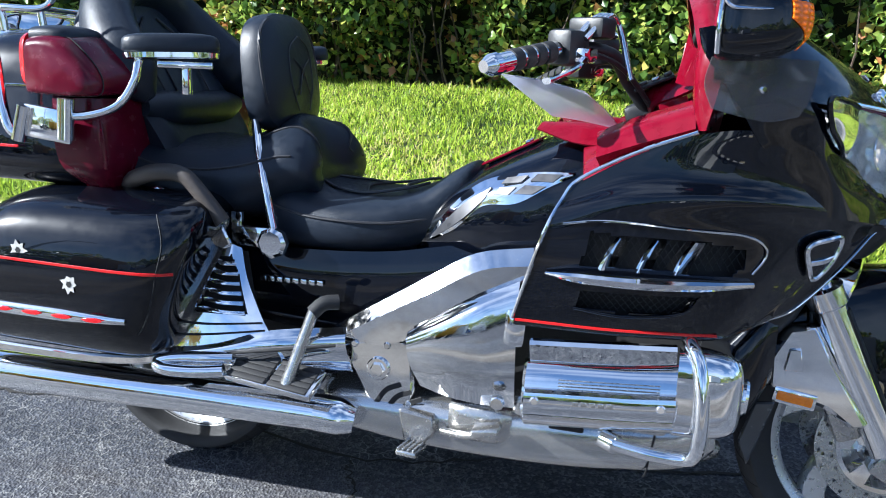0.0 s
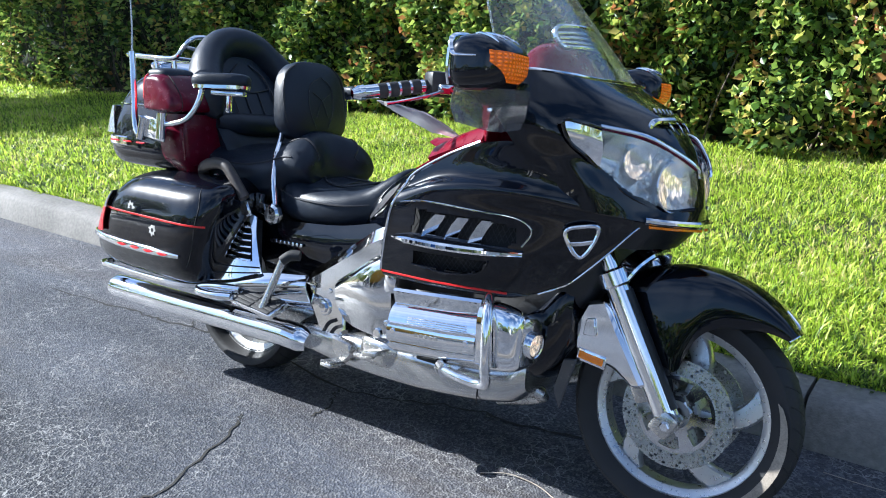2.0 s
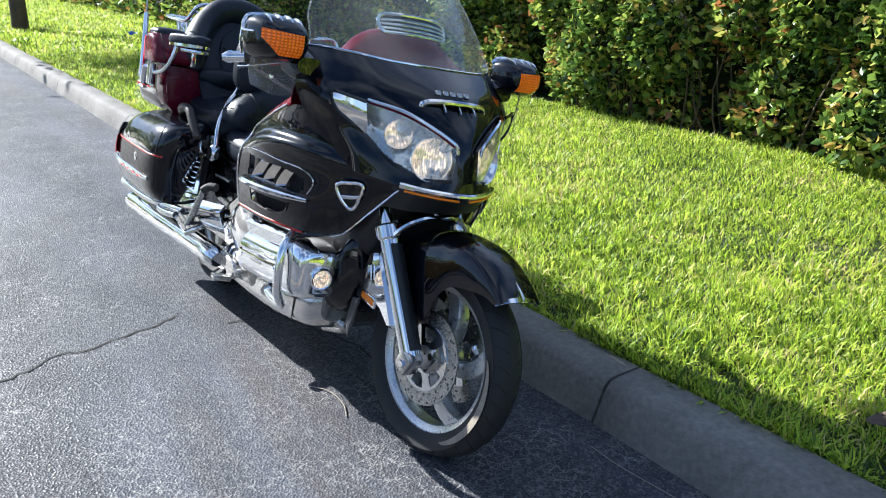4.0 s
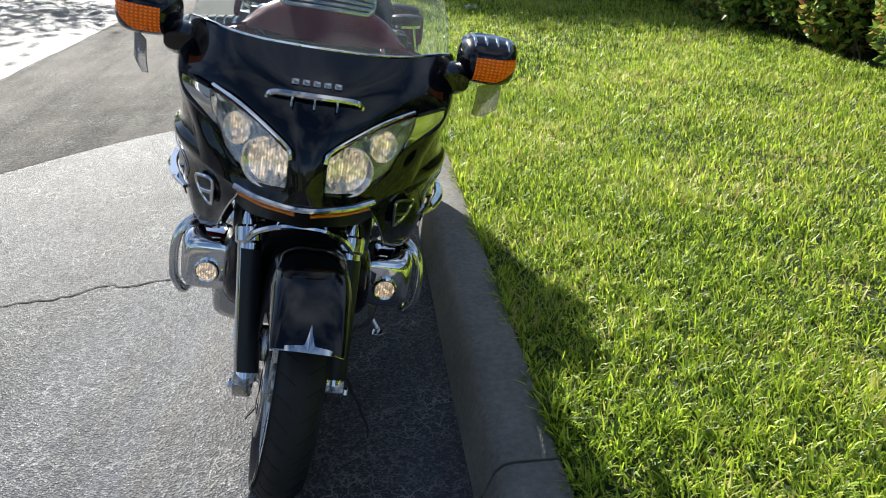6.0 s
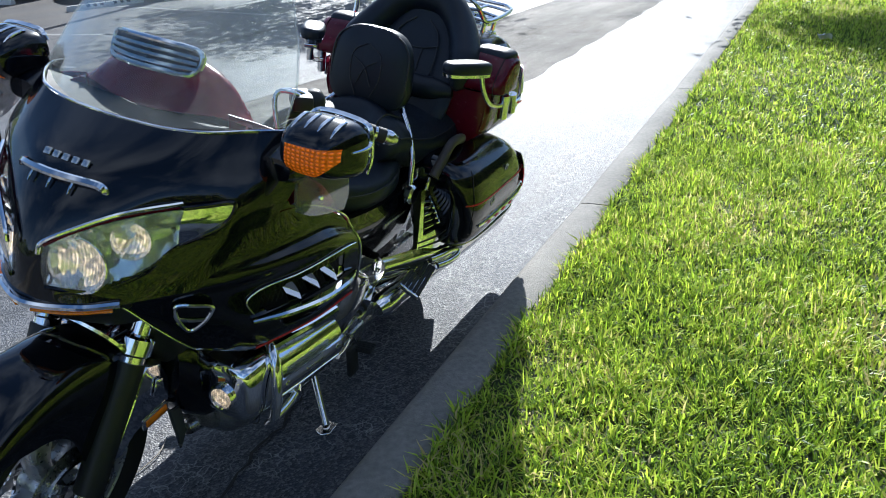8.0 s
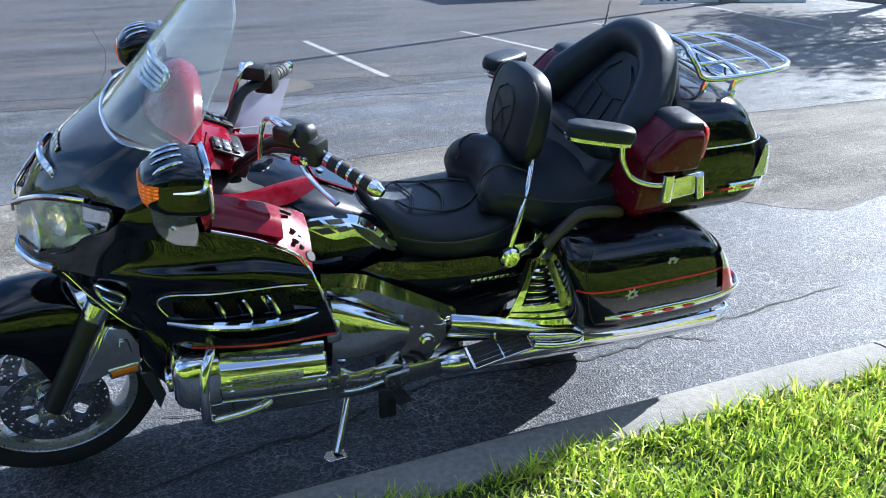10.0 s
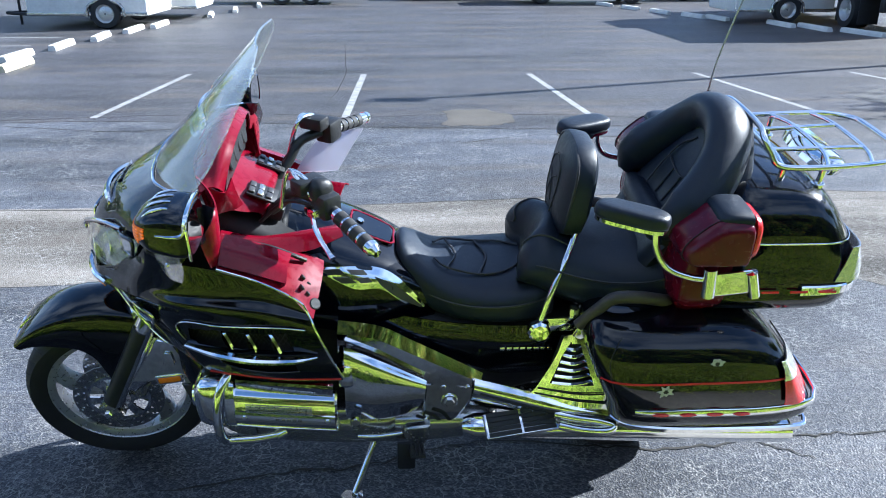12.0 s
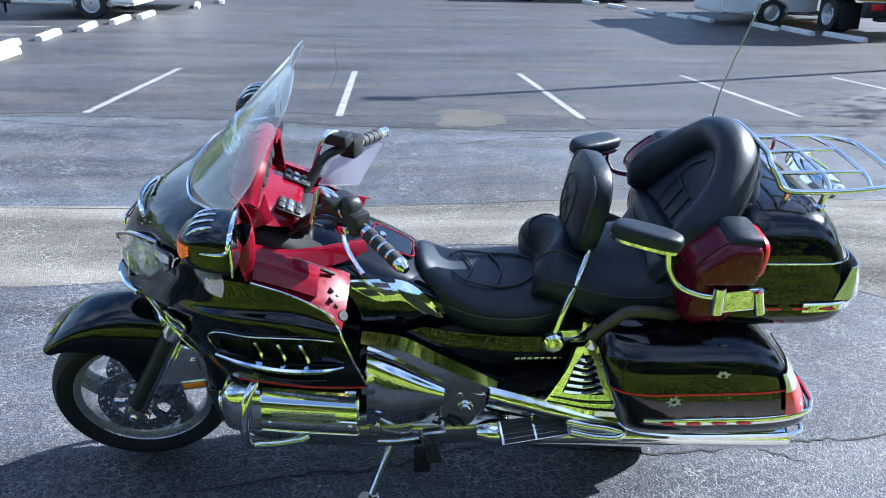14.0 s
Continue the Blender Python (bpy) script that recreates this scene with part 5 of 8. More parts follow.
# ---- red inner panels, dash and pockets
for s in (-1, 1):
    rows = [[(0.437, 0.376, 0.948), (0.34, 0.376, 0.897), (0.25, 0.380, 0.846), (0.190, 0.388, 0.786)], [(0.437, 0.335, 0.964), (0.34, 0.330, 0.921), (0.245, 0.325, 0.872), (0.178, 0.330, 0.822)], [(0.432, 0.275, 0.972), (0.33, 0.264, 0.934), (0.235, 0.250, 0.894), (0.170, 0.255, 0.848)], [(0.43, 0.236, 0.950), (0.33, 0.230, 0.918), (0.23, 0.215, 0.898), (0.17, 0.20, 0.860)]]
    if s < 0:
        rows = [r[:3] + [tuple(Vector(r[2]).lerp(Vector(r[3]), 0.18))] for r in rows]
    pocket = part("side_pocket", flip(thick(surf(rows, 5, 5), 0.004), s), RED, bike, "red fairing pocket panel")
    lid = [[(0.432, 0.369, 0.944), (0.33, 0.367, 0.908), (0.258, 0.366, 0.880)], [(0.428, 0.338, 0.980), (0.33, 0.334, 0.944), (0.255, 0.330, 0.910)], [(0.422, 0.285, 0.992), (0.325, 0.280, 0.956), (0.250, 0.276, 0.922)]]
    lid = [[(x, y + 0.002, z + 0.011) for x, y, z in r] for r in lid]
    part("pocket_lid", flip(thick(surf(lid, 5, 5), 0.026), s), RED, pocket, "red pocket lid")
    for k in range(6 if s > 0 else 0):
        f = k // 2
        x, y, z = 0.222 - 0.014 * f, 0.300 + 0.034 * (k % 2), 0.868 - 0.020 * f - 0.012 * (k % 2)
        part("pocket_button", flip(box((x, y, z), (0.013, 0.024, 0.010), 0.003, (22, -50, 0)), s), PLASTIC, pocket, "small push button")
    if s > 0:
        part("pocket_lock", flip(disc((0.187, 0.352, 0.812), (-0.5, 0.5, 0.6), 0.017, 0.008), s), PLASTIC, pocket)
    inner = [[(0.476, 0.376, 1.100), (0.430, 0.338, 1.106), (0.452, 0.275, 1.124), (0.500, 0.215, 1.146)], [(0.472, 0.386, 1.085), (0.424, 0.352, 1.082), (0.452, 0.275, 1.070), (0.492, 0.210, 1.060)], [(0.464, 0.386, 1.02), (0.425, 0.356, 1.015), (0.455, 0.272, 1.0), (0.488, 0.205, 0.985)], [(0.452, 0.378, 0.952), (0.438, 0.350, 0.950), (0.458, 0.270, 0.935), (0.478, 0.205, 0.925)]]
    part("inner_side", flip(thick(surf(inner, 5, 5), 0.004), s), RED, bike, "red inner fairing side")
    part("tank_flank", flip(thick(surf([[(0.452, 0.250, 0.940), (0.355, 0.248, 0.912), (0.216, 0.215, 0.902), (0.112, 0.172, 0.926)], [(0.455, 0.205, 0.966), (0.348, 0.200, 0.942), (0.214, 0.176, 0.942), (0.122, 0.150, 0.940)], [(0.452, 0.178, 0.945), (0.345, 0.172, 0.922), (0.214, 0.150, 0.938), (0.128, 0.128, 0.936)], [(0.44, 0.165, 0.90), (0.34, 0.150, 0.88), (0.22, 0.12, 0.915), (0.14, 0.09, 0.920)]], 5, 5), 0.004), s), RED, bike, "red panel beside the tank")
    if s > 0:
        part("pocket_cable", tube([(0.355, 0.262, 0.958), (0.30, 0.268, 0.945), (0.25, 0.262, 0.918), (0.215, 0.250, 0.892)], 0.0065, 5, 8), PLASTIC, bike, "black cable along the pocket lid")
hood = [full([(0.62, 0, 1.125), (0.60, 0.10, 1.13), (0.56, 0.19, 1.135), (0.52, 0.26, 1.12)]), full([(0.54, 0, 1.205), (0.53, 0.09, 1.20), (0.51, 0.17, 1.175), (0.49, 0.24, 1.125)]), full([(0.455, 0, 1.232), (0.455, 0.09, 1.225), (0.455, 0.17, 1.19), (0.46, 0.235, 1.12)]), full([(0.395, 0, 1.215), (0.40, 0.09, 1.208), (0.415, 0.165, 1.17), (0.44, 0.22, 1.10)])]
hood = [[(0.395 + (x - 0.395) * 0.66, y * 1.03, z) for x, y, z in r] for r in hood]
part("dash_hood", thick(surf(hood, 5, 5), 0.006), RED, bike, "red instrument hood")
# filler between cowl and hood; its black stands for the hood's shade there
part("dash_ledge", thick(surf([full([(x - 0.004, y, z - 0.006) for x, y, z in HALF[6][:5]]), full([(0.520, 0, 1.120), (0.515, 0.09, 1.118), (0.500, 0.17, 1.115), (0.480, 0.25, 1.108), (0.458, 0.31, 1.105)])], 5, 4), 0.004), MATTE, bike, "added black ledge inside the windshield, for the shade below the hood")
for s in (-1, 1):
    part("hood_side", flip(thick(surf([[(0.505, 0.262, 1.118), (0.462, 0.244, 1.125), (0.425, 0.226, 1.10), (0.408, 0.200, 1.13)], [(0.500, 0.250, 1.07), (0.458, 0.232, 1.075), (0.422, 0.212, 1.07), (0.402, 0.190, 1.085)], [(0.49, 0.238, 1.02), (0.448, 0.215, 1.03), (0.41, 0.190, 1.03), (0.392, 0.170, 1.035)]], 4, 4), 0.004), s), RED, bike, "red flank of the instrument hood")
part("instrument_face", thick(surf([full([(0.425, 0, 1.20), (0.43, 0.16, 1.16)]), full([(0.44, 0, 1.07), (0.445, 0.17, 1.06)])], 4, 3), 0.01), PLASTIC, bike, "dark instrument face")
for y in (-0.10, -0.035, 0.035, 0.10):
    part("gauge", disc((0.424, y, 1.135), (-1, 0, 0.15), 0.030, 0.012), PLASTIC, bike, "round gauge")
part("dash_panel", thick(surf([full([(0.44, 0, 1.085), (0.445, 0.13, 1.075), (0.46, 0.20, 1.045)]), full([(0.385, 0, 1.052), (0.385, 0.11, 1.042), (0.40, 0.17, 1.01)]), full([(0.335, 0, 1.030), (0.338, 0.09, 1.022), (0.355, 0.14, 0.99)]), full([(0.322, 0, 1.012), (0.325, 0.085, 1.004), (0.345, 0.13, 0.97)]), full([(0.335, 0, 0.975), (0.338, 0.08, 0.97), (0.355, 0.12, 0.945)])], 4, 4), 0.006), RED, bike, "red dash console")
# solid matte block where the well is open; its darkness stands for shade
part("console_well_shade", loft([section(x, -0.165, 0.165, z0, z1, 4, 20) for x, z0, z1 in ((0.25, 0.80, 0.915), (0.33, 0.80, 0.935), (0.47, 0.82, 1.02))], 1, 2), MATTE, bike, "dark block standing for the shaded well under the dash")
for s in (-1, 1):
    plate = part("switch_plate", box((0.345, s * 0.098, 1.0335), (0.088, 0.070, 0.008), 0.003, (s * -6, -24, 0)), PLASTIC, bike, "dark switch plate on the dash")
    for k in range(6):
        part("dash_button", box((0.372 - 0.024 * (k % 3), s * (0.080 + 0.034 * (k // 3)), 1.052 - 0.011 * (k % 3)), (0.018, 0.026, 0.008), 0.003, (s * -6, -24, 0)), SATIN if k in (1, 4) else INSET, plate, "small dash button")

# ---- tank, shield badges and side covers
tank_rows = []
for x, zt, hw, zl, hl in ((0.30, 0.935, 0.10, 0.62, 0.20), (0.20, 0.925, 0.115, 0.62, 0.215), (0.10, 0.888, 0.118, 0.60, 0.212), (0.0, 0.838, 0.108, 0.60, 0.19), (-0.08, 0.785, 0.095, 0.60, 0.165), (-0.16, 0.72, 0.085, 0.59, 0.14)):
    q = [(hl * 0.96, zl), (hl, zl + (zt - zl) * 0.30), (hl * 0.98, zl + (zt - zl) * 0.62), (hw + (hl - hw) * 0.55, zl + (zt - zl) * 0.86), (hw * 0.7, zt - 0.008), (0, zt)]
    tank_rows.append([(x, y, z) for y, z in q] + [(x, -y, z) for y, z in q[-2::-1]])
TANK_SKIN = np.array([p for p in surf(tank_rows, 8, 8)[0] if p[1] > 0])
part("fuel_tank", surf(tank_rows, 8, 8), BLACK, bike, "gloss black tank cover")
cap = [(-0.02, -0.055), (0.10, -0.062), (0.115, -0.03), (0.115, 0.03), (0.10, 0.062), (-0.02, 0.055), (-0.03, 0)]
capm = pose(0.0, 0, 0.833, 0, -27, 0)
lid = part("fuel_lid", prism(cap, 0.010, capm, 0.004), BLACK, bike, "black fuel lid in a red frame")
part("lid_frame", moved(sweep([(u, v, 0.008) for u, v in cap], flat(0.007, 0.006), (0, 0, 1), 3, True), capm), RED, lid, "red frame")
part("lid_lock", disc(tuple(capm @ Vector((0.085, 0, 0.014))), tuple(capm.to_3x3() @ Vector((0, 0, 1))), 0.012, 0.008), CHROME, lid)
for s in (-1, 1):
    def on_tank(pts, lift):
        """Points of the tank's skin, by their place along and up."""
        out = []
        for x, z in pts:
            d = (TANK_SKIN[:, 0] - x) ** 2 + (TANK_SKIN[:, 2] - z) ** 2 + 1e-7
            k = np.argsort(d)[:4]
            out.append((x, float((TANK_SKIN[k, 1] / d[k]).sum() / (1 / d[k]).sum()) + lift, z + 0.35 * lift))
        return out
    upper = [(0.206, 0.838), (0.13, 0.834), (0.028, 0.813), (-0.030, 0.782), (-0.085, 0.725), (-0.128, 0.660)]
    lower = [(0.196, 0.828), (0.150, 0.803), (0.082, 0.763), (0.004, 0.748), (-0.058, 0.690), (-0.118, 0.654)]
    between = [((a[0] + b[0]) / 2, (a[1] + b[1]) / 2) for a, b in zip(upper, lower)]
    badge = part("tank_badge", flip(thick(surf([on_tank(upper, 0.003), on_tank(between, 0.0055), on_tank(lower, 0.003)], 6, 4), 0.007), s), CHROME, bike, "angular chrome tank badge with dark insets")
    for quad in (((0.180, 0.832), (0.126, 0.829), (0.110, 0.813), (0.160, 0.815)), ((0.104, 0.824), (0.056, 0.814), (0.045, 0.800), (0.090, 0.808)), ((0.146, 0.805), (0.100, 0.803), (0.076, 0.782), (0.118, 0.786)), ((0.080, 0.797), (0.042, 0.792), (0.030, 0.776), (0.064, 0.779))):
        q = on_tank(quad, 0.0085)
        part("badge_inset", flip(thick(surf([[q[0], q[1]], [q[3], q[2]]], 4, 4), 0.004), s), INSET, badge, "dark inset")
    q = on_tank(((0.022, 0.790), (-0.034, 0.754), (-0.084, 0.704), (-0.120, 0.664)), 0.008), on_tank(((0.008, 0.764), (-0.032, 0.722), (-0.070, 0.690), (-0.113, 0.660)), 0.008)
    part("badge_inset", flip(thick(surf([q[0], q[1]], 4, 3), 0.004), s), INSET, badge, "long dark inset")
    # black side cover under the seat
    cov = [[(-0.62, 0.205, 0.615), (-0.42, 0.205, 0.612), (-0.22, 0.20, 0.625), (-0.06, 0.20, 0.655)], [(-0.62, 0.215, 0.56), (-0.42, 0.218, 0.55), (-0.22, 0.212, 0.565), (0.06, 0.215, 0.625)], [(-0.60, 0.205, 0.47), (-0.42, 0.205, 0.455), (-0.28, 0.205, 0.47), (0.04, 0.21, 0.595)], [(-0.58, 0.19, 0.42), (-0.42, 0.19, 0.41), (-0.31, 0.195, 0.43), (-0.05, 0.20, 0.52)]]
    cover = part("side_cover", flip(thick(surf(cov, 5, 5), 0.005), s), BLACK, bike, "gloss black side cover")
    for k in range(8):
        part("name_bar", flip(box((-0.522 + k * 0.0215, 0.2225, 0.532 + 0.0006 * k), (0.017, 0.005, 0.013), 0.002), s), CHROME, cover, "chrome name bar")
part("frame_core", loft([section(x, -hw, hw, z0, z1, 4, 20) for x, hw, z0, z1 in ((-0.62, 0.17, 0.36, 0.62), (-0.40, 0.18, 0.28, 0.62), (-0.10, 0.19, 0.24, 0.64), (0.15, 0.19, 0.24, 0.66), (0.40, 0.18, 0.26, 0.80), (0.58, 0.16, 0.30, 0.92), (0.66, 0.12, 0.42, 0.95))], 1, 3), MATTE, bike, "dark frame and engine block")

# ---- seats
def saddle(spec, power=2.7, n=28):
    return loft([section(x, -hw, hw, z0, z1, power, n) for x, hw, z0, z1 in spec], 1, 4)


rider = part("rider_seat", saddle([(-0.040, 0.080, 0.66, 0.818), (-0.060, 0.108, 0.645, 0.828), (-0.10, 0.135, 0.628, 0.806), (-0.155, 0.160, 0.610, 0.770), (-0.22, 0.190, 0.600, 0.750), (-0.31, 0.212, 0.596, 0.742), (-0.40, 0.215, 0.592, 0.748), (-0.48, 0.205, 0.592, 0.765), (-0.53, 0.18, 0.60, 0.765)], 3.0), VINYL, bike, "black vinyl rider seat")
for pts in ([(-0.16, 0.05, 0.772), (-0.20, 0.09, 0.762), (-0.30, 0.105, 0.744), (-0.38, 0.095, 0.748), (-0.44, 0.05, 0.758)], [(-0.20, 0.09, 0.762), (-0.23, 0.0, 0.756), (-0.20, -0.09, 0.762)], [(-0.30, 0.105, 0.744), (-0.33, 0.0, 0.748), (-0.30, -0.105, 0.744)]):
    for s in ((-1, 1) if pts[0][1] > 0 and len(pts) == 5 else (1,)):
        part("seat_seam", flip(tube(pts, 0.004, 6, 6), s), STITCH, rider, "stitched seam")
for s in (-1, 1):
    part("seat_piping", flip(tube([(-0.07, 0.105, 0.72), (-0.14, 0.150, 0.70), (-0.22, 0.190, 0.690), (-0.31, 0.213, 0.690), (-0.42, 0.214, 0.695), (-0.52, 0.19, 0.71)], 0.0035, 6, 6), s), STITCH, rider)

bolster = []
for x, hw, z0, z1 in ((-0.402, 0.08, 0.735, 0.790), (-0.412, 0.150, 0.715, 0.838), (-0.43, 0.180, 0.705, 0.880), (-0.46, 0.192, 0.69, 0.908), (-0.50, 0.204, 0.665, 0.916), (-0.58, 0.225, 0.645, 0.880), (-0.68, 0.250, 0.645, 0.846), (-0.80, 0.262, 0.655, 0.852), (-0.88, 0.262, 0.67, 0.880), (-0.95, 0.25, 0.69, 0.935), (-1.0, 0.20, 0.72, 0.935)):
    ring = section(x, -hw - 0.02 * min(1.0, max(0.0, (x + 0.66) / 0.14)), hw + 0.02 * min(1.0, max(0.0, (x + 0.66) / 0.14)), z0, z1, 2.6 - 0.8 * min(1.0, max(0.0, (x + 0.68) / 0.16)), 30)
    bolster.append([(px_ - 0.060 * max(0.0, 1 - (py_ / 0.115) ** 2) * min(1.0, max(0.0, (x + 0.60) / 0.17)), py_, pz_) for px_, py_, pz_ in ring])
pax = part("passenger_seat", loft(bolster, 1, 4), VINYL, bike, "black vinyl passenger seat with a raised front")
for s in (-1, 1):
    part("seat_seam", flip(tube([(-0.500, 0.012, 0.890), (-0.486, 0.030, 0.86), (-0.472, 0.046, 0.82), (-0.464, 0.044, 0.775)], 0.003, 6, 6), s), STITCH, pax)
    edge = [bolster[k][4 if s > 0 else 10] for k in (5, 4, 3, 2, 1)]
    part("seat_piping", tube(edge + [bolster[1][2 if s > 0 else 12]], 0.004, 4, 6), STITCH, pax)
    part("seat_piping", tube([bolster[k][1 if s > 0 else 13] for k in (3, 4, 5, 6, 7, 8)], 0.0035, 4, 6), STITCH, pax)

# rider's backrest
def pad(c, w, h, t, tilt, power=3.2, n=32, bulge=0.018):
    m = pose(*c) @ pose(0, 0, 0, 0, tilt, 0)
    rows = []
    for d, k in ((-t / 2, 0.80), (-t / 2 + 0.012, 0.94), (-t / 4, 0.99), (t / 4, 1.0), (t / 2 - 0.012, 0.95), (t / 2 - 0.003, 0.84), (t / 2 + bulge * 0.6, 0.55), (t / 2 + bulge, 0.2)):
        ring = []
        for (u, v, _) in oblong(-w * k, w * k, -h * k, h * k, 0, power, n):
            ring.append(tuple(m @ Vector((d, u * (1 - 0.10 * v / h), v))))
        rows.append(ring)
    return loft(rows, 1, 2), m


g, m = pad((-0.585, 0, 1.016), 0.160, 0.145, 0.085, -8)
backrest = part("rider_backrest", g, VINYL, bike, "black padded rider backrest")
for s in (-1, 1):
    part("seat_seam", moved(tube([(0.060, 0.005 * s, 0.085), (0.058, 0.055 * s, 0.05), (0.058, 0.060 * s, -0.03), (0.055, 0.03 * s, -0.10)], 0.0022, 5, 6), m), STITCH, backrest)
    part("seat_seam", moved(tube([(0.0625, 0.045 * s, 0.03), (0.0635, 0.0, 0.0), (0.061, -0.03 * s, -0.06)], 0.002, 5, 6), m), STITCH, backrest)
part("backrest_piping", moved(tube([(0.028, p[0] * 1.005, p[1] * 1.005) for p in oblong(-0.156, 0.156, -0.132, 0.132, 0, 3.2, 24)], 0.0045, 2, 6, True), m), STITCH, backrest)
for s in (-1, 1):
    part("backrest_rod", flip(tube([(-0.60, 0.115, 0.96), (-0.585, 0.135, 0.90), (-0.545, 0.195, 0.83), (-0.505, 0.238, 0.75), (-0.478, 0.252, 0.66)], 0.011, 6, 12), s), CHROME, backrest, "curved chrome backrest rod")
    part("backrest_knob", flip(disc((-0.475, 0.262, 0.632), (0.05, 1, 0), 0.037, 0.034, 0.008, 8), s), CHROME, backrest, "chrome backrest knob")
    part("backrest_bracket", flip(join(box((-0.535, 0.235, 0.635), (0.11, 0.012, 0.05), 0.004), box((-0.585, 0.225, 0.655), (0.03, 0.03, 0.075), 0.004)), s), CHROME, bike, "chrome backrest bracket")

# passenger backrest: a shell, a stitched middle cushion and a fat roll round it
shell_rows = []
for z, x0, x1, hw in ((0.86, -1.02, -0.86, 0.215), (0.92, -1.04, -0.88, 0.235), (1.02, -1.068, -0.945, 0.228), (1.10, -1.088, -0.985, 0.192), (1.17, -1.094, -1.02, 0.138), (1.235, -1.09, -1.04, 0.085)):
    shell_rows.append(oblong(x0, x1, -hw, hw, z, 3.4, 36))
pb = part("passenger_backrest", loft(shell_rows, 1, 3), VINYL, bike, "large wrapped black passenger backrest")


def back_x(y, z):
    """Front of the backrest's cushion."""
    return float(np.interp(z, [0.82, 0.88, 0.95, 1.05, 1.15, 1.25], [-0.785, -0.838, -0.882, -0.942, -0.992, -1.03])) + 0.012 + 0.085 * (abs(y) / 0.27) ** 2.2


rows = []
for z, w in ((0.80, 0.205), (0.86, 0.222), (0.93, 0.226), (1.0, 0.214), (1.06, 0.190), (1.11, 0.160), (1.16, 0.120), (1.195, 0.075)):
    ys = np.linspace(-w, w, 15)
    rows.append([(back_x(y, z) + 0.006 * math.cos(y * 17) - 0.05 * (abs(y) / w) ** 8, y, z) for y in ys] + [(-1.045 - 0.02 * (z - 0.8), y, z) for y in (w * 0.8, 0, -w * 0.8)])
part("back_cushion", loft(rows, 1, 4), VINYL, pb, "stitched middle cushion")
roll = [(-0.812, 0.238, 0.945), (-0.842, 0.246, 0.985), (-0.888, 0.240, 1.035), (-0.940, 0.205, 1.095), (-0.985, 0.155, 1.155), (-1.012, 0.085, 1.207), (-1.018, 0.0, 1.222)]
roll = roll + [(x, -y, z) for x, y, z in roll[-2::-1]]
part("back_roll", sweep(roll, circle(0.060, 20, 0.074), (0.8, 0, 0.5), 6, taper=[0.25, 0.85, 1.08, 1.0, 0.96, 0.98, 1.0, 0.98, 0.96, 1.0, 1.08, 0.85, 0.25]), VINYL, pb, "fat padded roll round the cushion")
part("lumbar_roll", sweep([(-0.842, -0.225, 0.925), (-0.838, -0.14, 0.918), (-0.835, 0.0, 0.915), (-0.838, 0.14, 0.918), (-0.842, 0.225, 0.925)], circle(0.046, 16, 0.040), (0.8, 0, 0.5), 5, taper=[0.5, 1.0, 1.0, 1.0, 0.5]), VINYL, pb, "low padded roll")
for pts in ([(-0.105, 0.96), (-0.105, 1.03), (-0.085, 1.10), (-0.03, 1.145)], [(0.105, 0.96), (0.105, 1.03), (0.085, 1.10), (0.03, 1.145)], [(-0.105, 1.06), (0.0, 1.04), (0.105, 1.06)], [(-0.035, 1.04), (-0.035, 0.96)], [(0.035, 1.04), (0.035, 0.96)]):
    part("seat_seam", tube([(back_x(y, z) + 0.0085, y, z) for y, z in pts], 0.003, 6, 6), STITCH, pb, "stitched seam")

# armrests
for s in (-1, 1):
    ring = [(u, v) for u, v, _ in oblong(-0.105, 0.105, -0.045, 0.045, 0, 3.0, 28)]
    am = pose(-0.685, 0.335, 1.052, 4, -2, -29)
    arm = part("armrest", flip(moved(loft([[(u * k, v * k, z) for u, v in ring] for z, k in ((0.0, 0.93), (0.006, 1.0), (0.022, 1.0), (0.034, 0.94), (0.040, 0.7), (0.041, 0.1))], 1, 2), am), s), VINYL, bike, "black padded armrest")
    part("armrest_trim", flip(moved(loft([[(u * k, v * k, z) for u, v in ring] for z, k in ((-0.014, 0.86), (-0.012, 0.97), (-0.001, 0.99), (0.001, 0.9))], 1, 1), am), s), CHROME, arm, "chrome armrest base")
    part("armrest_tube", flip(tube([(-0.745, 0.372, 1.035), (-0.752, 0.385, 0.985), (-0.785, 0.40, 0.935), (-0.845, 0.413, 0.912), (-0.905, 0.420, 0.905)], 0.010, 6, 12), s), CHROME, arm, "curved chrome armrest tube")
    if s < 0:
        part("hinge_plate", flip(join(box((-0.66, 0.32, 1.028), (0.12, 0.05, 0.016), 0.004, (0, 0, -29)), box((-0.655, 0.325, 0.995), (0.018, 0.02, 0.065), 0.004)), s), CHROME, arm, "chrome hinge plate")
    part("pivot_post", flip(tube([(-0.898, 0.425, 0.945), (-0.905, 0.425, 0.855)], 0.019, 1, 16), s), CHROME, arm, "chrome armrest post")
    part("mount_plate", flip(box((-0.965, 0.408, 0.885), (0.13, 0.012, 0.075), 0.005, (0, 6, 0)), s), CHROME, arm, "chrome mounting plate")
    part("mount_post", flip(tube([(-1.02, 0.415, 0.925), (-1.045, 0.412, 0.845)], 0.017, 1, 14), s), CHROME, arm)

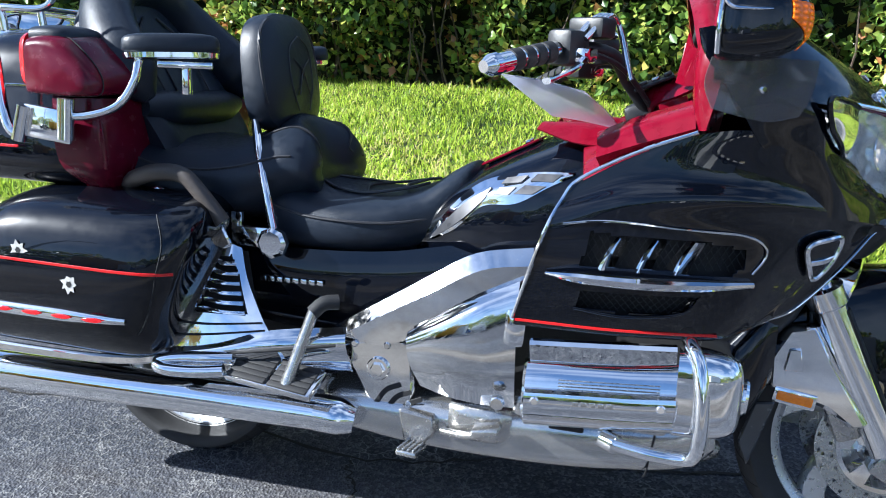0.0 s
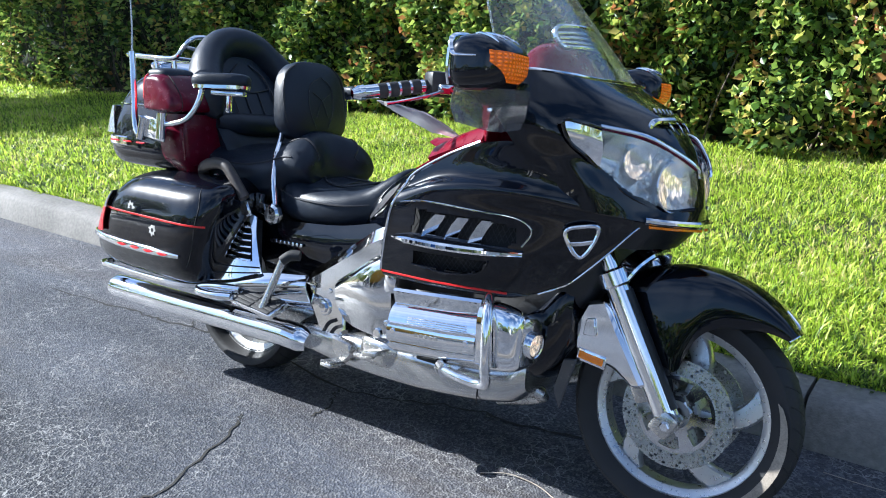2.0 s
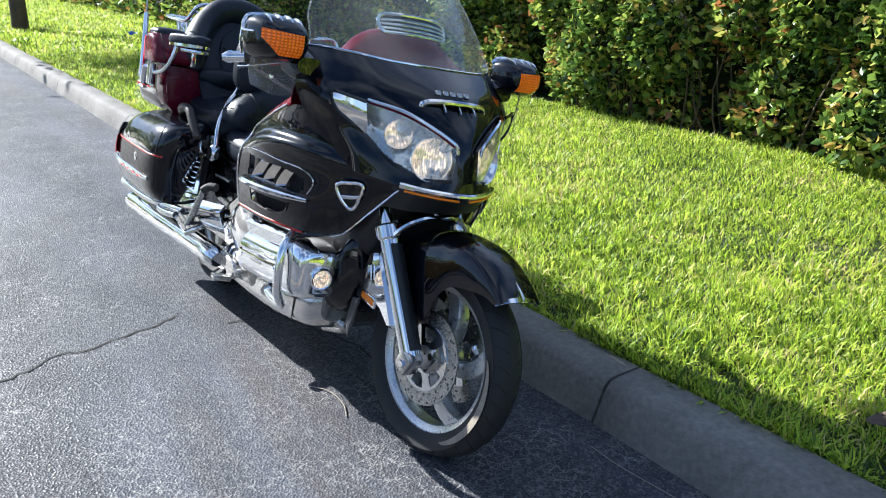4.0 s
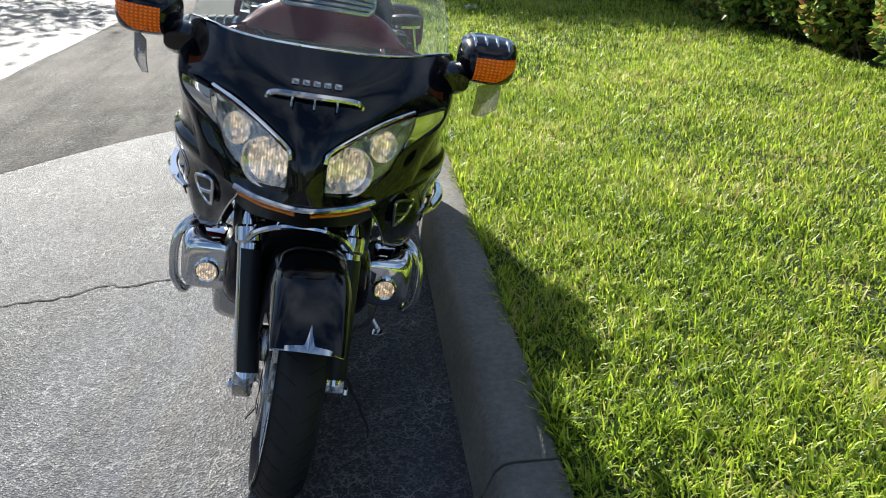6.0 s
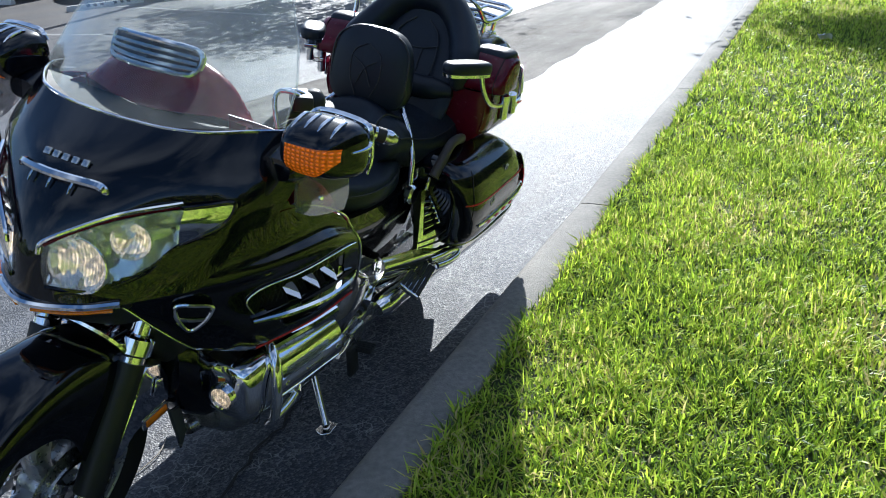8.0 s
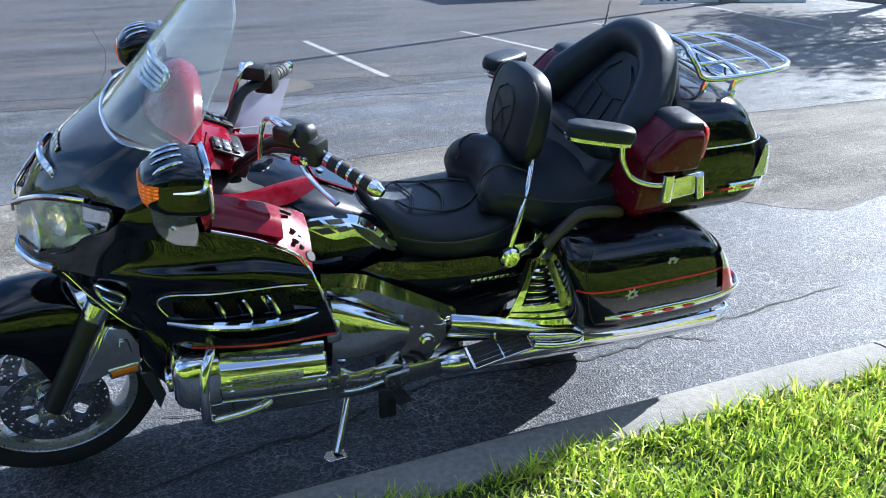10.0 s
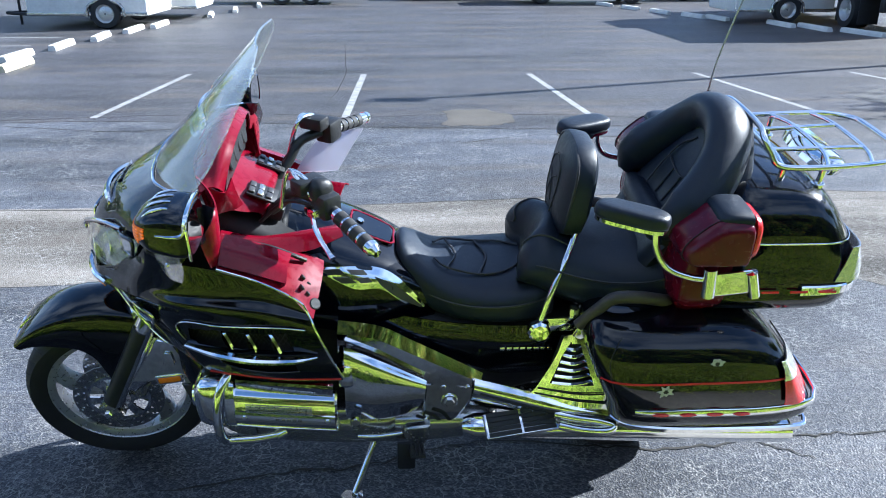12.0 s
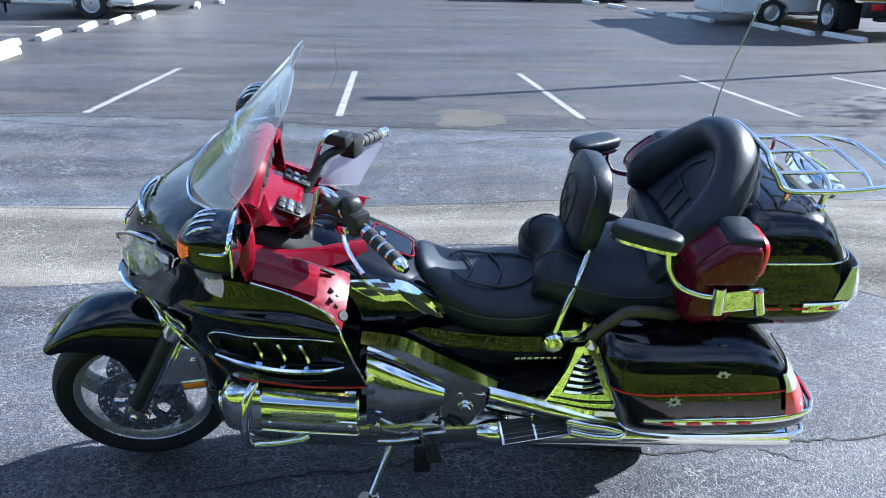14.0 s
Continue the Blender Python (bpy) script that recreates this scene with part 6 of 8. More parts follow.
# ---- trunk
levels = [(0.728, -1.33, -0.91, 0.285, 5), (0.742, -1.385, -0.90, 0.330, 5), (0.775, -1.405, -0.90, 0.352, 5), (0.83, -1.408, -0.905, 0.356, 5.5), (0.90, -1.392, -0.93, 0.346, 5.5), (0.962, -1.368, -0.96, 0.330, 5)]
trunk = part("trunk", loft([oblong(a, b, -h, h, z, p, 44) for z, a, b, h, p in levels], 1, 3), BLACK, bike, "gloss black top trunk")
levels = [(0.968, -1.368, -0.96, 0.330, 5), (1.00, -1.350, -0.965, 0.322, 4.6), (1.05, -1.315, -0.98, 0.300, 4.2), (1.085, -1.27, -1.0, 0.262, 3.8), (1.103, -1.20, -1.02, 0.20, 3.4), (1.108, -1.14, -1.04, 0.12, 3)]
part("trunk_lid", loft([oblong(a, b, -h, h, z, p, 44) for z, a, b, h, p in levels], 1, 3), BLACK, trunk, "gloss black trunk lid")
part("lid_line", sweep([p for p in oblong(-1.372, -0.965, -0.333, 0.333, 0.965, 5, 44)], flat(0.004, 0.006), (0, 0, 1), 1, True), CHROME, trunk, "bright line under the lid")


def belt(a, b, h, z, p, y0, x_from, out=0.004):
    """The part of a rounded belt behind x_from, from one side round the back to the other."""
    ring = oblong(a - out, b + out, -h - out, h + out, z, p, 88)
    pts = [q for q in ring if q[0] < x_from]
    k = max(range(len(ring)), key=lambda i: ring[i][0] if ring[i][1] < 0 else -9)
    ring = ring[k:] + ring[:k]
    left = [q for q in ring if q[0] < x_from]
    return sorted(left, key=lambda q: math.atan2(q[1] - y0, q[0] - x_from - 0.25) % (2 * math.pi))


part("trunk_belt", sweep(belt(-1.408, -0.83, 0.356, 0.824, 5.5, 0, -1.05), flat(0.014, 0.034), (0, 0, 1), 1), CHROME, trunk, "chrome strip round the trunk")
for s in (-1, 1):
    for x in (-1.115, -1.20, -1.285):
        part("strip_reflector", box((x, s * 0.3668, 0.824), (0.052, 0.005, 0.007), 0.002), REDLENS, trunk, "red reflector bar")
    tl = [[(x, y, z) for x, y in ((-1.300, 0.352), (-1.345, 0.350), (-1.382, 0.330), (-1.400, 0.285), (-1.404, 0.20))] for z in (0.850,)] + [[(-1.320, 0.342, 0.90), (-1.355, 0.340, 0.90), (-1.384, 0.315, 0.90), (-1.396, 0.27, 0.90), (-1.398, 0.20, 0.90)], [(-1.335, 0.333, 0.955), (-1.358, 0.325, 0.955), (-1.372, 0.30, 0.955), (-1.378, 0.26, 0.955), (-1.380, 0.20, 0.955)]]
    part("trunk_lamp", flip(thick(surf([[(x - 0.004, y + 0.004, z) for x, y, z in r] for r in tl], 4, 4), 0.004), s), WHITELENS, trunk, "clear ribbed lamp lens")
    prof = [(-0.818, 0.972), (-0.821, 0.997), (-0.838, 1.024), (-0.866, 1.052), (-0.900, 1.079), (-0.940, 1.088), (-0.985, 1.086), (-1.003, 1.074), (-1.006, 1.02), (-1.004, 0.962), (-0.985, 0.953), (-0.90, 0.951), (-0.845, 0.953), (-0.825, 0.958)]
    rings = []
    for y, k, dz in ((0.262, 0.94, 0.0), (0.270, 1.0, 0.0), (0.34, 1.0, 0.0), (0.395, 0.97, -0.003), (0.418, 0.92, -0.006), (0.430, 0.84, -0.009), (0.435, 0.70, -0.011)):
        rings.append([(-0.915 + (x + 0.915) * k - 0.05 * (1 - k), y, 1.016 + (z - 1.016) * k + dz) for x, z in prof])
    pod = part("speaker_pod", flip(loft(rings, 2, 2), s), WINE, bike, "dark red speaker pod")
    part("pod_seam", flip(sweep([(x - 0.003 if k > 10 else x, 0.396, z) for k, (x, z) in enumerate([(-0.915 + (a + 0.915) * 0.972, 1.013 + (b - 1.016) * 0.975) for a, b in prof])], flat(0.003, 0.003), (0, 1, 0), 2, True), s), MATTE, pod)
    part("pod_lamp", flip(loft([section(x, y0, y1, z0, z1, 3.8, 28) for x, y0, y1, z0, z1 in ((-1.004, 0.268, 0.426, 0.955, 1.090), (-1.018, 0.272, 0.422, 0.960, 1.086), (-1.026, 0.284, 0.410, 0.970, 1.074))], 1, 2), s), REDLENS, pod, "red lamp lens")
    part("pod_cap", flip(loft([section(x, y0, y1, z0, z1, 3.4, 20) for x, y0, y1, z0, z1 in ((-0.905, 0.268, 0.385, 1.05, 1.084), (-0.918, 0.262, 0.405, 1.05, 1.098), (-0.95, 0.260, 0.414, 1.05, 1.104), (-0.995, 0.260, 0.416, 1.05, 1.101))], 1, 2), s), VINYL, pod, "black cap")
    front = [[(-0.848, 0.20, 0.945), (-0.855, 0.335, 0.945), (-0.885, 0.368, 0.945), (-0.985, 0.366, 0.94)], [(-0.838, 0.20, 0.86), (-0.845, 0.335, 0.86), (-0.878, 0.372, 0.86), (-0.985, 0.370, 0.86)], [(-0.842, 0.20, 0.79), (-0.848, 0.320, 0.785), (-0.878, 0.360, 0.785), (-0.975, 0.360, 0.785)], [(-0.86, 0.20, 0.738), (-0.868, 0.280, 0.734), (-0.892, 0.312, 0.732), (-0.945, 0.312, 0.735)]]
    part("trunk_side", flip(thick(surf(front, 5, 5), 0.006), s), WINE, trunk, "dark red lower trunk corner")
    part("corner_recess", flip(sweep([(-0.868, 0.362, 0.90), (-0.860, 0.362, 0.84), (-0.866, 0.350, 0.785)], flat(0.022, 0.006), (0, 1, 0), 4), s), WINE, trunk)
part("trunk_base", loft([oblong(a, b, -h, h, z, 4, 28) for z, a, b, h in ((0.60, -1.05, -0.75, 0.15), (0.68, -1.15, -0.78, 0.20), (0.74, -1.25, -0.84, 0.25))], 1, 2), MATTE, bike, "dark trunk support")

# luggage rack
rack = part("luggage_rack", tube([(-1.085, 0.165, 1.222), (-1.105, 0.19, 1.185), (-1.135, 0.205, 1.150), (-1.25, 0.215, 1.150), (-1.42, 0.205, 1.158), (-1.505, 0.165, 1.160), (-1.53, 0.10, 1.160), (-1.53, -0.10, 1.160), (-1.505, -0.165, 1.160), (-1.42, -0.205, 1.158), (-1.25, -0.215, 1.150), (-1.135, -0.205, 1.150), (-1.105, -0.19, 1.185), (-1.085, -0.165, 1.222), (-1.09, -0.10, 1.238), (-1.09, 0.10, 1.238)], 0.009, 5, 10, True), CHROME, bike, "chrome tube luggage rack")
for pts in ([(-1.14, 0.205, 1.15), (-1.16, 0.08, 1.15), (-1.16, -0.08, 1.15), (-1.14, -0.205, 1.15)], [(-1.27, 0.214, 1.15), (-1.30, 0.10, 1.155), (-1.30, -0.10, 1.155), (-1.27, -0.214, 1.15)], [(-1.40, 0.206, 1.158), (-1.43, 0.10, 1.16), (-1.43, -0.10, 1.16), (-1.40, -0.206, 1.158)], [(-1.16, 0.08, 1.15), (-1.30, 0.085, 1.155), (-1.43, 0.09, 1.16)], [(-1.16, -0.08, 1.15), (-1.30, -0.085, 1.155), (-1.43, -0.09, 1.16)], [(-1.10, 0.185, 1.195), (-1.11, 0.06, 1.185), (-1.11, -0.06, 1.185), (-1.10, -0.185, 1.195)]):
    part("rack_bar", tube(pts, 0.007, 4, 10), CHROME, rack)
for s in (-1, 1):
    for x in (-1.15, -1.27):
        part("rack_foot", flip(join(tube([(x, 0.195, 1.145), (x + 0.005, 0.19, 1.09)], 0.010, 1, 12), disc((x + 0.006, 0.19, 1.086), (0, 0, 1), 0.020, 0.016)), s), CHROME, rack, "chrome rack foot")
part("rack_lamp", loft([oblong(a, b, -h, h, z, 3, 24) for z, a, b, h in ((1.10, -1.36, -1.28, 0.16), (1.125, -1.375, -1.29, 0.17), (1.14, -1.36, -1.30, 0.15))], 1, 2), CHROME, rack, "chrome rear lamp bar")
antenna = part("antenna", tube([(-1.04, -0.415, 0.852), (-1.068, -0.415, 0.875), (-1.085, -0.412, 0.93), (-1.095, -0.408, 1.00), (-1.112, -0.402, 1.09), (-1.122, -0.40, 1.155)], 0.012, 5, 12), CHROME, bike, "chrome antenna base tube")
part("whip", tube([(-1.120, -0.40, 1.14), (-1.135, -0.395, 1.30), (-1.20, -0.38, 1.60), (-1.26, -0.36, 1.88)], 0.0028, 5, 8, taper=[1.6, 1.0, 0.7]), STEEL, antenna, "thin steel antenna whip")

# ---- saddlebags
BAG = [(0.345, -1.20, -0.735, 0.20, 0.385, 4.5), (0.362, -1.28, -0.71, 0.17, 0.420, 4.5), (0.40, -1.325, -0.688, 0.15, 0.446, 4.8), (0.455, -1.318, -0.675, 0.14, 0.462, 5), (0.52, -1.278, -0.646, 0.14, 0.472, 5), (0.58, -1.238, -0.622, 0.14, 0.474, 5), (0.64, -1.196, -0.602, 0.14, 0.462, 4.6), (0.69, -1.145, -0.602, 0.15, 0.430, 4.2), (0.722, -1.085, -0.620, 0.17, 0.375, 3.8), (0.738, -1.01, -0.65, 0.20, 0.30, 3.4)]


def bag_y(x, z):
    y1 = float(np.interp(z, [q[0] for q in BAG], [q[4] for q in BAG]))
    y0 = float(np.interp(z, [q[0] for q in BAG], [q[3] for q in BAG]))
    a = float(np.interp(z, [q[0] for q in BAG], [q[1] for q in BAG]))
    b = float(np.interp(z, [q[0] for q in BAG], [q[2] for q in BAG]))
    p = float(np.interp(z, [q[0] for q in BAG], [q[5] for q in BAG]))
    u = min(abs((x - (a + b) / 2) / ((b - a) / 2)), 0.999)
    return (y0 + y1) / 2 + (y1 - y0) / 2 * (1 - u ** p) ** (1 / p)


def star(n, r0, r1, seed):
    rnd = random.Random(seed)
    return [((r1 if i % 2 else r0) * (0.8 + 0.4 * rnd.random()) * math.cos(math.pi * i / n), (r1 if i % 2 else r0) * (0.8 + 0.4 * rnd.random()) * math.sin(math.pi * i / n)) for i in range(2 * n)]


STICKERS = {-1: [(-0.880, 0.534), (-1.016, 0.600)], 1: [(-0.964, 0.641), (-0.824, 0.549)]}
for s in (-1, 1):
    bag = part("saddlebag", flip(loft([oblong(a, b, y0, y1, z, p, 48) for z, a, b, y0, y1, p in BAG], 1, 3), s), BLACK, bike, "gloss black saddlebag with red pinstripe")
    line = [(x, bag_y(x, 0.577 + 0.006 * (x + 0.9)) + 0.0012, 0.577 - 0.01 * (x + 0.9)) for x in np.linspace(-1.205, -0.637, 22)]
    part("pinstripe", flip(sweep(line, flat(0.003, 0.007), (0, 0, 1), 1), s), REDLINE, bag, "red pinstripe")
    seam = [(x, bag_y(x, z) + 0.0008, z) for x, z in ((-0.73, 0.725), (-0.678, 0.69), (-0.655, 0.64), (-0.665, 0.58), (-0.690, 0.50), (-0.725, 0.43), (-0.78, 0.385))]
    part("lid_seam", flip(sweep(seam, flat(0.003, 0.003), (0, 1, 0), 5), s), MATTE, bag)
    chrome_pts = [(x, bag_y(x, 0.458) + 0.003, 0.456 + 0.012 * max(0, (-x - 1.1) / 0.2)) for x in np.linspace(-0.75, -1.26, 14)] + [(-1.300, 0.435, 0.468), (-1.326, 0.39, 0.468), (-1.333, 0.32, 0.468), (-1.332, 0.22, 0.468)]
    part("bag_bumper", flip(sweep(chrome_pts, circle(0.008, 14, 0.0145), (0, 0, 1), 1, taper=[0.45, 1, 1, 1, 1]), s), CHROME, bag, "chrome bumper strip")
    for k in range(4):
        x = -0.825 - 0.082 * k
        part("strip_reflector", flip(sweep([(x + 0.026, bag_y(x + 0.024, 0.458) + 0.0135, 0.456), (x - 0.026, bag_y(x - 0.024, 0.458) + 0.0135, 0.456)], flat(0.004, 0.011), (0, 0, 1), 4, taper=[0.2, 0.9, 1, 0.9, 0.2]), s), REDLENS, bag, "red reflector bar")
    tail = [[(-1.190, 0.470, 0.488), (-1.235, 0.462, 0.486), (-1.270, 0.43, 0.486), (-1.298, 0.36, 0.486), (-1.300, 0.24, 0.486)], [(-1.180, 0.474, 0.535), (-1.215, 0.464, 0.535), (-1.245, 0.43, 0.535), (-1.270, 0.36, 0.535), (-1.272, 0.24, 0.535)], [(-1.168, 0.472, 0.580), (-1.195, 0.462, 0.582), (-1.220, 0.43, 0.582), (-1.240, 0.36, 0.582), (-1.242, 0.24, 0.582)]]
    part("tail_lamp", flip(thick(surf([[(x - 0.006, y + 0.006, z) for x, y, z in r] for r in tail], 4, 4), 0.004), s), REDLENS, bag, "red tail lamp lens")
    white = [tail[2], [(-1.163, 0.466, 0.610), (-1.182, 0.456, 0.612), (-1.202, 0.42, 0.612), (-1.222, 0.36, 0.612), (-1.224, 0.24, 0.612)], [(-1.150, 0.456, 0.642), (-1.166, 0.446, 0.642), (-1.182, 0.41, 0.642), (-1.198, 0.35, 0.642), (-1.200, 0.24, 0.642)]]
    part("turn_lens", flip(thick(surf([[(x - 0.006, y + 0.006, z) for x, y, z in r] for r in white], 4, 4), 0.004), s), WHITELENS, bag, "clear lens above the tail lamp")
    for k, (x, z) in enumerate(STICKERS[s]):
        y = bag_y(x, z) + 0.0015
        m = Matrix(((1, 0, 0, x), (0, 0, s, s * y), (0, 1, 0, z), (0, 0, 0, 1)))
        st = part("sticker", prism(star(7, 0.024, 0.015, k + s), 0.001, m, 0), DECAL, bag, "grey-white bullet-hole sticker", 0)
        part("sticker_hole", prism(star(6, 0.008, 0.006, k + 5), 0.0006, m @ pose(0, 0, 0.0012), 0), MATTE, st, "", 0)
    part("bag_rail", flip(sweep([(-1.33, 0.30, 0.335), (-1.335, 0.375, 0.335), (-1.29, 0.405, 0.335), (-1.10, 0.41, 0.335), (-0.90, 0.408, 0.338), (-0.76, 0.39, 0.345), (-0.70, 0.34, 0.352)], flat(0.016, 0.022), (0, 0, 1), 6), s), CHROME, bike, "chrome rail under the saddlebag")
    part("grab_rail", flip(sweep([(-0.860, 0.270, 0.735), (-0.815, 0.300, 0.762), (-0.745, 0.316, 0.782), (-0.680, 0.316, 0.780), (-0.635, 0.312, 0.740), (-0.585, 0.300, 0.676)], circle(0.019, 14, 0.021), (0, 0.6, 0.8), 6), s), RAIL, bike, "grey-brown passenger grab rail")
    part("rail_plate", flip(prism([(-0.80, 0.735), (-0.77, 0.745), (-0.60, 0.665), (-0.575, 0.62), (-0.60, 0.605), (-0.66, 0.635)], 0.012, Matrix(((1, 0, 0, 0), (0, 0, 1, 0.272), (0, 1, 0, 0), (0, 0, 0, 1))), 0.004), s), CHROME, bike, "chrome plate under the grab rail")

# ---- exhaust, engine and chrome covers
for s in (-1, 1):
    lift = 0.030 if s > 0 else 0.0
    muffler = part("muffler", flip(moved(join(tube([(-1.310, 0.332, 0.232), (-1.28, 0.331, 0.232), (-0.95, 0.318, 0.234), (-0.60, 0.302, 0.238), (-0.34, 0.288, 0.242)], 0.046, 4, 24, taper=[1.0, 1.04, 1.04, 1.0, 0.95]), tube([(-0.345, 0.289, 0.242), (-0.29, 0.283, 0.238), (-0.255, 0.276, 0.232)], 0.045, 4, 24, taper=[1, 0.98, 0.72])), Matrix.Translation((0, 0, lift))), s), CHROME, bike, "long chrome muffler")
    part("muffler_outlet", flip(disc((-1.312, 0.332, 0.232 + lift), (-1, 0.03, 0), 0.036, 0.004), s), MATTE, muffler, "dark outlet")
    part("muffler_bolt", flip(disc((-0.31, 0.318, 0.262 + lift), (0, 0.8, 0.6), 0.010, 0.008, seg=8), s), CHROME, muffler)
    # louvred cover
    lv = [[(-0.615, 0.273, 0.616), (-0.584, 0.275, 0.621), (-0.553, 0.270, 0.613)], [(-0.645, 0.307, 0.54), (-0.588, 0.306, 0.542), (-0.528, 0.290, 0.545)], [(-0.675, 0.336, 0.455), (-0.59, 0.334, 0.458), (-0.480, 0.312, 0.465)], [(-0.708, 0.354, 0.372), (-0.60, 0.350, 0.392), (-0.455, 0.322, 0.435)]]
    hole = [(-0.603, 0.592), (-0.572, 0.596), (-0.545, 0.545), (-0.512, 0.470), (-0.652, 0.460)]
    louvre = part("louvred_cover", flip(thick(cut(surf(lv, 18, 14), lambda x, y, z: within(hole, x, z)), 0.004), s), CHROME, bike, "chrome louvred side cover")
    part("louvre_back", flip(([(-0.62, 0.245, 0.60), (-0.55, 0.245, 0.60), (-0.50, 0.285, 0.44), (-0.67, 0.290, 0.44)], [(0, 1, 2, 3)]), s), MATTE, louvre, "", 0)
    for k in range(6):
        z = 0.577 - 0.0215 * k
        f = (0.59 - z) / 0.135
        x0, x1 = -0.604 - 0.050 * f, -0.566 + 0.052 * f
        y = 0.280 + 0.045 * f
        part("louvre_slat", flip(sweep([(x0, y + 0.002, z + 0.003), ((x0 + x1) / 2, y + 0.012, z), (x1, y - 0.002, z - 0.001)], flat(0.012, 0.006), (0, 0.5, 1), 4), s), CHROME, louvre, "chrome louvre")
    for za, zb, da in ((0.436, 0.452, 0.0), (0.404, 0.436, 0.010)):
        part("cover_groove", flip(sweep([(-0.682 - da, 0.347 + 0.5 * da, za), (-0.60, 0.345 + 0.4 * da, (za + zb) / 2 - 0.004), (-0.476 + da, 0.319 + 0.3 * da, zb)], flat(0.005, 0.004), (0, 0.5, 0.9), 5), s), MATTE, louvre)
    ledge = [[(-0.708, 0.350, 0.374), (-0.60, 0.346, 0.394), (-0.45, 0.318, 0.438), (-0.285, 0.262, 0.452)], [(-0.70, 0.364, 0.356), (-0.59, 0.360, 0.378), (-0.45, 0.340, 0.408), (-0.28, 0.282, 0.425)], [(-0.67, 0.352, 0.338), (-0.58, 0.350, 0.352), (-0.45, 0.328, 0.370), (-0.275, 0.276, 0.385)], [(-0.64, 0.29, 0.318), (-0.56, 0.29, 0.32), (-0.44, 0.285, 0.325), (-0.27, 0.25, 0.335)]]
    part("foot_cover", flip(thick(surf(ledge, 6, 6), 0.005), s), CHROME, bike, "stepped chrome footboard bracket")
    part("cover_step", flip(sweep([(-0.62, 0.364, 0.368), (-0.45, 0.341, 0.396), (-0.30, 0.290, 0.414)], flat(0.008, 0.006), (0, 0.6, 0.8), 5), s), MATTE, bike)
    board = part("footboard", flip(box((-0.425, 0.352, 0.343), (0.235, 0.085, 0.020), 0.006, (-26, 1, 7)), s), POLISH, bike, "passenger footboard")
    for k in range(5):
        for q in (-1, 1):
            v = -0.032 + 0.016 * k
            c = Vector((-0.425, 0.352, 0.343)) + pose(0, 0, 0, -26, 1, 7).to_3x3() @ Vector((q * 0.056, v, 0.011))
            part("tread_pad", flip(box(tuple(c), (0.104, 0.0145, 0.007), 0.002, (-26, 1, 7)), s), RUBBER, board, "rubber tread")
    part("stand_loop", flip(tube([(-0.535, 0.350, 0.368), (-0.60, 0.372, 0.366), (-0.675, 0.384, 0.358), (-0.712, 0.392, 0.346), (-0.690, 0.405, 0.337), (-0.62, 0.398, 0.338), (-0.545, 0.378, 0.345)], 0.015, 6, 14), s), CHROME, bike, "folded chrome loop handle")
    # frame and engine covers
    fr = [[(-0.312, 0.236, 0.452), (-0.20, 0.240, 0.524), (-0.09, 0.246, 0.594), (0.01, 0.250, 0.655), (0.135, 0.25, 0.680)], [(-0.304, 0.256, 0.428), (-0.19, 0.262, 0.496), (-0.08, 0.268, 0.562), (0.03, 0.272, 0.624), (0.14, 0.272, 0.645)], [(-0.298, 0.258, 0.395), (-0.17, 0.262, 0.428), (-0.06, 0.268, 0.482), (0.06, 0.272, 0.555), (0.14, 0.27, 0.57)]]
    part("frame_beam", flip(thick(surf(fr, 5, 1), 0.012), s), POLISH, bike, "polished frame beam", 12)
    plate = part("pivot_plate", flip(prism([(-0.305, 0.41), (-0.175, 0.445), (-0.125, 0.43), (-0.118, 0.30), (-0.085, 0.225), (-0.16, 0.235), (-0.235, 0.285)], 0.022, Matrix(((1, 0, 0, 0), (0, 0, 1, 0.238), (0, 1, 0, 0), (0, 0, 0, 1))), 0.008), s), POLISH, bike, "cast aluminium pivot plate")
    part("pivot_boss", flip(join(disc((-0.205, 0.262, 0.362), (0, 1, 0), 0.028, 0.010, seg=24), disc((-0.205, 0.268, 0.362), (0, 1, 0), 0.018, 0.012, seg=6)), s), POLISH, plate, "pivot boss")
    for x, z in ((-0.265, 0.415), (-0.185, 0.420), (-0.13, 0.285)):
        part("plate_bolt", flip(disc((x, 0.262, z), (0, 1, 0), 0.009, 0.006, seg=12), s), POLISH, plate)
    for k in range(3):
        part("plate_slot", flip(sweep([(-0.210 + 0.026 * k, 0.2605, 0.275 - 0.014 * k), (-0.185 + 0.026 * k, 0.2615, 0.312 - 0.014 * k), (-0.150 + 0.026 * k, 0.2605, 0.330 - 0.014 * k)], flat(0.012, 0.003), (0, 1, 0), 4), s), MATTE, plate)
    part("engine_cover", flip(thick(surf([[(-0.130, 0.285, 0.468), (-0.05, 0.292, 0.520), (0.03, 0.298, 0.570), (0.118, 0.296, 0.615)], [(-0.128, 0.300, 0.448), (-0.05, 0.316, 0.492), (0.03, 0.324, 0.535), (0.12, 0.320, 0.568)], [(-0.118, 0.302, 0.400), (-0.04, 0.320, 0.410), (0.04, 0.328, 0.420), (0.122, 0.320, 0.430)], [(-0.095, 0.285, 0.345), (-0.03, 0.298, 0.335), (0.045, 0.302, 0.330), (0.122, 0.295, 0.330)]], 6, 6), 0.012), s), POLISH, bike, "polished engine side cover")
    part("oil_plug", flip(disc((0.092, 0.338, 0.355), (0, 1, 0), 0.016, 0.016, seg=8), s), POLISH, bike)
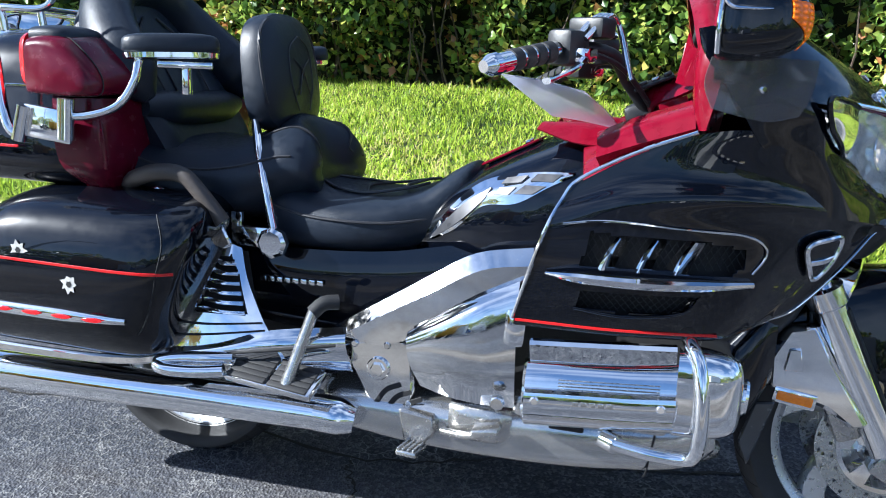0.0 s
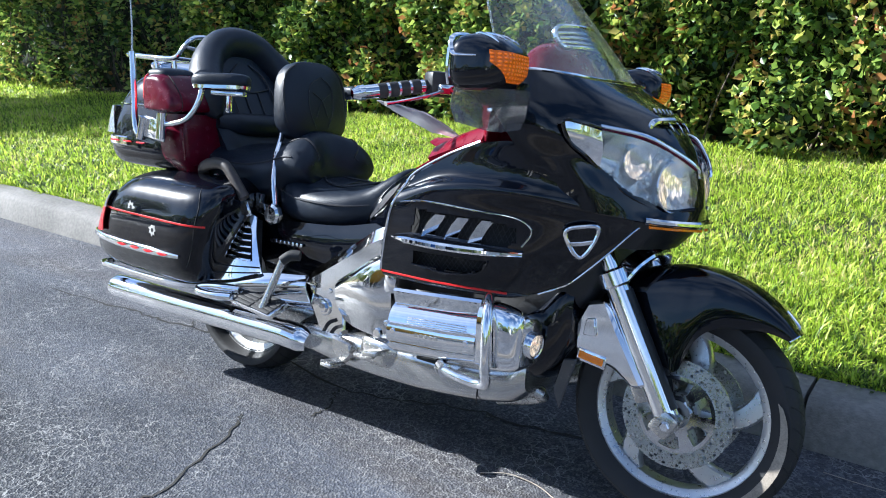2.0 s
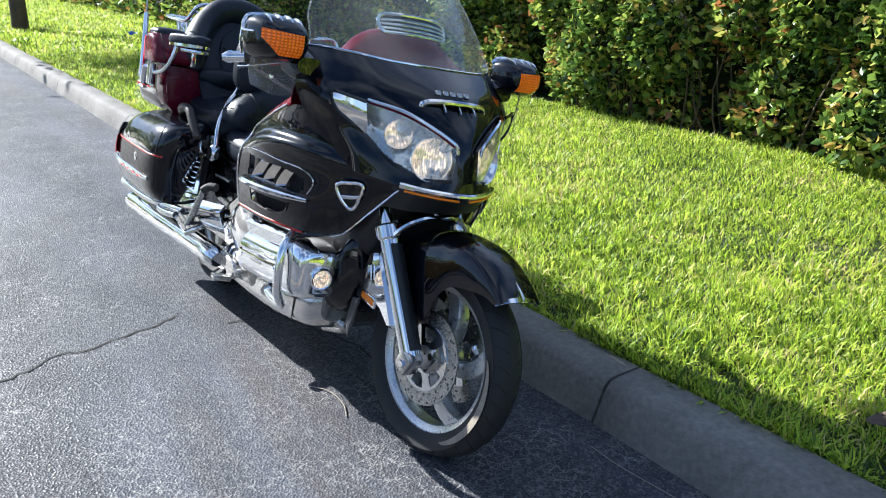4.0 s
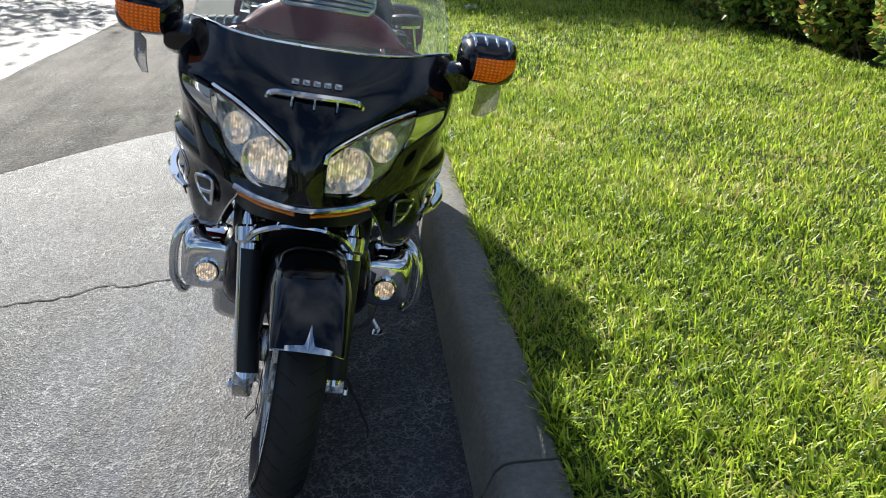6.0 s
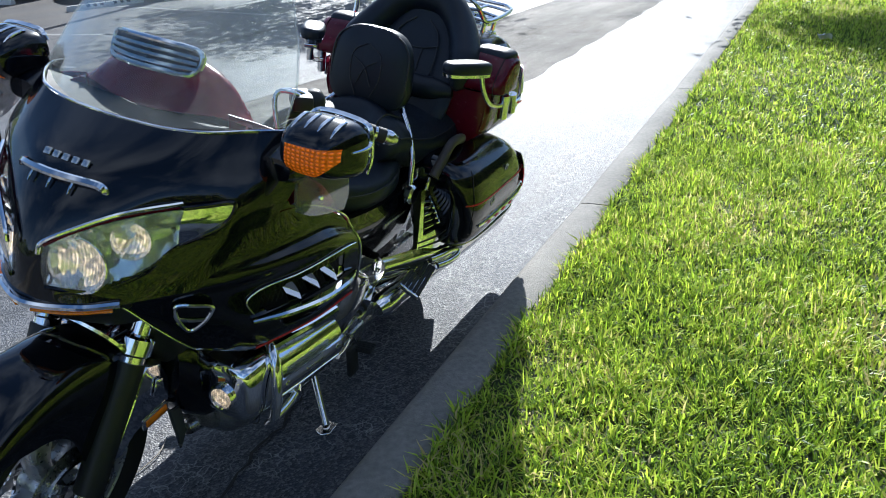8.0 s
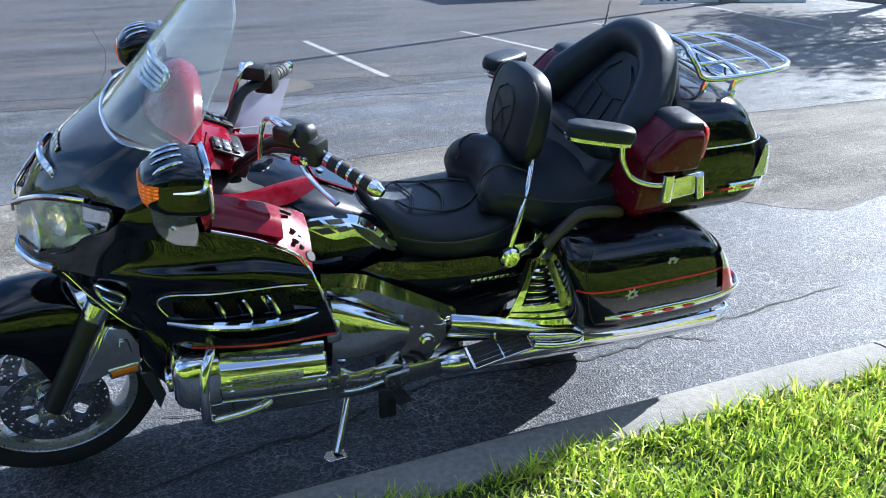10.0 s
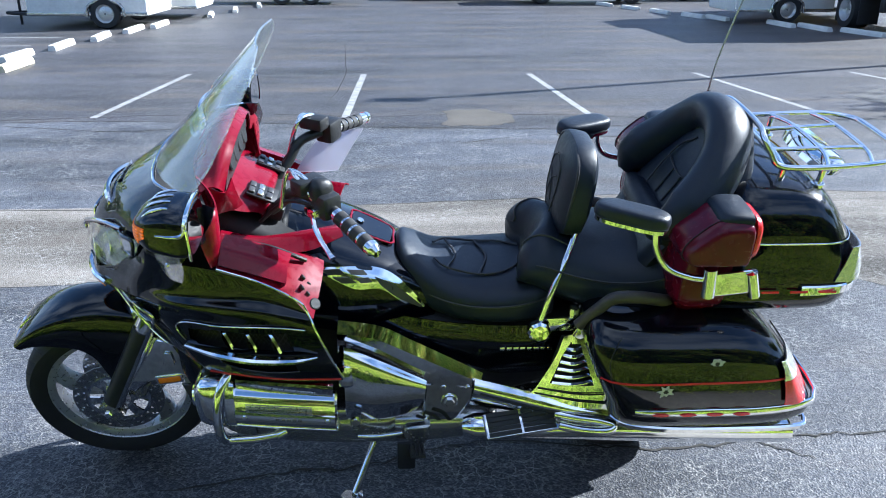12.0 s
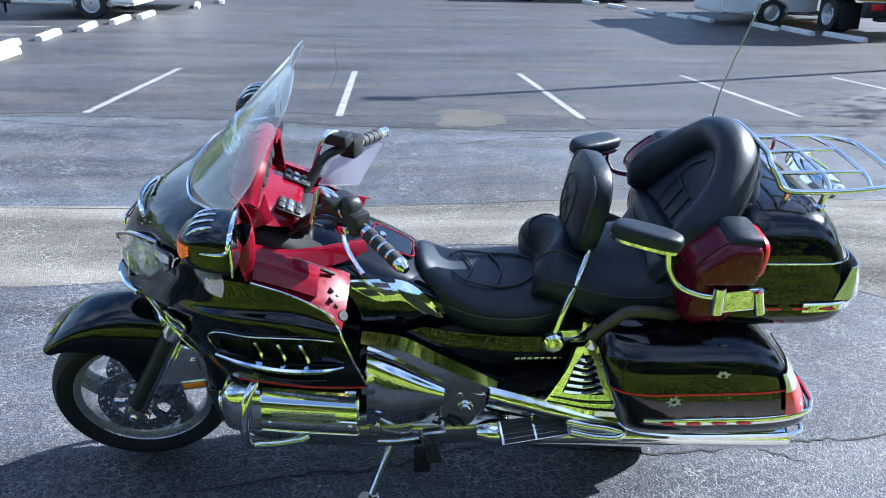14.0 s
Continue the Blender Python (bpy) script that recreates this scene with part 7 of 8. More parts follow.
    # cylinder head cover with ribs
    ribs = [(0.300, 0.300), (0.312, 0.330), (0.325, 0.352), (0.336, 0.363), (0.343, 0.366), (0.347, 0.360), (0.352, 0.368), (0.370, 0.373), (0.388, 0.373), (0.400, 0.370), (0.405, 0.361), (0.412, 0.368), (0.430, 0.364), (0.443, 0.357), (0.452, 0.350), (0.464, 0.335), (0.468, 0.315)]
    rows = []
    for x in (0.145, 0.152, 0.25, 0.36, 0.452, 0.460):
        e = 0.012 if x in (0.145, 0.460) else 0.0
        rows.append([(x, y - e - 0.05 * max(0, x - 0.145) * 0.6 - 0.002, z + (0.004 if x > 0.4 else 0) + (x - 0.145) * 0.07) for z, y in ribs])
    head = part("head_cover", flip(thick(grid(rows), 0.01), s), CHROME, bike, "ribbed chrome cylinder head cover", 25)
    for k in range(4):
        part("head_groove", flip(box((0.32, 0.3655 - 0.0024 * k, 0.424 + 0.006 * k), (0.20, 0.004, 0.0016), 0.0006, (0, -4, -1.6)), s), STEEL, head)
    for x in (0.175, 0.425):
        part("head_bolt", flip(disc((x, 0.370 - 0.03 * (x - 0.145), 0.383 + (x - 0.145) * 0.07), (0, 1, 0), 0.010, 0.008, seg=12), s), CHROME, head)
    for k in range(5):
        part("head_badge_bar", flip(box((0.258 + k * 0.017, 0.369 - 0.003, 0.391 + 0.0012 * k), (0.012, 0.004, 0.010), 0.001, (0, -4, -1.6)), s), ALU, head, "raised badge bar")
    for x in (0.19, 0.28, 0.37):
        part("head_bolt", flip(disc((x, 0.330, 0.327 + 0.07 * (x - 0.145)), (0, 0.9, -0.3), 0.011, 0.010, seg=12), s), ALU, head)
    part("heat_shield", flip(sweep([(0.155, 0.338, 0.484), (0.30, 0.330, 0.493), (0.445, 0.318, 0.502)], flat(0.022, 0.050), (0, 0.25, 1), 3), s), CHROME, bike, "slotted chrome heat shield")
    for k in range(16):
        part("shield_slot", flip(box((0.172 + 0.017 * k, 0.3505 - 0.0012 * k, 0.499 + 0.0010 * k), (0.010, 0.004, 0.004), 0.001), s), MATTE, head)
    part("head_end_cap", flip(box((0.118, 0.285, 0.52), (0.05, 0.09, 0.085), 0.014, (0, 4, 0)), s), CHROME, bike, "chrome intake cap")
    capg = loft([section(x, y0, y1, z0, z1, 4.2, 32) for x, y0, y1, z0, z1 in ((0.450, 0.20, 0.356, 0.335, 0.525), (0.49, 0.195, 0.356, 0.335, 0.528), (0.54, 0.19, 0.350, 0.340, 0.520), (0.566, 0.193, 0.338, 0.350, 0.505), (0.576, 0.205, 0.322, 0.365, 0.485))], 1, 3)
    part("engine_end_cover", flip(capg, s), CHROME, bike, "rounded chrome engine end cover")
    fog = part("fog_lamp", flip(lathe([(0.030, -0.03), (0.036, -0.01), (0.038, 0.008), (0.034, 0.014), (0.030, 0.012)], 28, toward((0.578, 0.268, 0.418), (1, 0.05, -0.05))), s), CHROME, bike, "round fog lamp in a chrome ring")
    part("fog_lit_lens", flip(lathe([(0.001, 0.010), (0.014, 0.009), (0.030, 0.006)], 28, toward((0.578, 0.268, 0.418), (1, 0.05, -0.05))), s), LIT, fog, "lit warm fog lamp")
    part("fog_reflector", flip(lathe([(0.004, -0.016), (0.016, -0.012), (0.026, -0.002), (0.031, 0.010)], 28, toward((0.578, 0.268, 0.418), (1, 0.05, -0.05))), s), REFLECT, fog)
    fl = part("fog_lens", flip(lathe([(0.001, 0.017), (0.015, 0.016), (0.031, 0.011)], 28, toward((0.578, 0.268, 0.418), (1, 0.05, -0.05))), s), LENS, fog, "clear fog lamp lens")
    fl.visible_shadow = False
    part("bulb", flip(ball((0.572, 0.268, 0.418), (0.009, 0.009, 0.009), 10, 6), s), LAMP, fog, "lit warm bulb")
    part("crash_bar", flip(tube([(0.455, 0.27, 0.552), (0.462, 0.315, 0.544), (0.486, 0.360, 0.508), (0.498, 0.378, 0.445), (0.501, 0.376, 0.355), (0.493, 0.355, 0.308), (0.46, 0.345, 0.297), (0.40, 0.342, 0.298), (0.335, 0.332, 0.303)], 0.0145, 7, 14), s), CHROME, bike, "chrome crash bar")
    part("bar_clamp", flip(tube([(0.345, 0.336, 0.302), (0.318, 0.318, 0.304)], 0.021, 1, 16), s), POLISH, bike)
    part("sump_side", flip(box((0.28, 0.262, 0.335), (0.33, 0.06, 0.05), 0.014), s), SATIN, bike, "cast sump side")
    part("lower_fin", flip(prism([(0.012, 0.02), (0.036, 0.115), (0.078, 0.122), (0.036, -0.035)], 0.012, Matrix(((1, 0, 0, 0.585), (0, 0, 1, 0.155), (0, 1, 0, 0.255), (0, 0, 0, 1))), 0.004), s), GREYPAINT, bike, "dark grey mudflap beside the wheel")
    peg = part("rider_peg", flip(join(box((-0.10, 0.322, 0.206), (0.050, 0.070, 0.014), 0.005, (6, 0, 6)), *(box((-0.118 + 0.012 * k, 0.322, 0.215), (0.006, 0.066, 0.008), 0.002, (6, 0, 6)) for k in range(4))), s), RUBBER if s > 0 else ALU, bike, "rider's foot peg")
    part("peg_bracket", flip(prism([(-0.145, 0.285), (-0.06, 0.275), (-0.055, 0.235), (-0.09, 0.20), (-0.13, 0.205)], 0.03, Matrix(((1, 0, 0, 0), (0, 0, 1, 0.262), (0, 1, 0, 0), (0, 0, 0, 1))), 0.006), s), ALU, peg, "cast peg bracket")
part("highway_peg", tube([(-0.385, -0.378, 0.325), (-0.365, -0.36, 0.40), (-0.335, -0.335, 0.505)], 0.014, 4, 10, taper=[1.25, 1, 0.9]), ALU, bike, "folded grey foot lever")
part("peg_rubber", tube([(-0.338, -0.337, 0.50), (-0.318, -0.318, 0.520), (-0.29, -0.30, 0.522)], 0.017, 3, 12), RUBBER, bike, "black rubber lever tip")
part("peg_pad", box((-0.065, 0.30, 0.165), (0.06, 0.018, 0.105), 0.008, (8, 0, 0)), RUBBER, bike, "hanging black rubber pedal pad")
part("brake_pedal", tube([(-0.04, -0.285, 0.245), (0.02, -0.31, 0.255), (0.07, -0.325, 0.275)], 0.009, 4, 10), ALU, bike, "brake pedal")
part("pedal_pad", box((0.07, -0.325, 0.285), (0.06, 0.05, 0.014), 0.004, (0, -10, 0)), ALU, bike)
part("shift_lever", tube([(-0.05, 0.285, 0.25), (0.03, 0.31, 0.262), (0.09, 0.325, 0.28)], 0.008, 4, 10), CHROME, bike, "chrome shift lever")

belly = []
for x, hw, z0, z1 in ((-0.37, 0.20, 0.235, 0.275), (-0.33, 0.255, 0.195, 0.30), (-0.22, 0.268, 0.172, 0.31), (-0.05, 0.272, 0.162, 0.315), (0.15, 0.275, 0.165, 0.33), (0.30, 0.275, 0.178, 0.335), (0.42, 0.266, 0.192, 0.345), (0.50, 0.256, 0.210, 0.360), (0.545, 0.232, 0.245, 0.375)):
    belly.append(section(x, -hw, hw, z0, z1, 4.0, 32))
front_rows = [section(x, -hw, hw, z0, z1, 4.0, 32) for x, hw, z0, z1 in ((0.50, 0.235, 0.30, 0.46), (0.56, 0.225, 0.285, 0.54), (0.61, 0.21, 0.33, 0.60), (0.645, 0.185, 0.40, 0.60))]
part("lower_cowl", loft(front_rows, 1, 3), BLACK, bike, "gloss black lower cowl in front of the engine")
belly_ob = part("belly_pan", loft(belly, 1, 4), SATIN, bike, "cast aluminium belly cover")
for s in (-1, 1):
    part("belly_seam", flip(sweep([(0.425, 0.264, 0.335), (0.418, 0.268, 0.28), (0.41, 0.262, 0.215), (0.405, 0.24, 0.192)], flat(0.004, 0.003), (0, 1, 0), 4), s), MATTE, belly_ob)
    part("belly_opening", flip(box((0.235, 0.273, 0.296), (0.075, 0.014, 0.016), 0.003), s), MATTE, belly_ob)
    part("belly_bulge", flip(loft([section(x, 0.22, y1, z0, z1, 3, 20) for x, y1, z0, z1 in ((-0.03, 0.272, 0.235, 0.31), (0.0, 0.285, 0.225, 0.315), (0.08, 0.288, 0.225, 0.318), (0.115, 0.272, 0.235, 0.31))], 1, 3), s), ALU, belly_ob)
part("inner_fairing", loft([section(x, -hw, hw, z0, z1, 3.5, 24) for x, hw, z0, z1 in ((0.50, 0.20, 0.44, 0.76), (0.60, 0.20, 0.46, 0.78), (0.68, 0.185, 0.54, 0.79), (0.715, 0.16, 0.62, 0.79))], 1, 2), PLASTIC, bike, "black inner fairing behind the fork")
for s in (-1, 1):
    part("exhaust_header", tube([(0.47, s * 0.18, 0.27), (0.55, s * 0.13, 0.23), (0.40, s * 0.12, 0.18)], 0.02, 5, 12), STEEL, bike, "exhaust header pipe")
    part("swing_arm", box((-0.60, s * 0.125, 0.265), (0.46, 0.05, 0.07), 0.014), ALU, bike, "cast swing arm")
part("rear_mudguard", thick(surf([[(-0.83 + 0.345 * math.cos(radians(a)), y, 0.262 + 0.345 * math.sin(radians(a))) for y in (-0.11, -0.06, 0, 0.06, 0.11)] for a in (60, 90, 120, 150, 175)], 3, 4), 0.005), MATTE, bike, "black rear mudguard")
part("rear_hub", disc((-0.83, -0.06, 0.255), (0, -1, 0), 0.055, 0.12, 0.012), ALU, bike, "rear hub")
stand = part("side_stand", tube([(0.03, 0.19, 0.165), (0.05, 0.225, 0.125), (0.085, 0.280, 0.055), (0.108, 0.315, 0.012)], 0.013, 5, 12), POLISH, bike, "chrome side stand")
part("stand_foot", prism([(-0.03, -0.02), (0.03, -0.028), (0.045, 0.0), (0.03, 0.03), (-0.03, 0.025)], 0.008, pose(0.112, 0.322, 0.0035, 10.17, 0, 0), 0.002), POLISH, stand, "flat stand foot")

# ---- handlebars, slightly turned to the left
BARS = {-1: ((0.063, -0.440, 1.052), (0.168, -0.240, 1.092), (0.255, -0.165, 1.085), (0.335, -0.085, 0.975)), 1: ((0.020, 0.392, 1.012), (0.142, 0.252, 1.066), (0.235, 0.200, 1.085), (0.325, 0.10, 0.975))}
for s in (-1, 1):
    end, inn, arm, stem = (Vector(p) for p in BARS[s])
    bar = part("handlebar", tube([tuple(end.lerp(inn, 0.2)), tuple(inn), tuple(arm), tuple(arm.lerp(stem, 0.5)), tuple(stem)], 0.0155, 5, 14), PLASTIC, bike, "black handlebar arm")
    d = (end - inn).normalized()
    part("grip", tube([tuple(inn + d * 0.035), tuple(end)], 0.0195, 6, 18, taper=[0.95, 1, 1.02, 1]), CHROME, bar, "chrome handlebar grip")
    length = (end - inn).length
    for k in range(4):
        p = inn + d * (0.062 + k * 0.034)
        part("grip_rubber", tube([tuple(p - d * 0.0125), tuple(p + d * 0.0125)], 0.0215, 3, 18), RUBBER, bar, "black rubber grip band")
    part("bar_end", tube([tuple(end - d * 0.012), tuple(end + d * 0.004), tuple(end + d * 0.022)], 0.021, 4, 18, taper=[1.05, 1.0, 0.55]), CHROME, bar, "chrome bar end")
    side = Vector((0, 0, 1)).cross(d).normalized()
    part("switch_box", box(tuple(inn - d * 0.012), (0.072, 0.062, 0.072), 0.012, (0, 0, math.degrees(math.atan2(d.y, d.x)))), PLASTIC, bar, "black switch box")
    part("reservoir", box(tuple(inn - d * 0.055 + Vector((0.022, 0, 0.034))), (0.055, 0.085, 0.042), 0.009, (0, 0, math.degrees(math.atan2(d.y, d.x)))), PLASTIC, bar, "black fluid reservoir")
    for k in (0, 1):
        part("chrome_hose", tube([tuple(inn + Vector((0.02 + 0.02 * k, 0, 0.02))), tuple(inn - d * 0.05 + Vector((0.035 + 0.02 * k, 0, 0.058))), tuple(inn - d * 0.11 + Vector((0.045, 0, 0.035))), tuple(arm + Vector((0.045, 0, -0.05)))], 0.0065, 6, 10), CHROME, bar, "curved chrome hose")
    part("lever_mount", box(tuple(inn + Vector((0.035, 0, -0.012))), (0.05, 0.05, 0.03), 0.008, (0, 0, math.degrees(math.atan2(d.y, d.x)))), POLISH, bar)
    part("lever", sweep([tuple(inn + Vector((0.045, 0, -0.012))), tuple(inn.lerp(end, 0.45) + Vector((0.085, 0, -0.018))), tuple(inn.lerp(end, 0.9) + Vector((0.105, 0, -0.022))), tuple(inn.lerp(end, 1.05) + Vector((0.110, 0, -0.022)))], flat(0.016, 0.011), (0, 0, 1), 5, taper=[1, 0.9, 0.75, 1.1]), CHROME, bar, "chrome hand lever")
    part("bar_cable", tube([tuple(inn + Vector((0.03, 0, 0.0))), tuple(arm + Vector((0.03, 0, -0.03))), tuple(stem + Vector((0.05, 0, -0.05)))], 0.006, 6, 8), PLASTIC, bar, "black cable")
    if s < 0:
        rows = [[(0.070, -0.375, 1.038), (0.145, -0.372, 1.030), (0.225, -0.345, 1.012)], [(0.110, -0.30, 0.998), (0.18, -0.295, 0.992), (0.262, -0.285, 0.978)], [(0.150, -0.215, 0.958), (0.21, -0.215, 0.952), (0.292, -0.240, 0.940)]]
        plate = part("hand_shield", thick(surf(rows, 4, 4), 0.003), TINT, bike, "clear hand wind shield")
        plate.visible_shadow = False
part("bar_clamp_block", box((0.325, 0.0, 0.965), (0.07, 0.20, 0.05), 0.012, (0, -20, 0)), PLASTIC, bike, "black handlebar clamp")
dome = [oblong(-0.034 * k, 0.034 * k, -0.030 * k, 0.030 * k, z, 2.6, 20) for z, k in ((0.0, 0.86), (0.012, 1.0), (0.034, 1.0), (0.048, 0.86), (0.058, 0.58), (0.062, 0.15))]
part("device_cover", moved(loft(dome, 1, 3), pose(0.165, 0.235, 1.080, 8, -10, 35)), PLASTIC, bike, "black rounded device cover on the handlebar")


# ---- hedge, lawn grass, trees
rng = np.random.default_rng(5)


def bumps(x, z, seed):
    """Slow waves for uneven outlines."""
    return 0.5 * np.sin(x * 1.7 + seed) + 0.3 * np.sin(x * 3.9 + z * 2.1 + seed * 2) + 0.25 * np.sin(z * 4.3 - x * 2.3 + seed) + 0.2 * np.sin(x * 8.3 + z * 6.1)


def leaves(pos, out, size, droop=0.25, wide=0.55):
    """Folded leaves: base, two sides, tip, two triangles each side of the midrib."""
    n = len(pos)
    d = out + rng.normal(0, 0.75, (n, 3))
    d[:, 2] -= droop
    d /= np.linalg.norm(d, axis=1)[:, None]
    side = np.cross(d, rng.normal(0, 1, (n, 3)))
    side /= np.linalg.norm(side, axis=1)[:, None]
    nor = np.cross(side, d)
    ln = (size * rng.uniform(0.6, 1.3, n))[:, None]
    w = ln * wide * 0.5
    mid = pos + d * ln * 0.45
    v = np.stack([pos, mid - side * w + nor * w * 0.35, pos + d * ln, mid + side * w + nor * w * 0.35, mid - nor * w * 0.1], 1).reshape(-1, 3)
    k = np.arange(n)[:, None] * 5
    f = np.concatenate([k + [0, 4, 1], k + [1, 4, 2], k + [2, 4, 3], k + [3, 4, 0]], 1).reshape(-1, 3)
    return v, f


HEDGE_Y = 4.25
SHRUBS = []
shrub_rnd = random.Random(14)
for k in range(150):
    sx = -40 + 54 * k / 149 + shrub_rnd.uniform(-0.25, 0.25)
    for row in range(3):
        SHRUBS.append((sx + shrub_rnd.uniform(-0.3, 0.3), 0.35 + 0.85 * row + shrub_rnd.uniform(-0.3, 0.3), shrub_rnd.uniform(0.32, 0.62), shrub_rnd.uniform(0.25, 0.85)))


def swell(x, z):
    """How far the hedge bulges forward at (x, z): rounded shrubs with gaps between."""
    x, z = np.asarray(x, float), np.asarray(z, float)
    out = np.full(x.shape, -0.25)
    for sx, sz, r, push in SHRUBS:
        q = 1 - ((x - sx) ** 2 + (z - sz) ** 2 * 0.8) / r ** 2
        out = np.maximum(out, np.where(q > 0, push * np.sqrt(np.maximum(q, 0)) - 0.15, -0.25))
    return out + 0.10 * bumps(x * 1.25, z * 1.2, 1.3)


hedge = tagged(empty("hedge", pose(0, 0, 0.055)), "tall dense green hedge with sunlit leaves", "hedge", kind="stuff")
px, pz = [], []
for x0, x1, count in ((-7.5, 3.5, 52000), (-16, -7.5, 15000), (-40, -16, 10000), (3.5, 14, 7000)):
    px.append(rng.uniform(x0, x1, count))
    pz.append(0.03 + 2.8 * rng.uniform(0, 1, count) ** 0.85)
px, pz = np.concatenate(px), np.concatenate(pz)
bulge = swell(px, pz)
keep = rng.uniform(0, 1, len(px)) < np.clip(0.35 + 1.6 * (bulge + 0.2), 0.22, 1.0)
px, pz, bulge = px[keep], pz[keep], bulge[keep]
depth = rng.exponential(0.10, len(px))
py = HEDGE_Y + 0.42 - 0.75 * bulge + depth + 0.25 * np.maximum(0, 0.30 - pz) * 2 + 0.02 * np.maximum(0, -px - 6)
pos = np.stack([px, py, pz + 0.05], 1)
v, f = leaves(pos, np.tile([0.0, -0.9, 0.35], (len(pos), 1)), np.where(px < -16, 0.17, 0.082), 0.25, 0.68)
raw_mesh("hedge_leaves", v, f, LEAF, hedge)
# dark sheet behind the leaves; its near-black green stands for the shade inside
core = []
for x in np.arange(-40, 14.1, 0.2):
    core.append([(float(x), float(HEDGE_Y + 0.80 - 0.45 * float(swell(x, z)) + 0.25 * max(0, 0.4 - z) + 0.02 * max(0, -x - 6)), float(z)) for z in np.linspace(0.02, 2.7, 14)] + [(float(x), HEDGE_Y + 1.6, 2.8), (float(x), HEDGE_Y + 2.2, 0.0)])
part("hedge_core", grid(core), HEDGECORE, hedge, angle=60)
twigs = []
for k in range(90):
    x = -14 + 17 * rng.random()
    z0 = 0.05
    y = HEDGE_Y + 0.35 + 0.25 * rng.random()
    twigs.append(tube([(x, y, z0), (x + 0.1 * rng.normal(), y - 0.1, 0.5), (x + 0.25 * rng.normal(), y - 0.15 * rng.random(), 1.0 + 0.5 * rng.random())], 0.008, 2, 5, taper=[1.4, 1, 0.5]))
part("hedge_stems", join(*twigs), BARK, hedge)

# grass: blades by density rings round the stretch that is passed closest
grass = tagged(empty("lawn_grass"), "coarse sunlit green grass blades", "grass", kind="stuff")


def lawn_z(x, y):
    return LAWN_Z + 0.02 * np.minimum(1, (y - 0.79) * 3)


def blades(name, x0, x1, y0, y1, count, length, width):
    x, y = rng.uniform(x0, x1, count), rng.uniform(y0, y1, count)
    clump = 0.5 + 0.25 * np.sin(x * 9.1 + 2.1 * np.sin(y * 7.7)) * np.sin(y * 10.3 + 1.7 * np.sin(x * 6.1)) + 0.35 * np.sin(x * 33 + 2.3 * np.sin(y * 27)) * np.sin(y * 36 + 2.1 * np.sin(x * 24))
    ln = length * rng.uniform(0.4, 1.4, count) * (0.30 + 1.05 * clump)
    a = rng.uniform(0, 2 * np.pi, count)
    lean = rng.uniform(0.10, 1.3, count)
    d = np.stack([np.cos(a) * lean, np.sin(a) * lean, np.ones(count)], 1)
    d /= np.linalg.norm(d, axis=1)[:, None]
    tipd = d + np.stack([np.cos(a), np.sin(a), np.full(count, -0.9)], 1) * rng.uniform(0.05, 0.7, count)[:, None]
    tipd /= np.linalg.norm(tipd, axis=1)[:, None]
    s = np.stack([-np.sin(a), np.cos(a), 0.3 * rng.normal(0, 1, count)], 1)
    w = (width * rng.uniform(0.6, 1.3, count))[:, None] * 0.5
    p = np.stack([x, y, lawn_z(x, y) - 0.004], 1)
    m = p + d * (ln * 0.55)[:, None]
    t = m + tipd * (ln * 0.5)[:, None]
    v = np.stack([p - s * w, p + s * w, m - s * w * 0.9, m + s * w * 0.9, t], 1).reshape(-1, 3)
    k = np.arange(count)[:, None] * 5
    f = np.concatenate([k + [0, 1, 3], k + [0, 3, 2], k + [2, 3, 4]], 1).reshape(-1, 3)
    return raw_mesh(name, v, f, GRASS, grass)


blades("near_blades", -3.2, 2.6, 0.79, 1.9, 80000, 0.060, 0.0056)
blades("middle_blades", -4.5, 2.6, 1.9, 4.6, 105000, 0.064, 0.0068)
blades("far_blades", -11.0, -3.2, 0.79, 4.6, 95000, 0.068, 0.0090)
blades("distant_blades", -32.0, -11.0, 0.80, 5.0, 95000, 0.10, 0.020)
blades("ahead_blades", 2.6, 7.0, 0.79, 4.6, 72000, 0.066, 0.0072)
blades("rim_blades", 7.0, 14.0, 0.80, 4.6, 28000, 0.10, 0.020)
# runners over the kerb's back edge
blades("edge_blades", -6.0, 3.2, 0.775, 0.82, 6000, 0.07, 0.007)


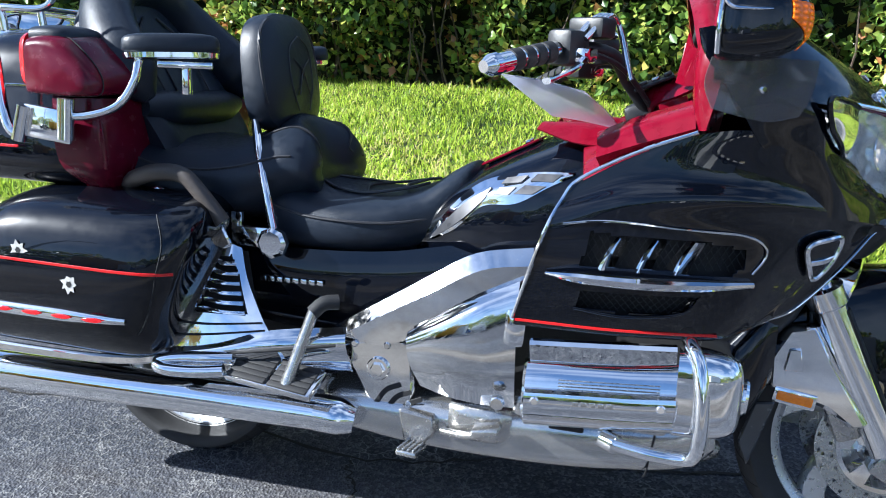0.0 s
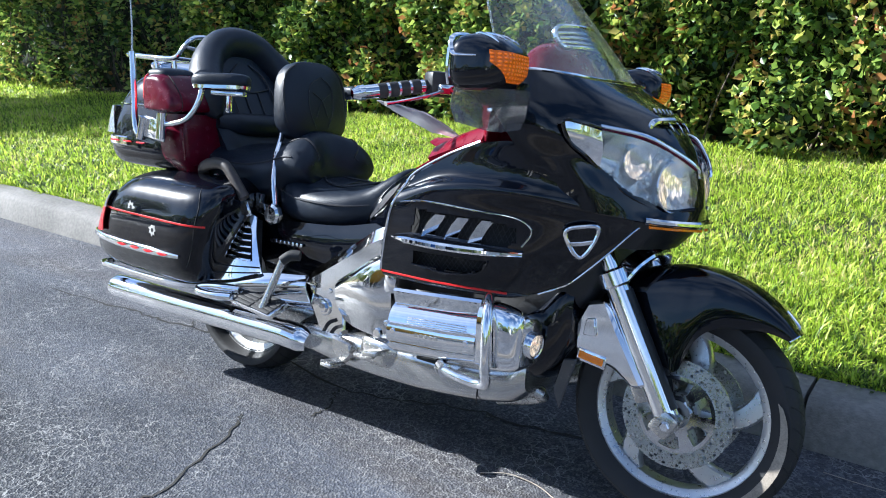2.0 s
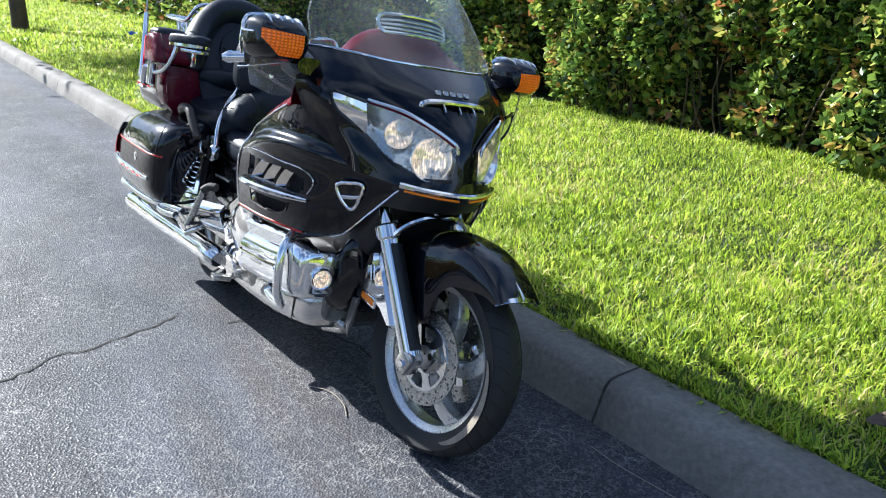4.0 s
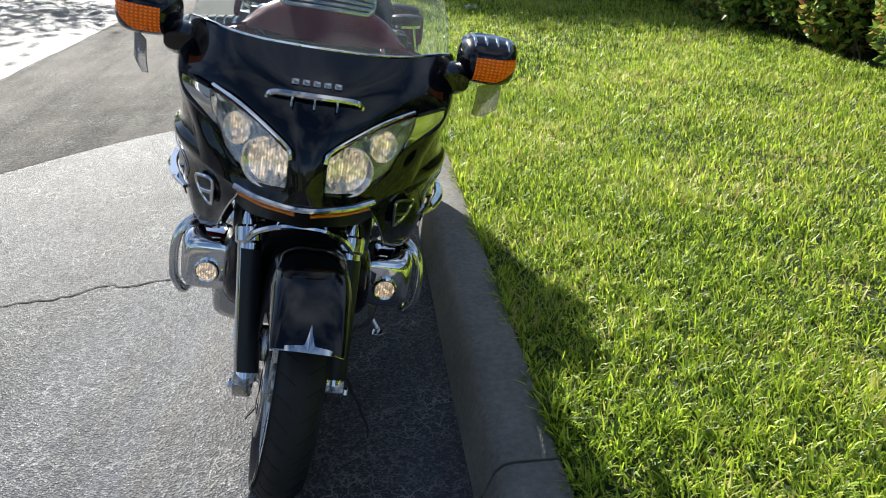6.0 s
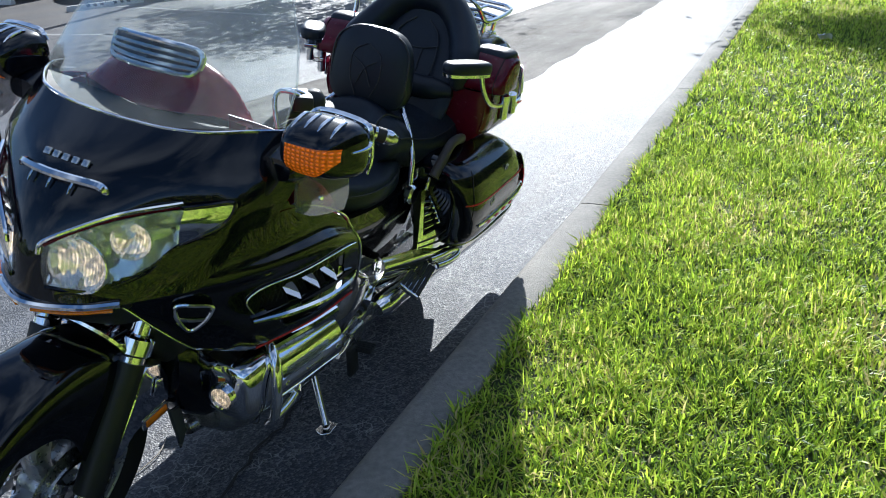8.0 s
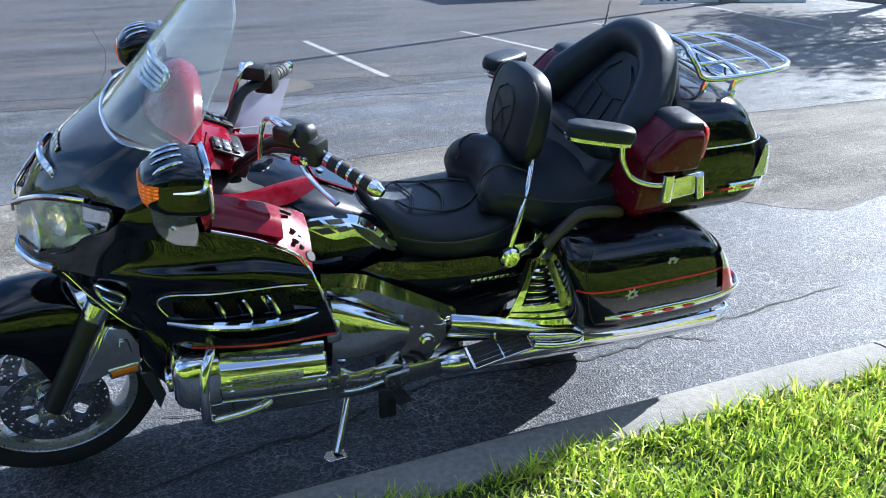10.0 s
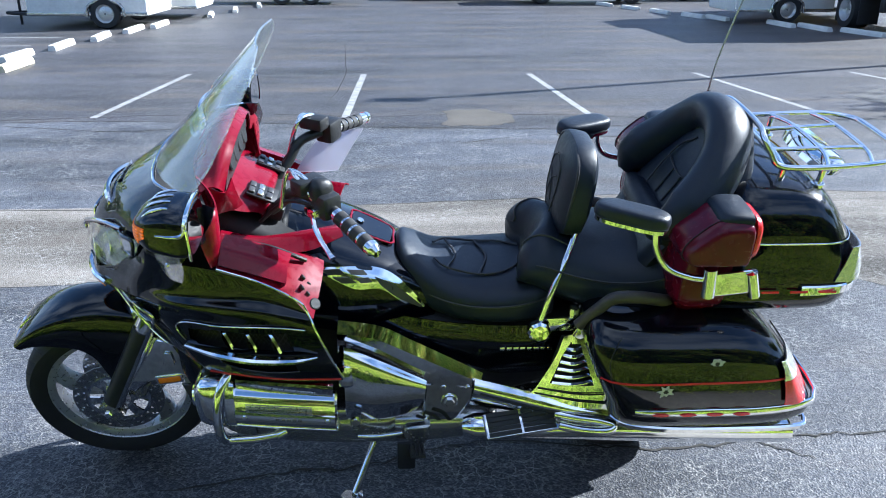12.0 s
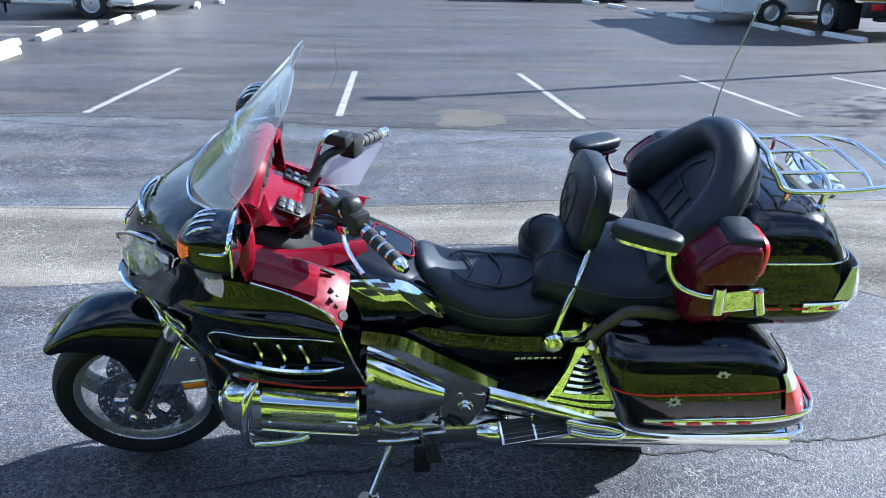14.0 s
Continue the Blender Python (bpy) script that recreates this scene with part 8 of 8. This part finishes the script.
def tree(base, height, crown_r, crown_z, seed, n_leaf, leaf=0.12, trunk=0.16):
    r = random.Random(seed)
    t = tagged(empty("tree", pose(*base)), "slender tree with a leafy open crown", "tree", "trees round the car park")
    top = (0.3 * r.uniform(-1, 1), 0.3 * r.uniform(-1, 1), height * 0.62)
    limbs = []
    ends = []
    for k in range(9):
        a = 2 * math.pi * k / 9 + r.uniform(-0.3, 0.3)
        z0 = height * r.uniform(0.38, 0.6)
        q = crown_r * r.uniform(0.45, 0.95)
        e = (q * math.cos(a), q * math.sin(a), min(z0 + height * r.uniform(0.12, 0.4), height))
        limbs.append(tube([(0, 0, z0), (e[0] * 0.45, e[1] * 0.45, z0 + (e[2] - z0) * 0.6), e], trunk * 0.34, 3, 7, taper=[1.0, 0.6, 0.2]))
        ends.append(e)
    part("trunk", tube([(0, 0, -0.1), (0.04, 0.02, height * 0.3), top], trunk, 4, 12, taper=[1.25, 0.9, 0.55]), BARK, t)
    for g in limbs:
        part("limb", g, BARK, t)
    rg = np.random.default_rng(seed)
    pts = []
    for e in ends + [(0, 0, height * 0.85), (0.4, 0.3, height * 0.75)]:
        c = np.array(e)
        pts.append(c + rg.normal(0, 1, (n_leaf // 11, 3)) * np.array([0.30, 0.30, 0.22]) * crown_r * 0.9)
    pos = np.concatenate(pts)
    v, f = leaves(pos, np.tile([0, 0, 0.2], (len(pos), 1)), leaf)
    raw_mesh("crown", v, f, LEAF, t)
    return t


tree((-17.0, -8.4, 0.1), 7.0, 2.2, 4.5, 3, 5200, 0.16)
tree((-16.4, -10.3, 0.1), 5.6, 1.3, 4.4, 8, 3000, 0.15)
tree((-15.75, 1.42, 0.13), 7.5, 2.5, 5.0, 12, 13000, 0.19, 0.135)

# kerbed planting island under the trees
isle = tagged(empty("planting_island"), "kerbed grass island with low dry grass", "island", kind="structure")
ring0 = [(-14.9, -11.5), (-14.1, -11.0), (-13.95, -9.3), (-14.3, -6.3), (-14.9, -5.7), (-19.5, -6.6), (-20.5, -8.0), (-19.0, -12.0)]
ring1 = [tuple((Vector((x, y)) + (Vector((-16.5, -8.8)) - Vector((x, y))).normalized() * 0.16)) for x, y in ring0]
part("island_kerb", grid([[(p[0], p[1], z) for p in spline([(a, b, 0) for a, b in rg], 4, True)] for rg, z in ((ring0, 0.0), (ring0, 0.13), (ring1, 0.15), (ring1, 0.02))], True), CONCRETE, isle)
inner = [(p[0], p[1], 0.12) for p in spline([(a, b, 0) for a, b in ring1], 4, True)]
part("island_soil", (inner, [tuple(range(len(inner)))]), DRYSOIL, isle, angle=0)

# ---- things far across the car park
def wheel_stop(x, y, length, turn, label="white concrete wheel stop on the asphalt", material=None):
    prof = [(-0.075, 0.0), (-0.07, 0.06), (-0.045, 0.105), (0.045, 0.105), (0.07, 0.06), (0.075, 0.0)]
    rows = [[(u, (p[0]) * k, p[1] * k2) for p in prof] for u, k, k2 in ((-length / 2, 0.9, 0.9), (-length / 2 + 0.02, 1, 1), (length / 2 - 0.02, 1, 1), (length / 2, 0.9, 0.9))]
    g, q = grid(rows)
    g = moved((g, q + [tuple(range(6))[::-1], tuple(range(18, 24))]), pose(*set_back(x, y), 0, 0, 0, turn))
    return tagged(part("wheel_stop", g, material or STOPS, angle=30), label, "wheel stop", "wheel stops")


for x, y, ln, tn in ((6.06, -10.8, 1.15, 92), (5.95, -12.35, 1.2, 95), (5.78, -13.85, 1.2, 96), (5.6, -15.35, 1.3, 92), (5.38, -16.55, 1.3, 92), (4.85, -19.4, 1.3, 100), (4.55, -21.2, 1.3, 100), (4.2, -23.2, 1.3, 100), (3.9, -25.4, 1.3, 100), (3.5, -27.6, 1.3, 100), (-9.14, -16.4, 1.3, 91), (-9.5, -15.5, 1.35, 92), (-9.95, -14.3, 1.3, 100), (-8.3, -18.2, 1.1, 97), (-7.95, -19.0, 1.1, 100), (-7.5, -20.4, 1.1, 100), (-7.1, -22.0, 1.1, 100), (-6.7, -23.6, 1.1, 100), (-11.75, -10.35, 1.3, -31)):
    wheel_stop(x, y, ln, tn)
lettered = wheel_stop(-10.05, -11.05, 1.75, -6, "white wheel stop with worn painted lettering")
for k in range(7):
    if k != 3:
        part("letter_bar", box((*set_back(-10.52 + k * 0.155, -10.942 - 0.0163 * k), 0.075), (0.085, 0.006, 0.05), 0.0, (26, 0, -6)), DARKPATCH, lettered, angle=0)
wheel_stop(5.62, -9.75, 1.1, 92, "cream painted concrete wheel stop", mat("cream_stop", (0.66, 0.58, 0.40), 0.8, var=0.2))


def road_wheel(parent, c, r=0.33, w=0.2, axis=(0, 1, 0)):
    m = toward(c, axis)
    t = part("wheel", lathe([(r * 0.62, -w / 2), (r * 0.94, -w / 2), (r, -w * 0.3), (r, w * 0.3), (r * 0.94, w / 2), (r * 0.62, w / 2)], 28, m), RUBBER, parent, "black tyre")
    part("rim", lathe([(0.02, w * 0.30), (r * 0.25, w * 0.34), (r * 0.5, w * 0.2), (r * 0.62, w * 0.5), (r * 0.64, w * 0.4)], 28, m), WHEEL, t, "silver wheel rim")


def trailer(x0, x1, y_near, y_far, z0, z1, wheel_x, tongue, label):
    (x0, y_near), (x1, y_far), wheel_x = set_back(x0, y_near), set_back(x1, y_far), set_back(wheel_x, y_near)[0]
    t = tagged(empty("cargo_trailer", pose((x0 + x1) / 2, (y_near + y_far) / 2, 0)), label, "trailer", "cargo trailers")
    cx, cy = (x0 + x1) / 2, (y_near + y_far) / 2
    lx, ly = abs(x1 - x0), abs(y_near - y_far)
    part("body", box((0, 0, (z0 + z1) / 2), (lx, ly, z1 - z0), 0.05), WHITE, t)
    hy = ly / 2
    part("lower_rail", box((0, hy + 0.004, z0 + 0.04), (lx, 0.012, 0.08), 0.004), ALU, t, "aluminium lower rail")
    wx = wheel_x - cx
    part("wheel_arch", tube([(wx - 0.42, hy + 0.03, z0 - 0.02), (wx - 0.36, hy + 0.03, z0 + 0.22), (wx, hy + 0.03, z0 + 0.36), (wx + 0.36, hy + 0.03, z0 + 0.22), (wx + 0.42, hy + 0.03, z0 - 0.02)], 0.035, 4, 8), ALU, t, "curved wheel arch")
    # dark box on the body's side, standing for shade under the wheel arch
    part("arch_shade", box((wx, hy + 0.003, z0 + 0.10), (0.72, 0.012, 0.36), 0.004), MATTE, t)
    road_wheel(t, (wx, hy - 0.02, 0.33))
    s = 1 if tongue > 0 else -1
    part("tongue", join(tube([(s * lx / 2, hy * 0.6, z0), (s * (lx / 2 + 0.9), 0, z0)], 0.04, 1, 6), tube([(s * lx / 2, -hy * 0.6, z0), (s * (lx / 2 + 0.9), 0, z0)], 0.04, 1, 6)), MATTE, t, "black drawbar")
    part("jack", tube([(s * (lx / 2 + 0.55), 0.1, 0.02), (s * (lx / 2 + 0.55), 0.1, 0.95)], 0.03, 1, 8), MATTE, t, "jockey stand")
    part("door", box((-s * (lx / 2 + 0.008), 0, (z0 + z1) / 2), (0.03, ly * 0.92, (z1 - z0) * 0.94), 0.01), WHITE, t, "ramp door")
    for y in (-0.4, 0.4):
        part("latch", box((-s * (lx / 2 + 0.03), y * ly, z0 + 0.5), (0.03, 0.05, 0.16), 0.006), ALU, t)
    return t


trailer(5.45, 8.05, -15.95, -17.95, 0.28, 2.5, 6.35, 1, "white enclosed cargo trailer parked at the bays")
trailer(4.95, 8.0, -18.4, -20.3, 0.26, 2.4, 6.4, 1, "cream-white cargo trailer behind another trailer")
trailer(-10.75, -8.3, -17.05, -18.9, 0.28, 2.2, -9.55, -1, "small white cargo trailer on the car park")

truck = tagged(empty("box_truck", pose(*set_back(-11.5, -17.2), 0)), "yellow box truck with a dark rear bumper", "truck")
part("cargo_box", box((0, 0, 2.05), (2.4, 5.6, 2.5), 0.05), YELLOW, truck, "yellow cargo box")
part("bumper", box((0, 2.85, 0.62), (2.4, 0.18, 0.34), 0.03), PLASTIC, truck, "dark steel bumper")
part("lift_step", box((0.2, 2.98, 0.42), (1.5, 0.25, 0.07), 0.02), PLASTIC, truck)
part("number_panel", box((-0.65, 2.95, 0.66), (0.32, 0.02, 0.16), 0.004), WHITE, truck, "pale blank panel")
part("hitch", box((0, 2.95, 1.1), (0.35, 0.12, 0.22), 0.03), PLASTIC, truck)
for s in (-1, 1):
    part("tail_lamp", box((s * 0.95, 2.95, 0.68), (0.28, 0.02, 0.14), 0.006), REDLENS, truck, "red tail lamp")
    part("mudflap", box((s * 0.9, 1.9, 0.42), (0.5, 0.03, 0.6), 0.01), RUBBER, truck)
    road_wheel(truck, (s * 0.95, 1.4, 0.42), 0.42, 0.5, (s, 0, 0))
    road_wheel(truck, (s * 0.95, -2.2, 0.42), 0.42, 0.3, (s, 0, 0))
part("cab", box((0, -3.7, 1.4), (2.2, 1.9, 1.9), 0.25), YELLOW, truck)

van = tagged(empty("panel_van", pose(*set_back(-6.4, -25.4), 0)), "white panel van parked far across the car park", "van")
part("body", loft([section(x, -0.95, 0.95, z0, z1, 5, 24) for x, z0, z1 in ((-2.3, 0.4, 1.9), (-2.2, 0.32, 2.05), (1.0, 0.32, 2.08), (1.55, 0.32, 1.9), (2.0, 0.34, 1.25), (2.45, 0.38, 1.1), (2.5, 0.45, 0.95))], 1, 2), WHITE, van)
for x in (-1.5, 1.6):
    for s in (-1, 1):
        road_wheel(van, (x, s * 0.85, 0.33), 0.33, 0.22, (0, s, 0))
part("side_window", box((1.25, 0.955, 1.5), (0.7, 0.02, 0.45), 0.01), PLASTIC, van, "dark side window")
part("side_moulding", box((-0.3, 0.962, 0.75), (3.4, 0.02, 0.1), 0.006), PLASTIC, van)


def pickup(x, y, turn, body, label):
    t = tagged(empty("parked_car", pose(*set_back(x, y), 0, 0, 0, turn)), label, "car", "parked cars")
    part("body", loft([section(a, -0.92, 0.92, z0, z1, 5, 24) for a, z0, z1 in ((-2.35, 0.55, 0.95), (-2.3, 0.42, 1.05), (0.9, 0.36, 1.08), (1.4, 0.36, 1.05), (2.2, 0.4, 0.95), (2.35, 0.5, 0.8))], 1, 2), body, t)
    part("cabin", loft([section(a, -0.8, 0.8, 1.0, z1, 4, 24) for a, z1 in ((-1.6, 1.1), (-1.2, 1.62), (-0.2, 1.75), (0.5, 1.65), (1.2, 1.08))], 1, 2), PLASTIC, t, "dark glazed cabin")
    for a in (-1.45, 1.45):
        for s in (-1, 1):
            road_wheel(t, (a, s * 0.82, 0.36), 0.36, 0.24, (0, s, 0))
    return t


pickup(-13.2, -13.0, 60, BLACK, "dark car parked beyond the planting island")
pickup(-2.5, -27.5, 4, BLACK, "dark car far across the car park")
pickup(-11.5, -27.0, 4, BLUE, "blue car far across the car park")
flatbed = tagged(empty("flatbed_trailer", pose(*set_back(3.2, -25.2), 0)), "black flatbed trailer at the far bays", "trailer")
part("deck", box((0, 0, 0.72), (4.2, 1.9, 0.14), 0.02), MATTE, flatbed)
part("frame_rail", join(box((0, 0.8, 0.55), (4.2, 0.1, 0.18), 0.01), box((0, -0.8, 0.55), (4.2, 0.1, 0.18), 0.01)), MATTE, flatbed)
for x in (-0.5, 0.45):
    road_wheel(flatbed, (x, 0.98, 0.34), 0.34, 0.22, (0, 1, 0))
post = tagged(empty("lamp_post", pose(-11.6, -11.3, 0)), "slim grey lamp post on a round concrete pedestal", "lamp post")
part("pole", join(tube([(0, 0, 0.7), (0, 0, 7.05)], 0.075, 1, 12), tube([(0, 0, 7.0), (0.7, 0.2, 7.1)], 0.05, 1, 10)), ALU, post)
part("pedestal", lathe([(0.25, 0.0), (0.235, 0.08), (0.21, 0.25), (0.20, 0.76), (0.17, 0.80), (0.0, 0.80)], 28), CONCRETE, post, "weathered concrete pedestal")
part("lamp_head", box((0.9, 0.25, 7.1), (0.6, 0.25, 0.12), 0.03), ALU, post)

# litter and small things on the ground
def scrap(name, x, y, z, size, material, label, category, seed):
    r = random.Random(seed)
    rows = [[(x + size * (i - 1.5) / 3 + r.uniform(-0.2, 0.2) * size, y + size * (j - 1.5) / 3 + r.uniform(-0.2, 0.2) * size, z + r.uniform(0.0, 0.6) * size) for j in range(4)] for i in range(4)]
    return tagged(part(name, thick(surf(rows, 2, 2), 0.001), material), label, category)


scrap("paper_scrap", -7.35, 1.7, 0.215, 0.13, WHITE, "crumpled white paper scrap lying in the grass", "litter", 2)
scrap("plastic_scrap", -13.4, 3.0, 0.195, 0.14, BLUE, "blue plastic scrap lying in the grass", "litter", 3)
scrap("dry_leaf", 1.85, 0.98, 0.225, 0.06, BARK, "dry brown leaf lying on the grass", "leaf", 4)
twig_pts = [(1.22, 0.44, 0.006), (1.35, 0.43, 0.010), (1.5, 0.445, 0.008), (1.62, 0.46, 0.005)]
tagged(part("dry_twig", tube(twig_pts, 0.0014, 5, 6), SCUFF), "thin pale dry twig on the asphalt", "twig")
tagged(part("dry_twig", tube([(0.36, -0.14, 0.005), (0.44, -0.10, 0.008), (0.54, -0.10, 0.006), (0.62, -0.13, 0.005)], 0.002, 5, 6), SCUFF), "thin pale dry twig on the asphalt", "twig")
weed = tagged(empty("weed", pose(1.62, 0.02, 0)), "small green weed growing in a crack", "weed")
wp, wf = leaves(np.array([[0.01 * math.cos(a), 0.01 * math.sin(a), 0.004] for a in np.linspace(0, 6, 16)]), np.array([[math.cos(a), math.sin(a), 0.3] for a in np.linspace(0, 6, 16)]), 0.05, 0.0, 0.3)
raw_mesh("weed_leaves", wp, wf, GRASS, weed)

# added distant trees, out of view: close the place, fill reflections, block low sky
far = tagged(empty("far_trees"), "added distant belt of dark green trees, out of view", "trees", kind="stuff")
ang = rng.uniform(0, 2 * np.pi, 26000)
rad = 62 + 9 * rng.random(26000) + 6 * np.sin(ang * 9)
topz = 9.5 + 2.5 * np.sin(ang * 13) + 1.6 * np.sin(ang * 31 + 1)
z = topz * rng.uniform(0.02, 1, 26000) ** 0.8
v, f = leaves(np.stack([rad * np.cos(ang), rad * np.sin(ang), z], 1), np.tile([0, 0, 0.3], (26000, 1)), 1.5)
raw_mesh("far_foliage", v, f, LEAF, far)
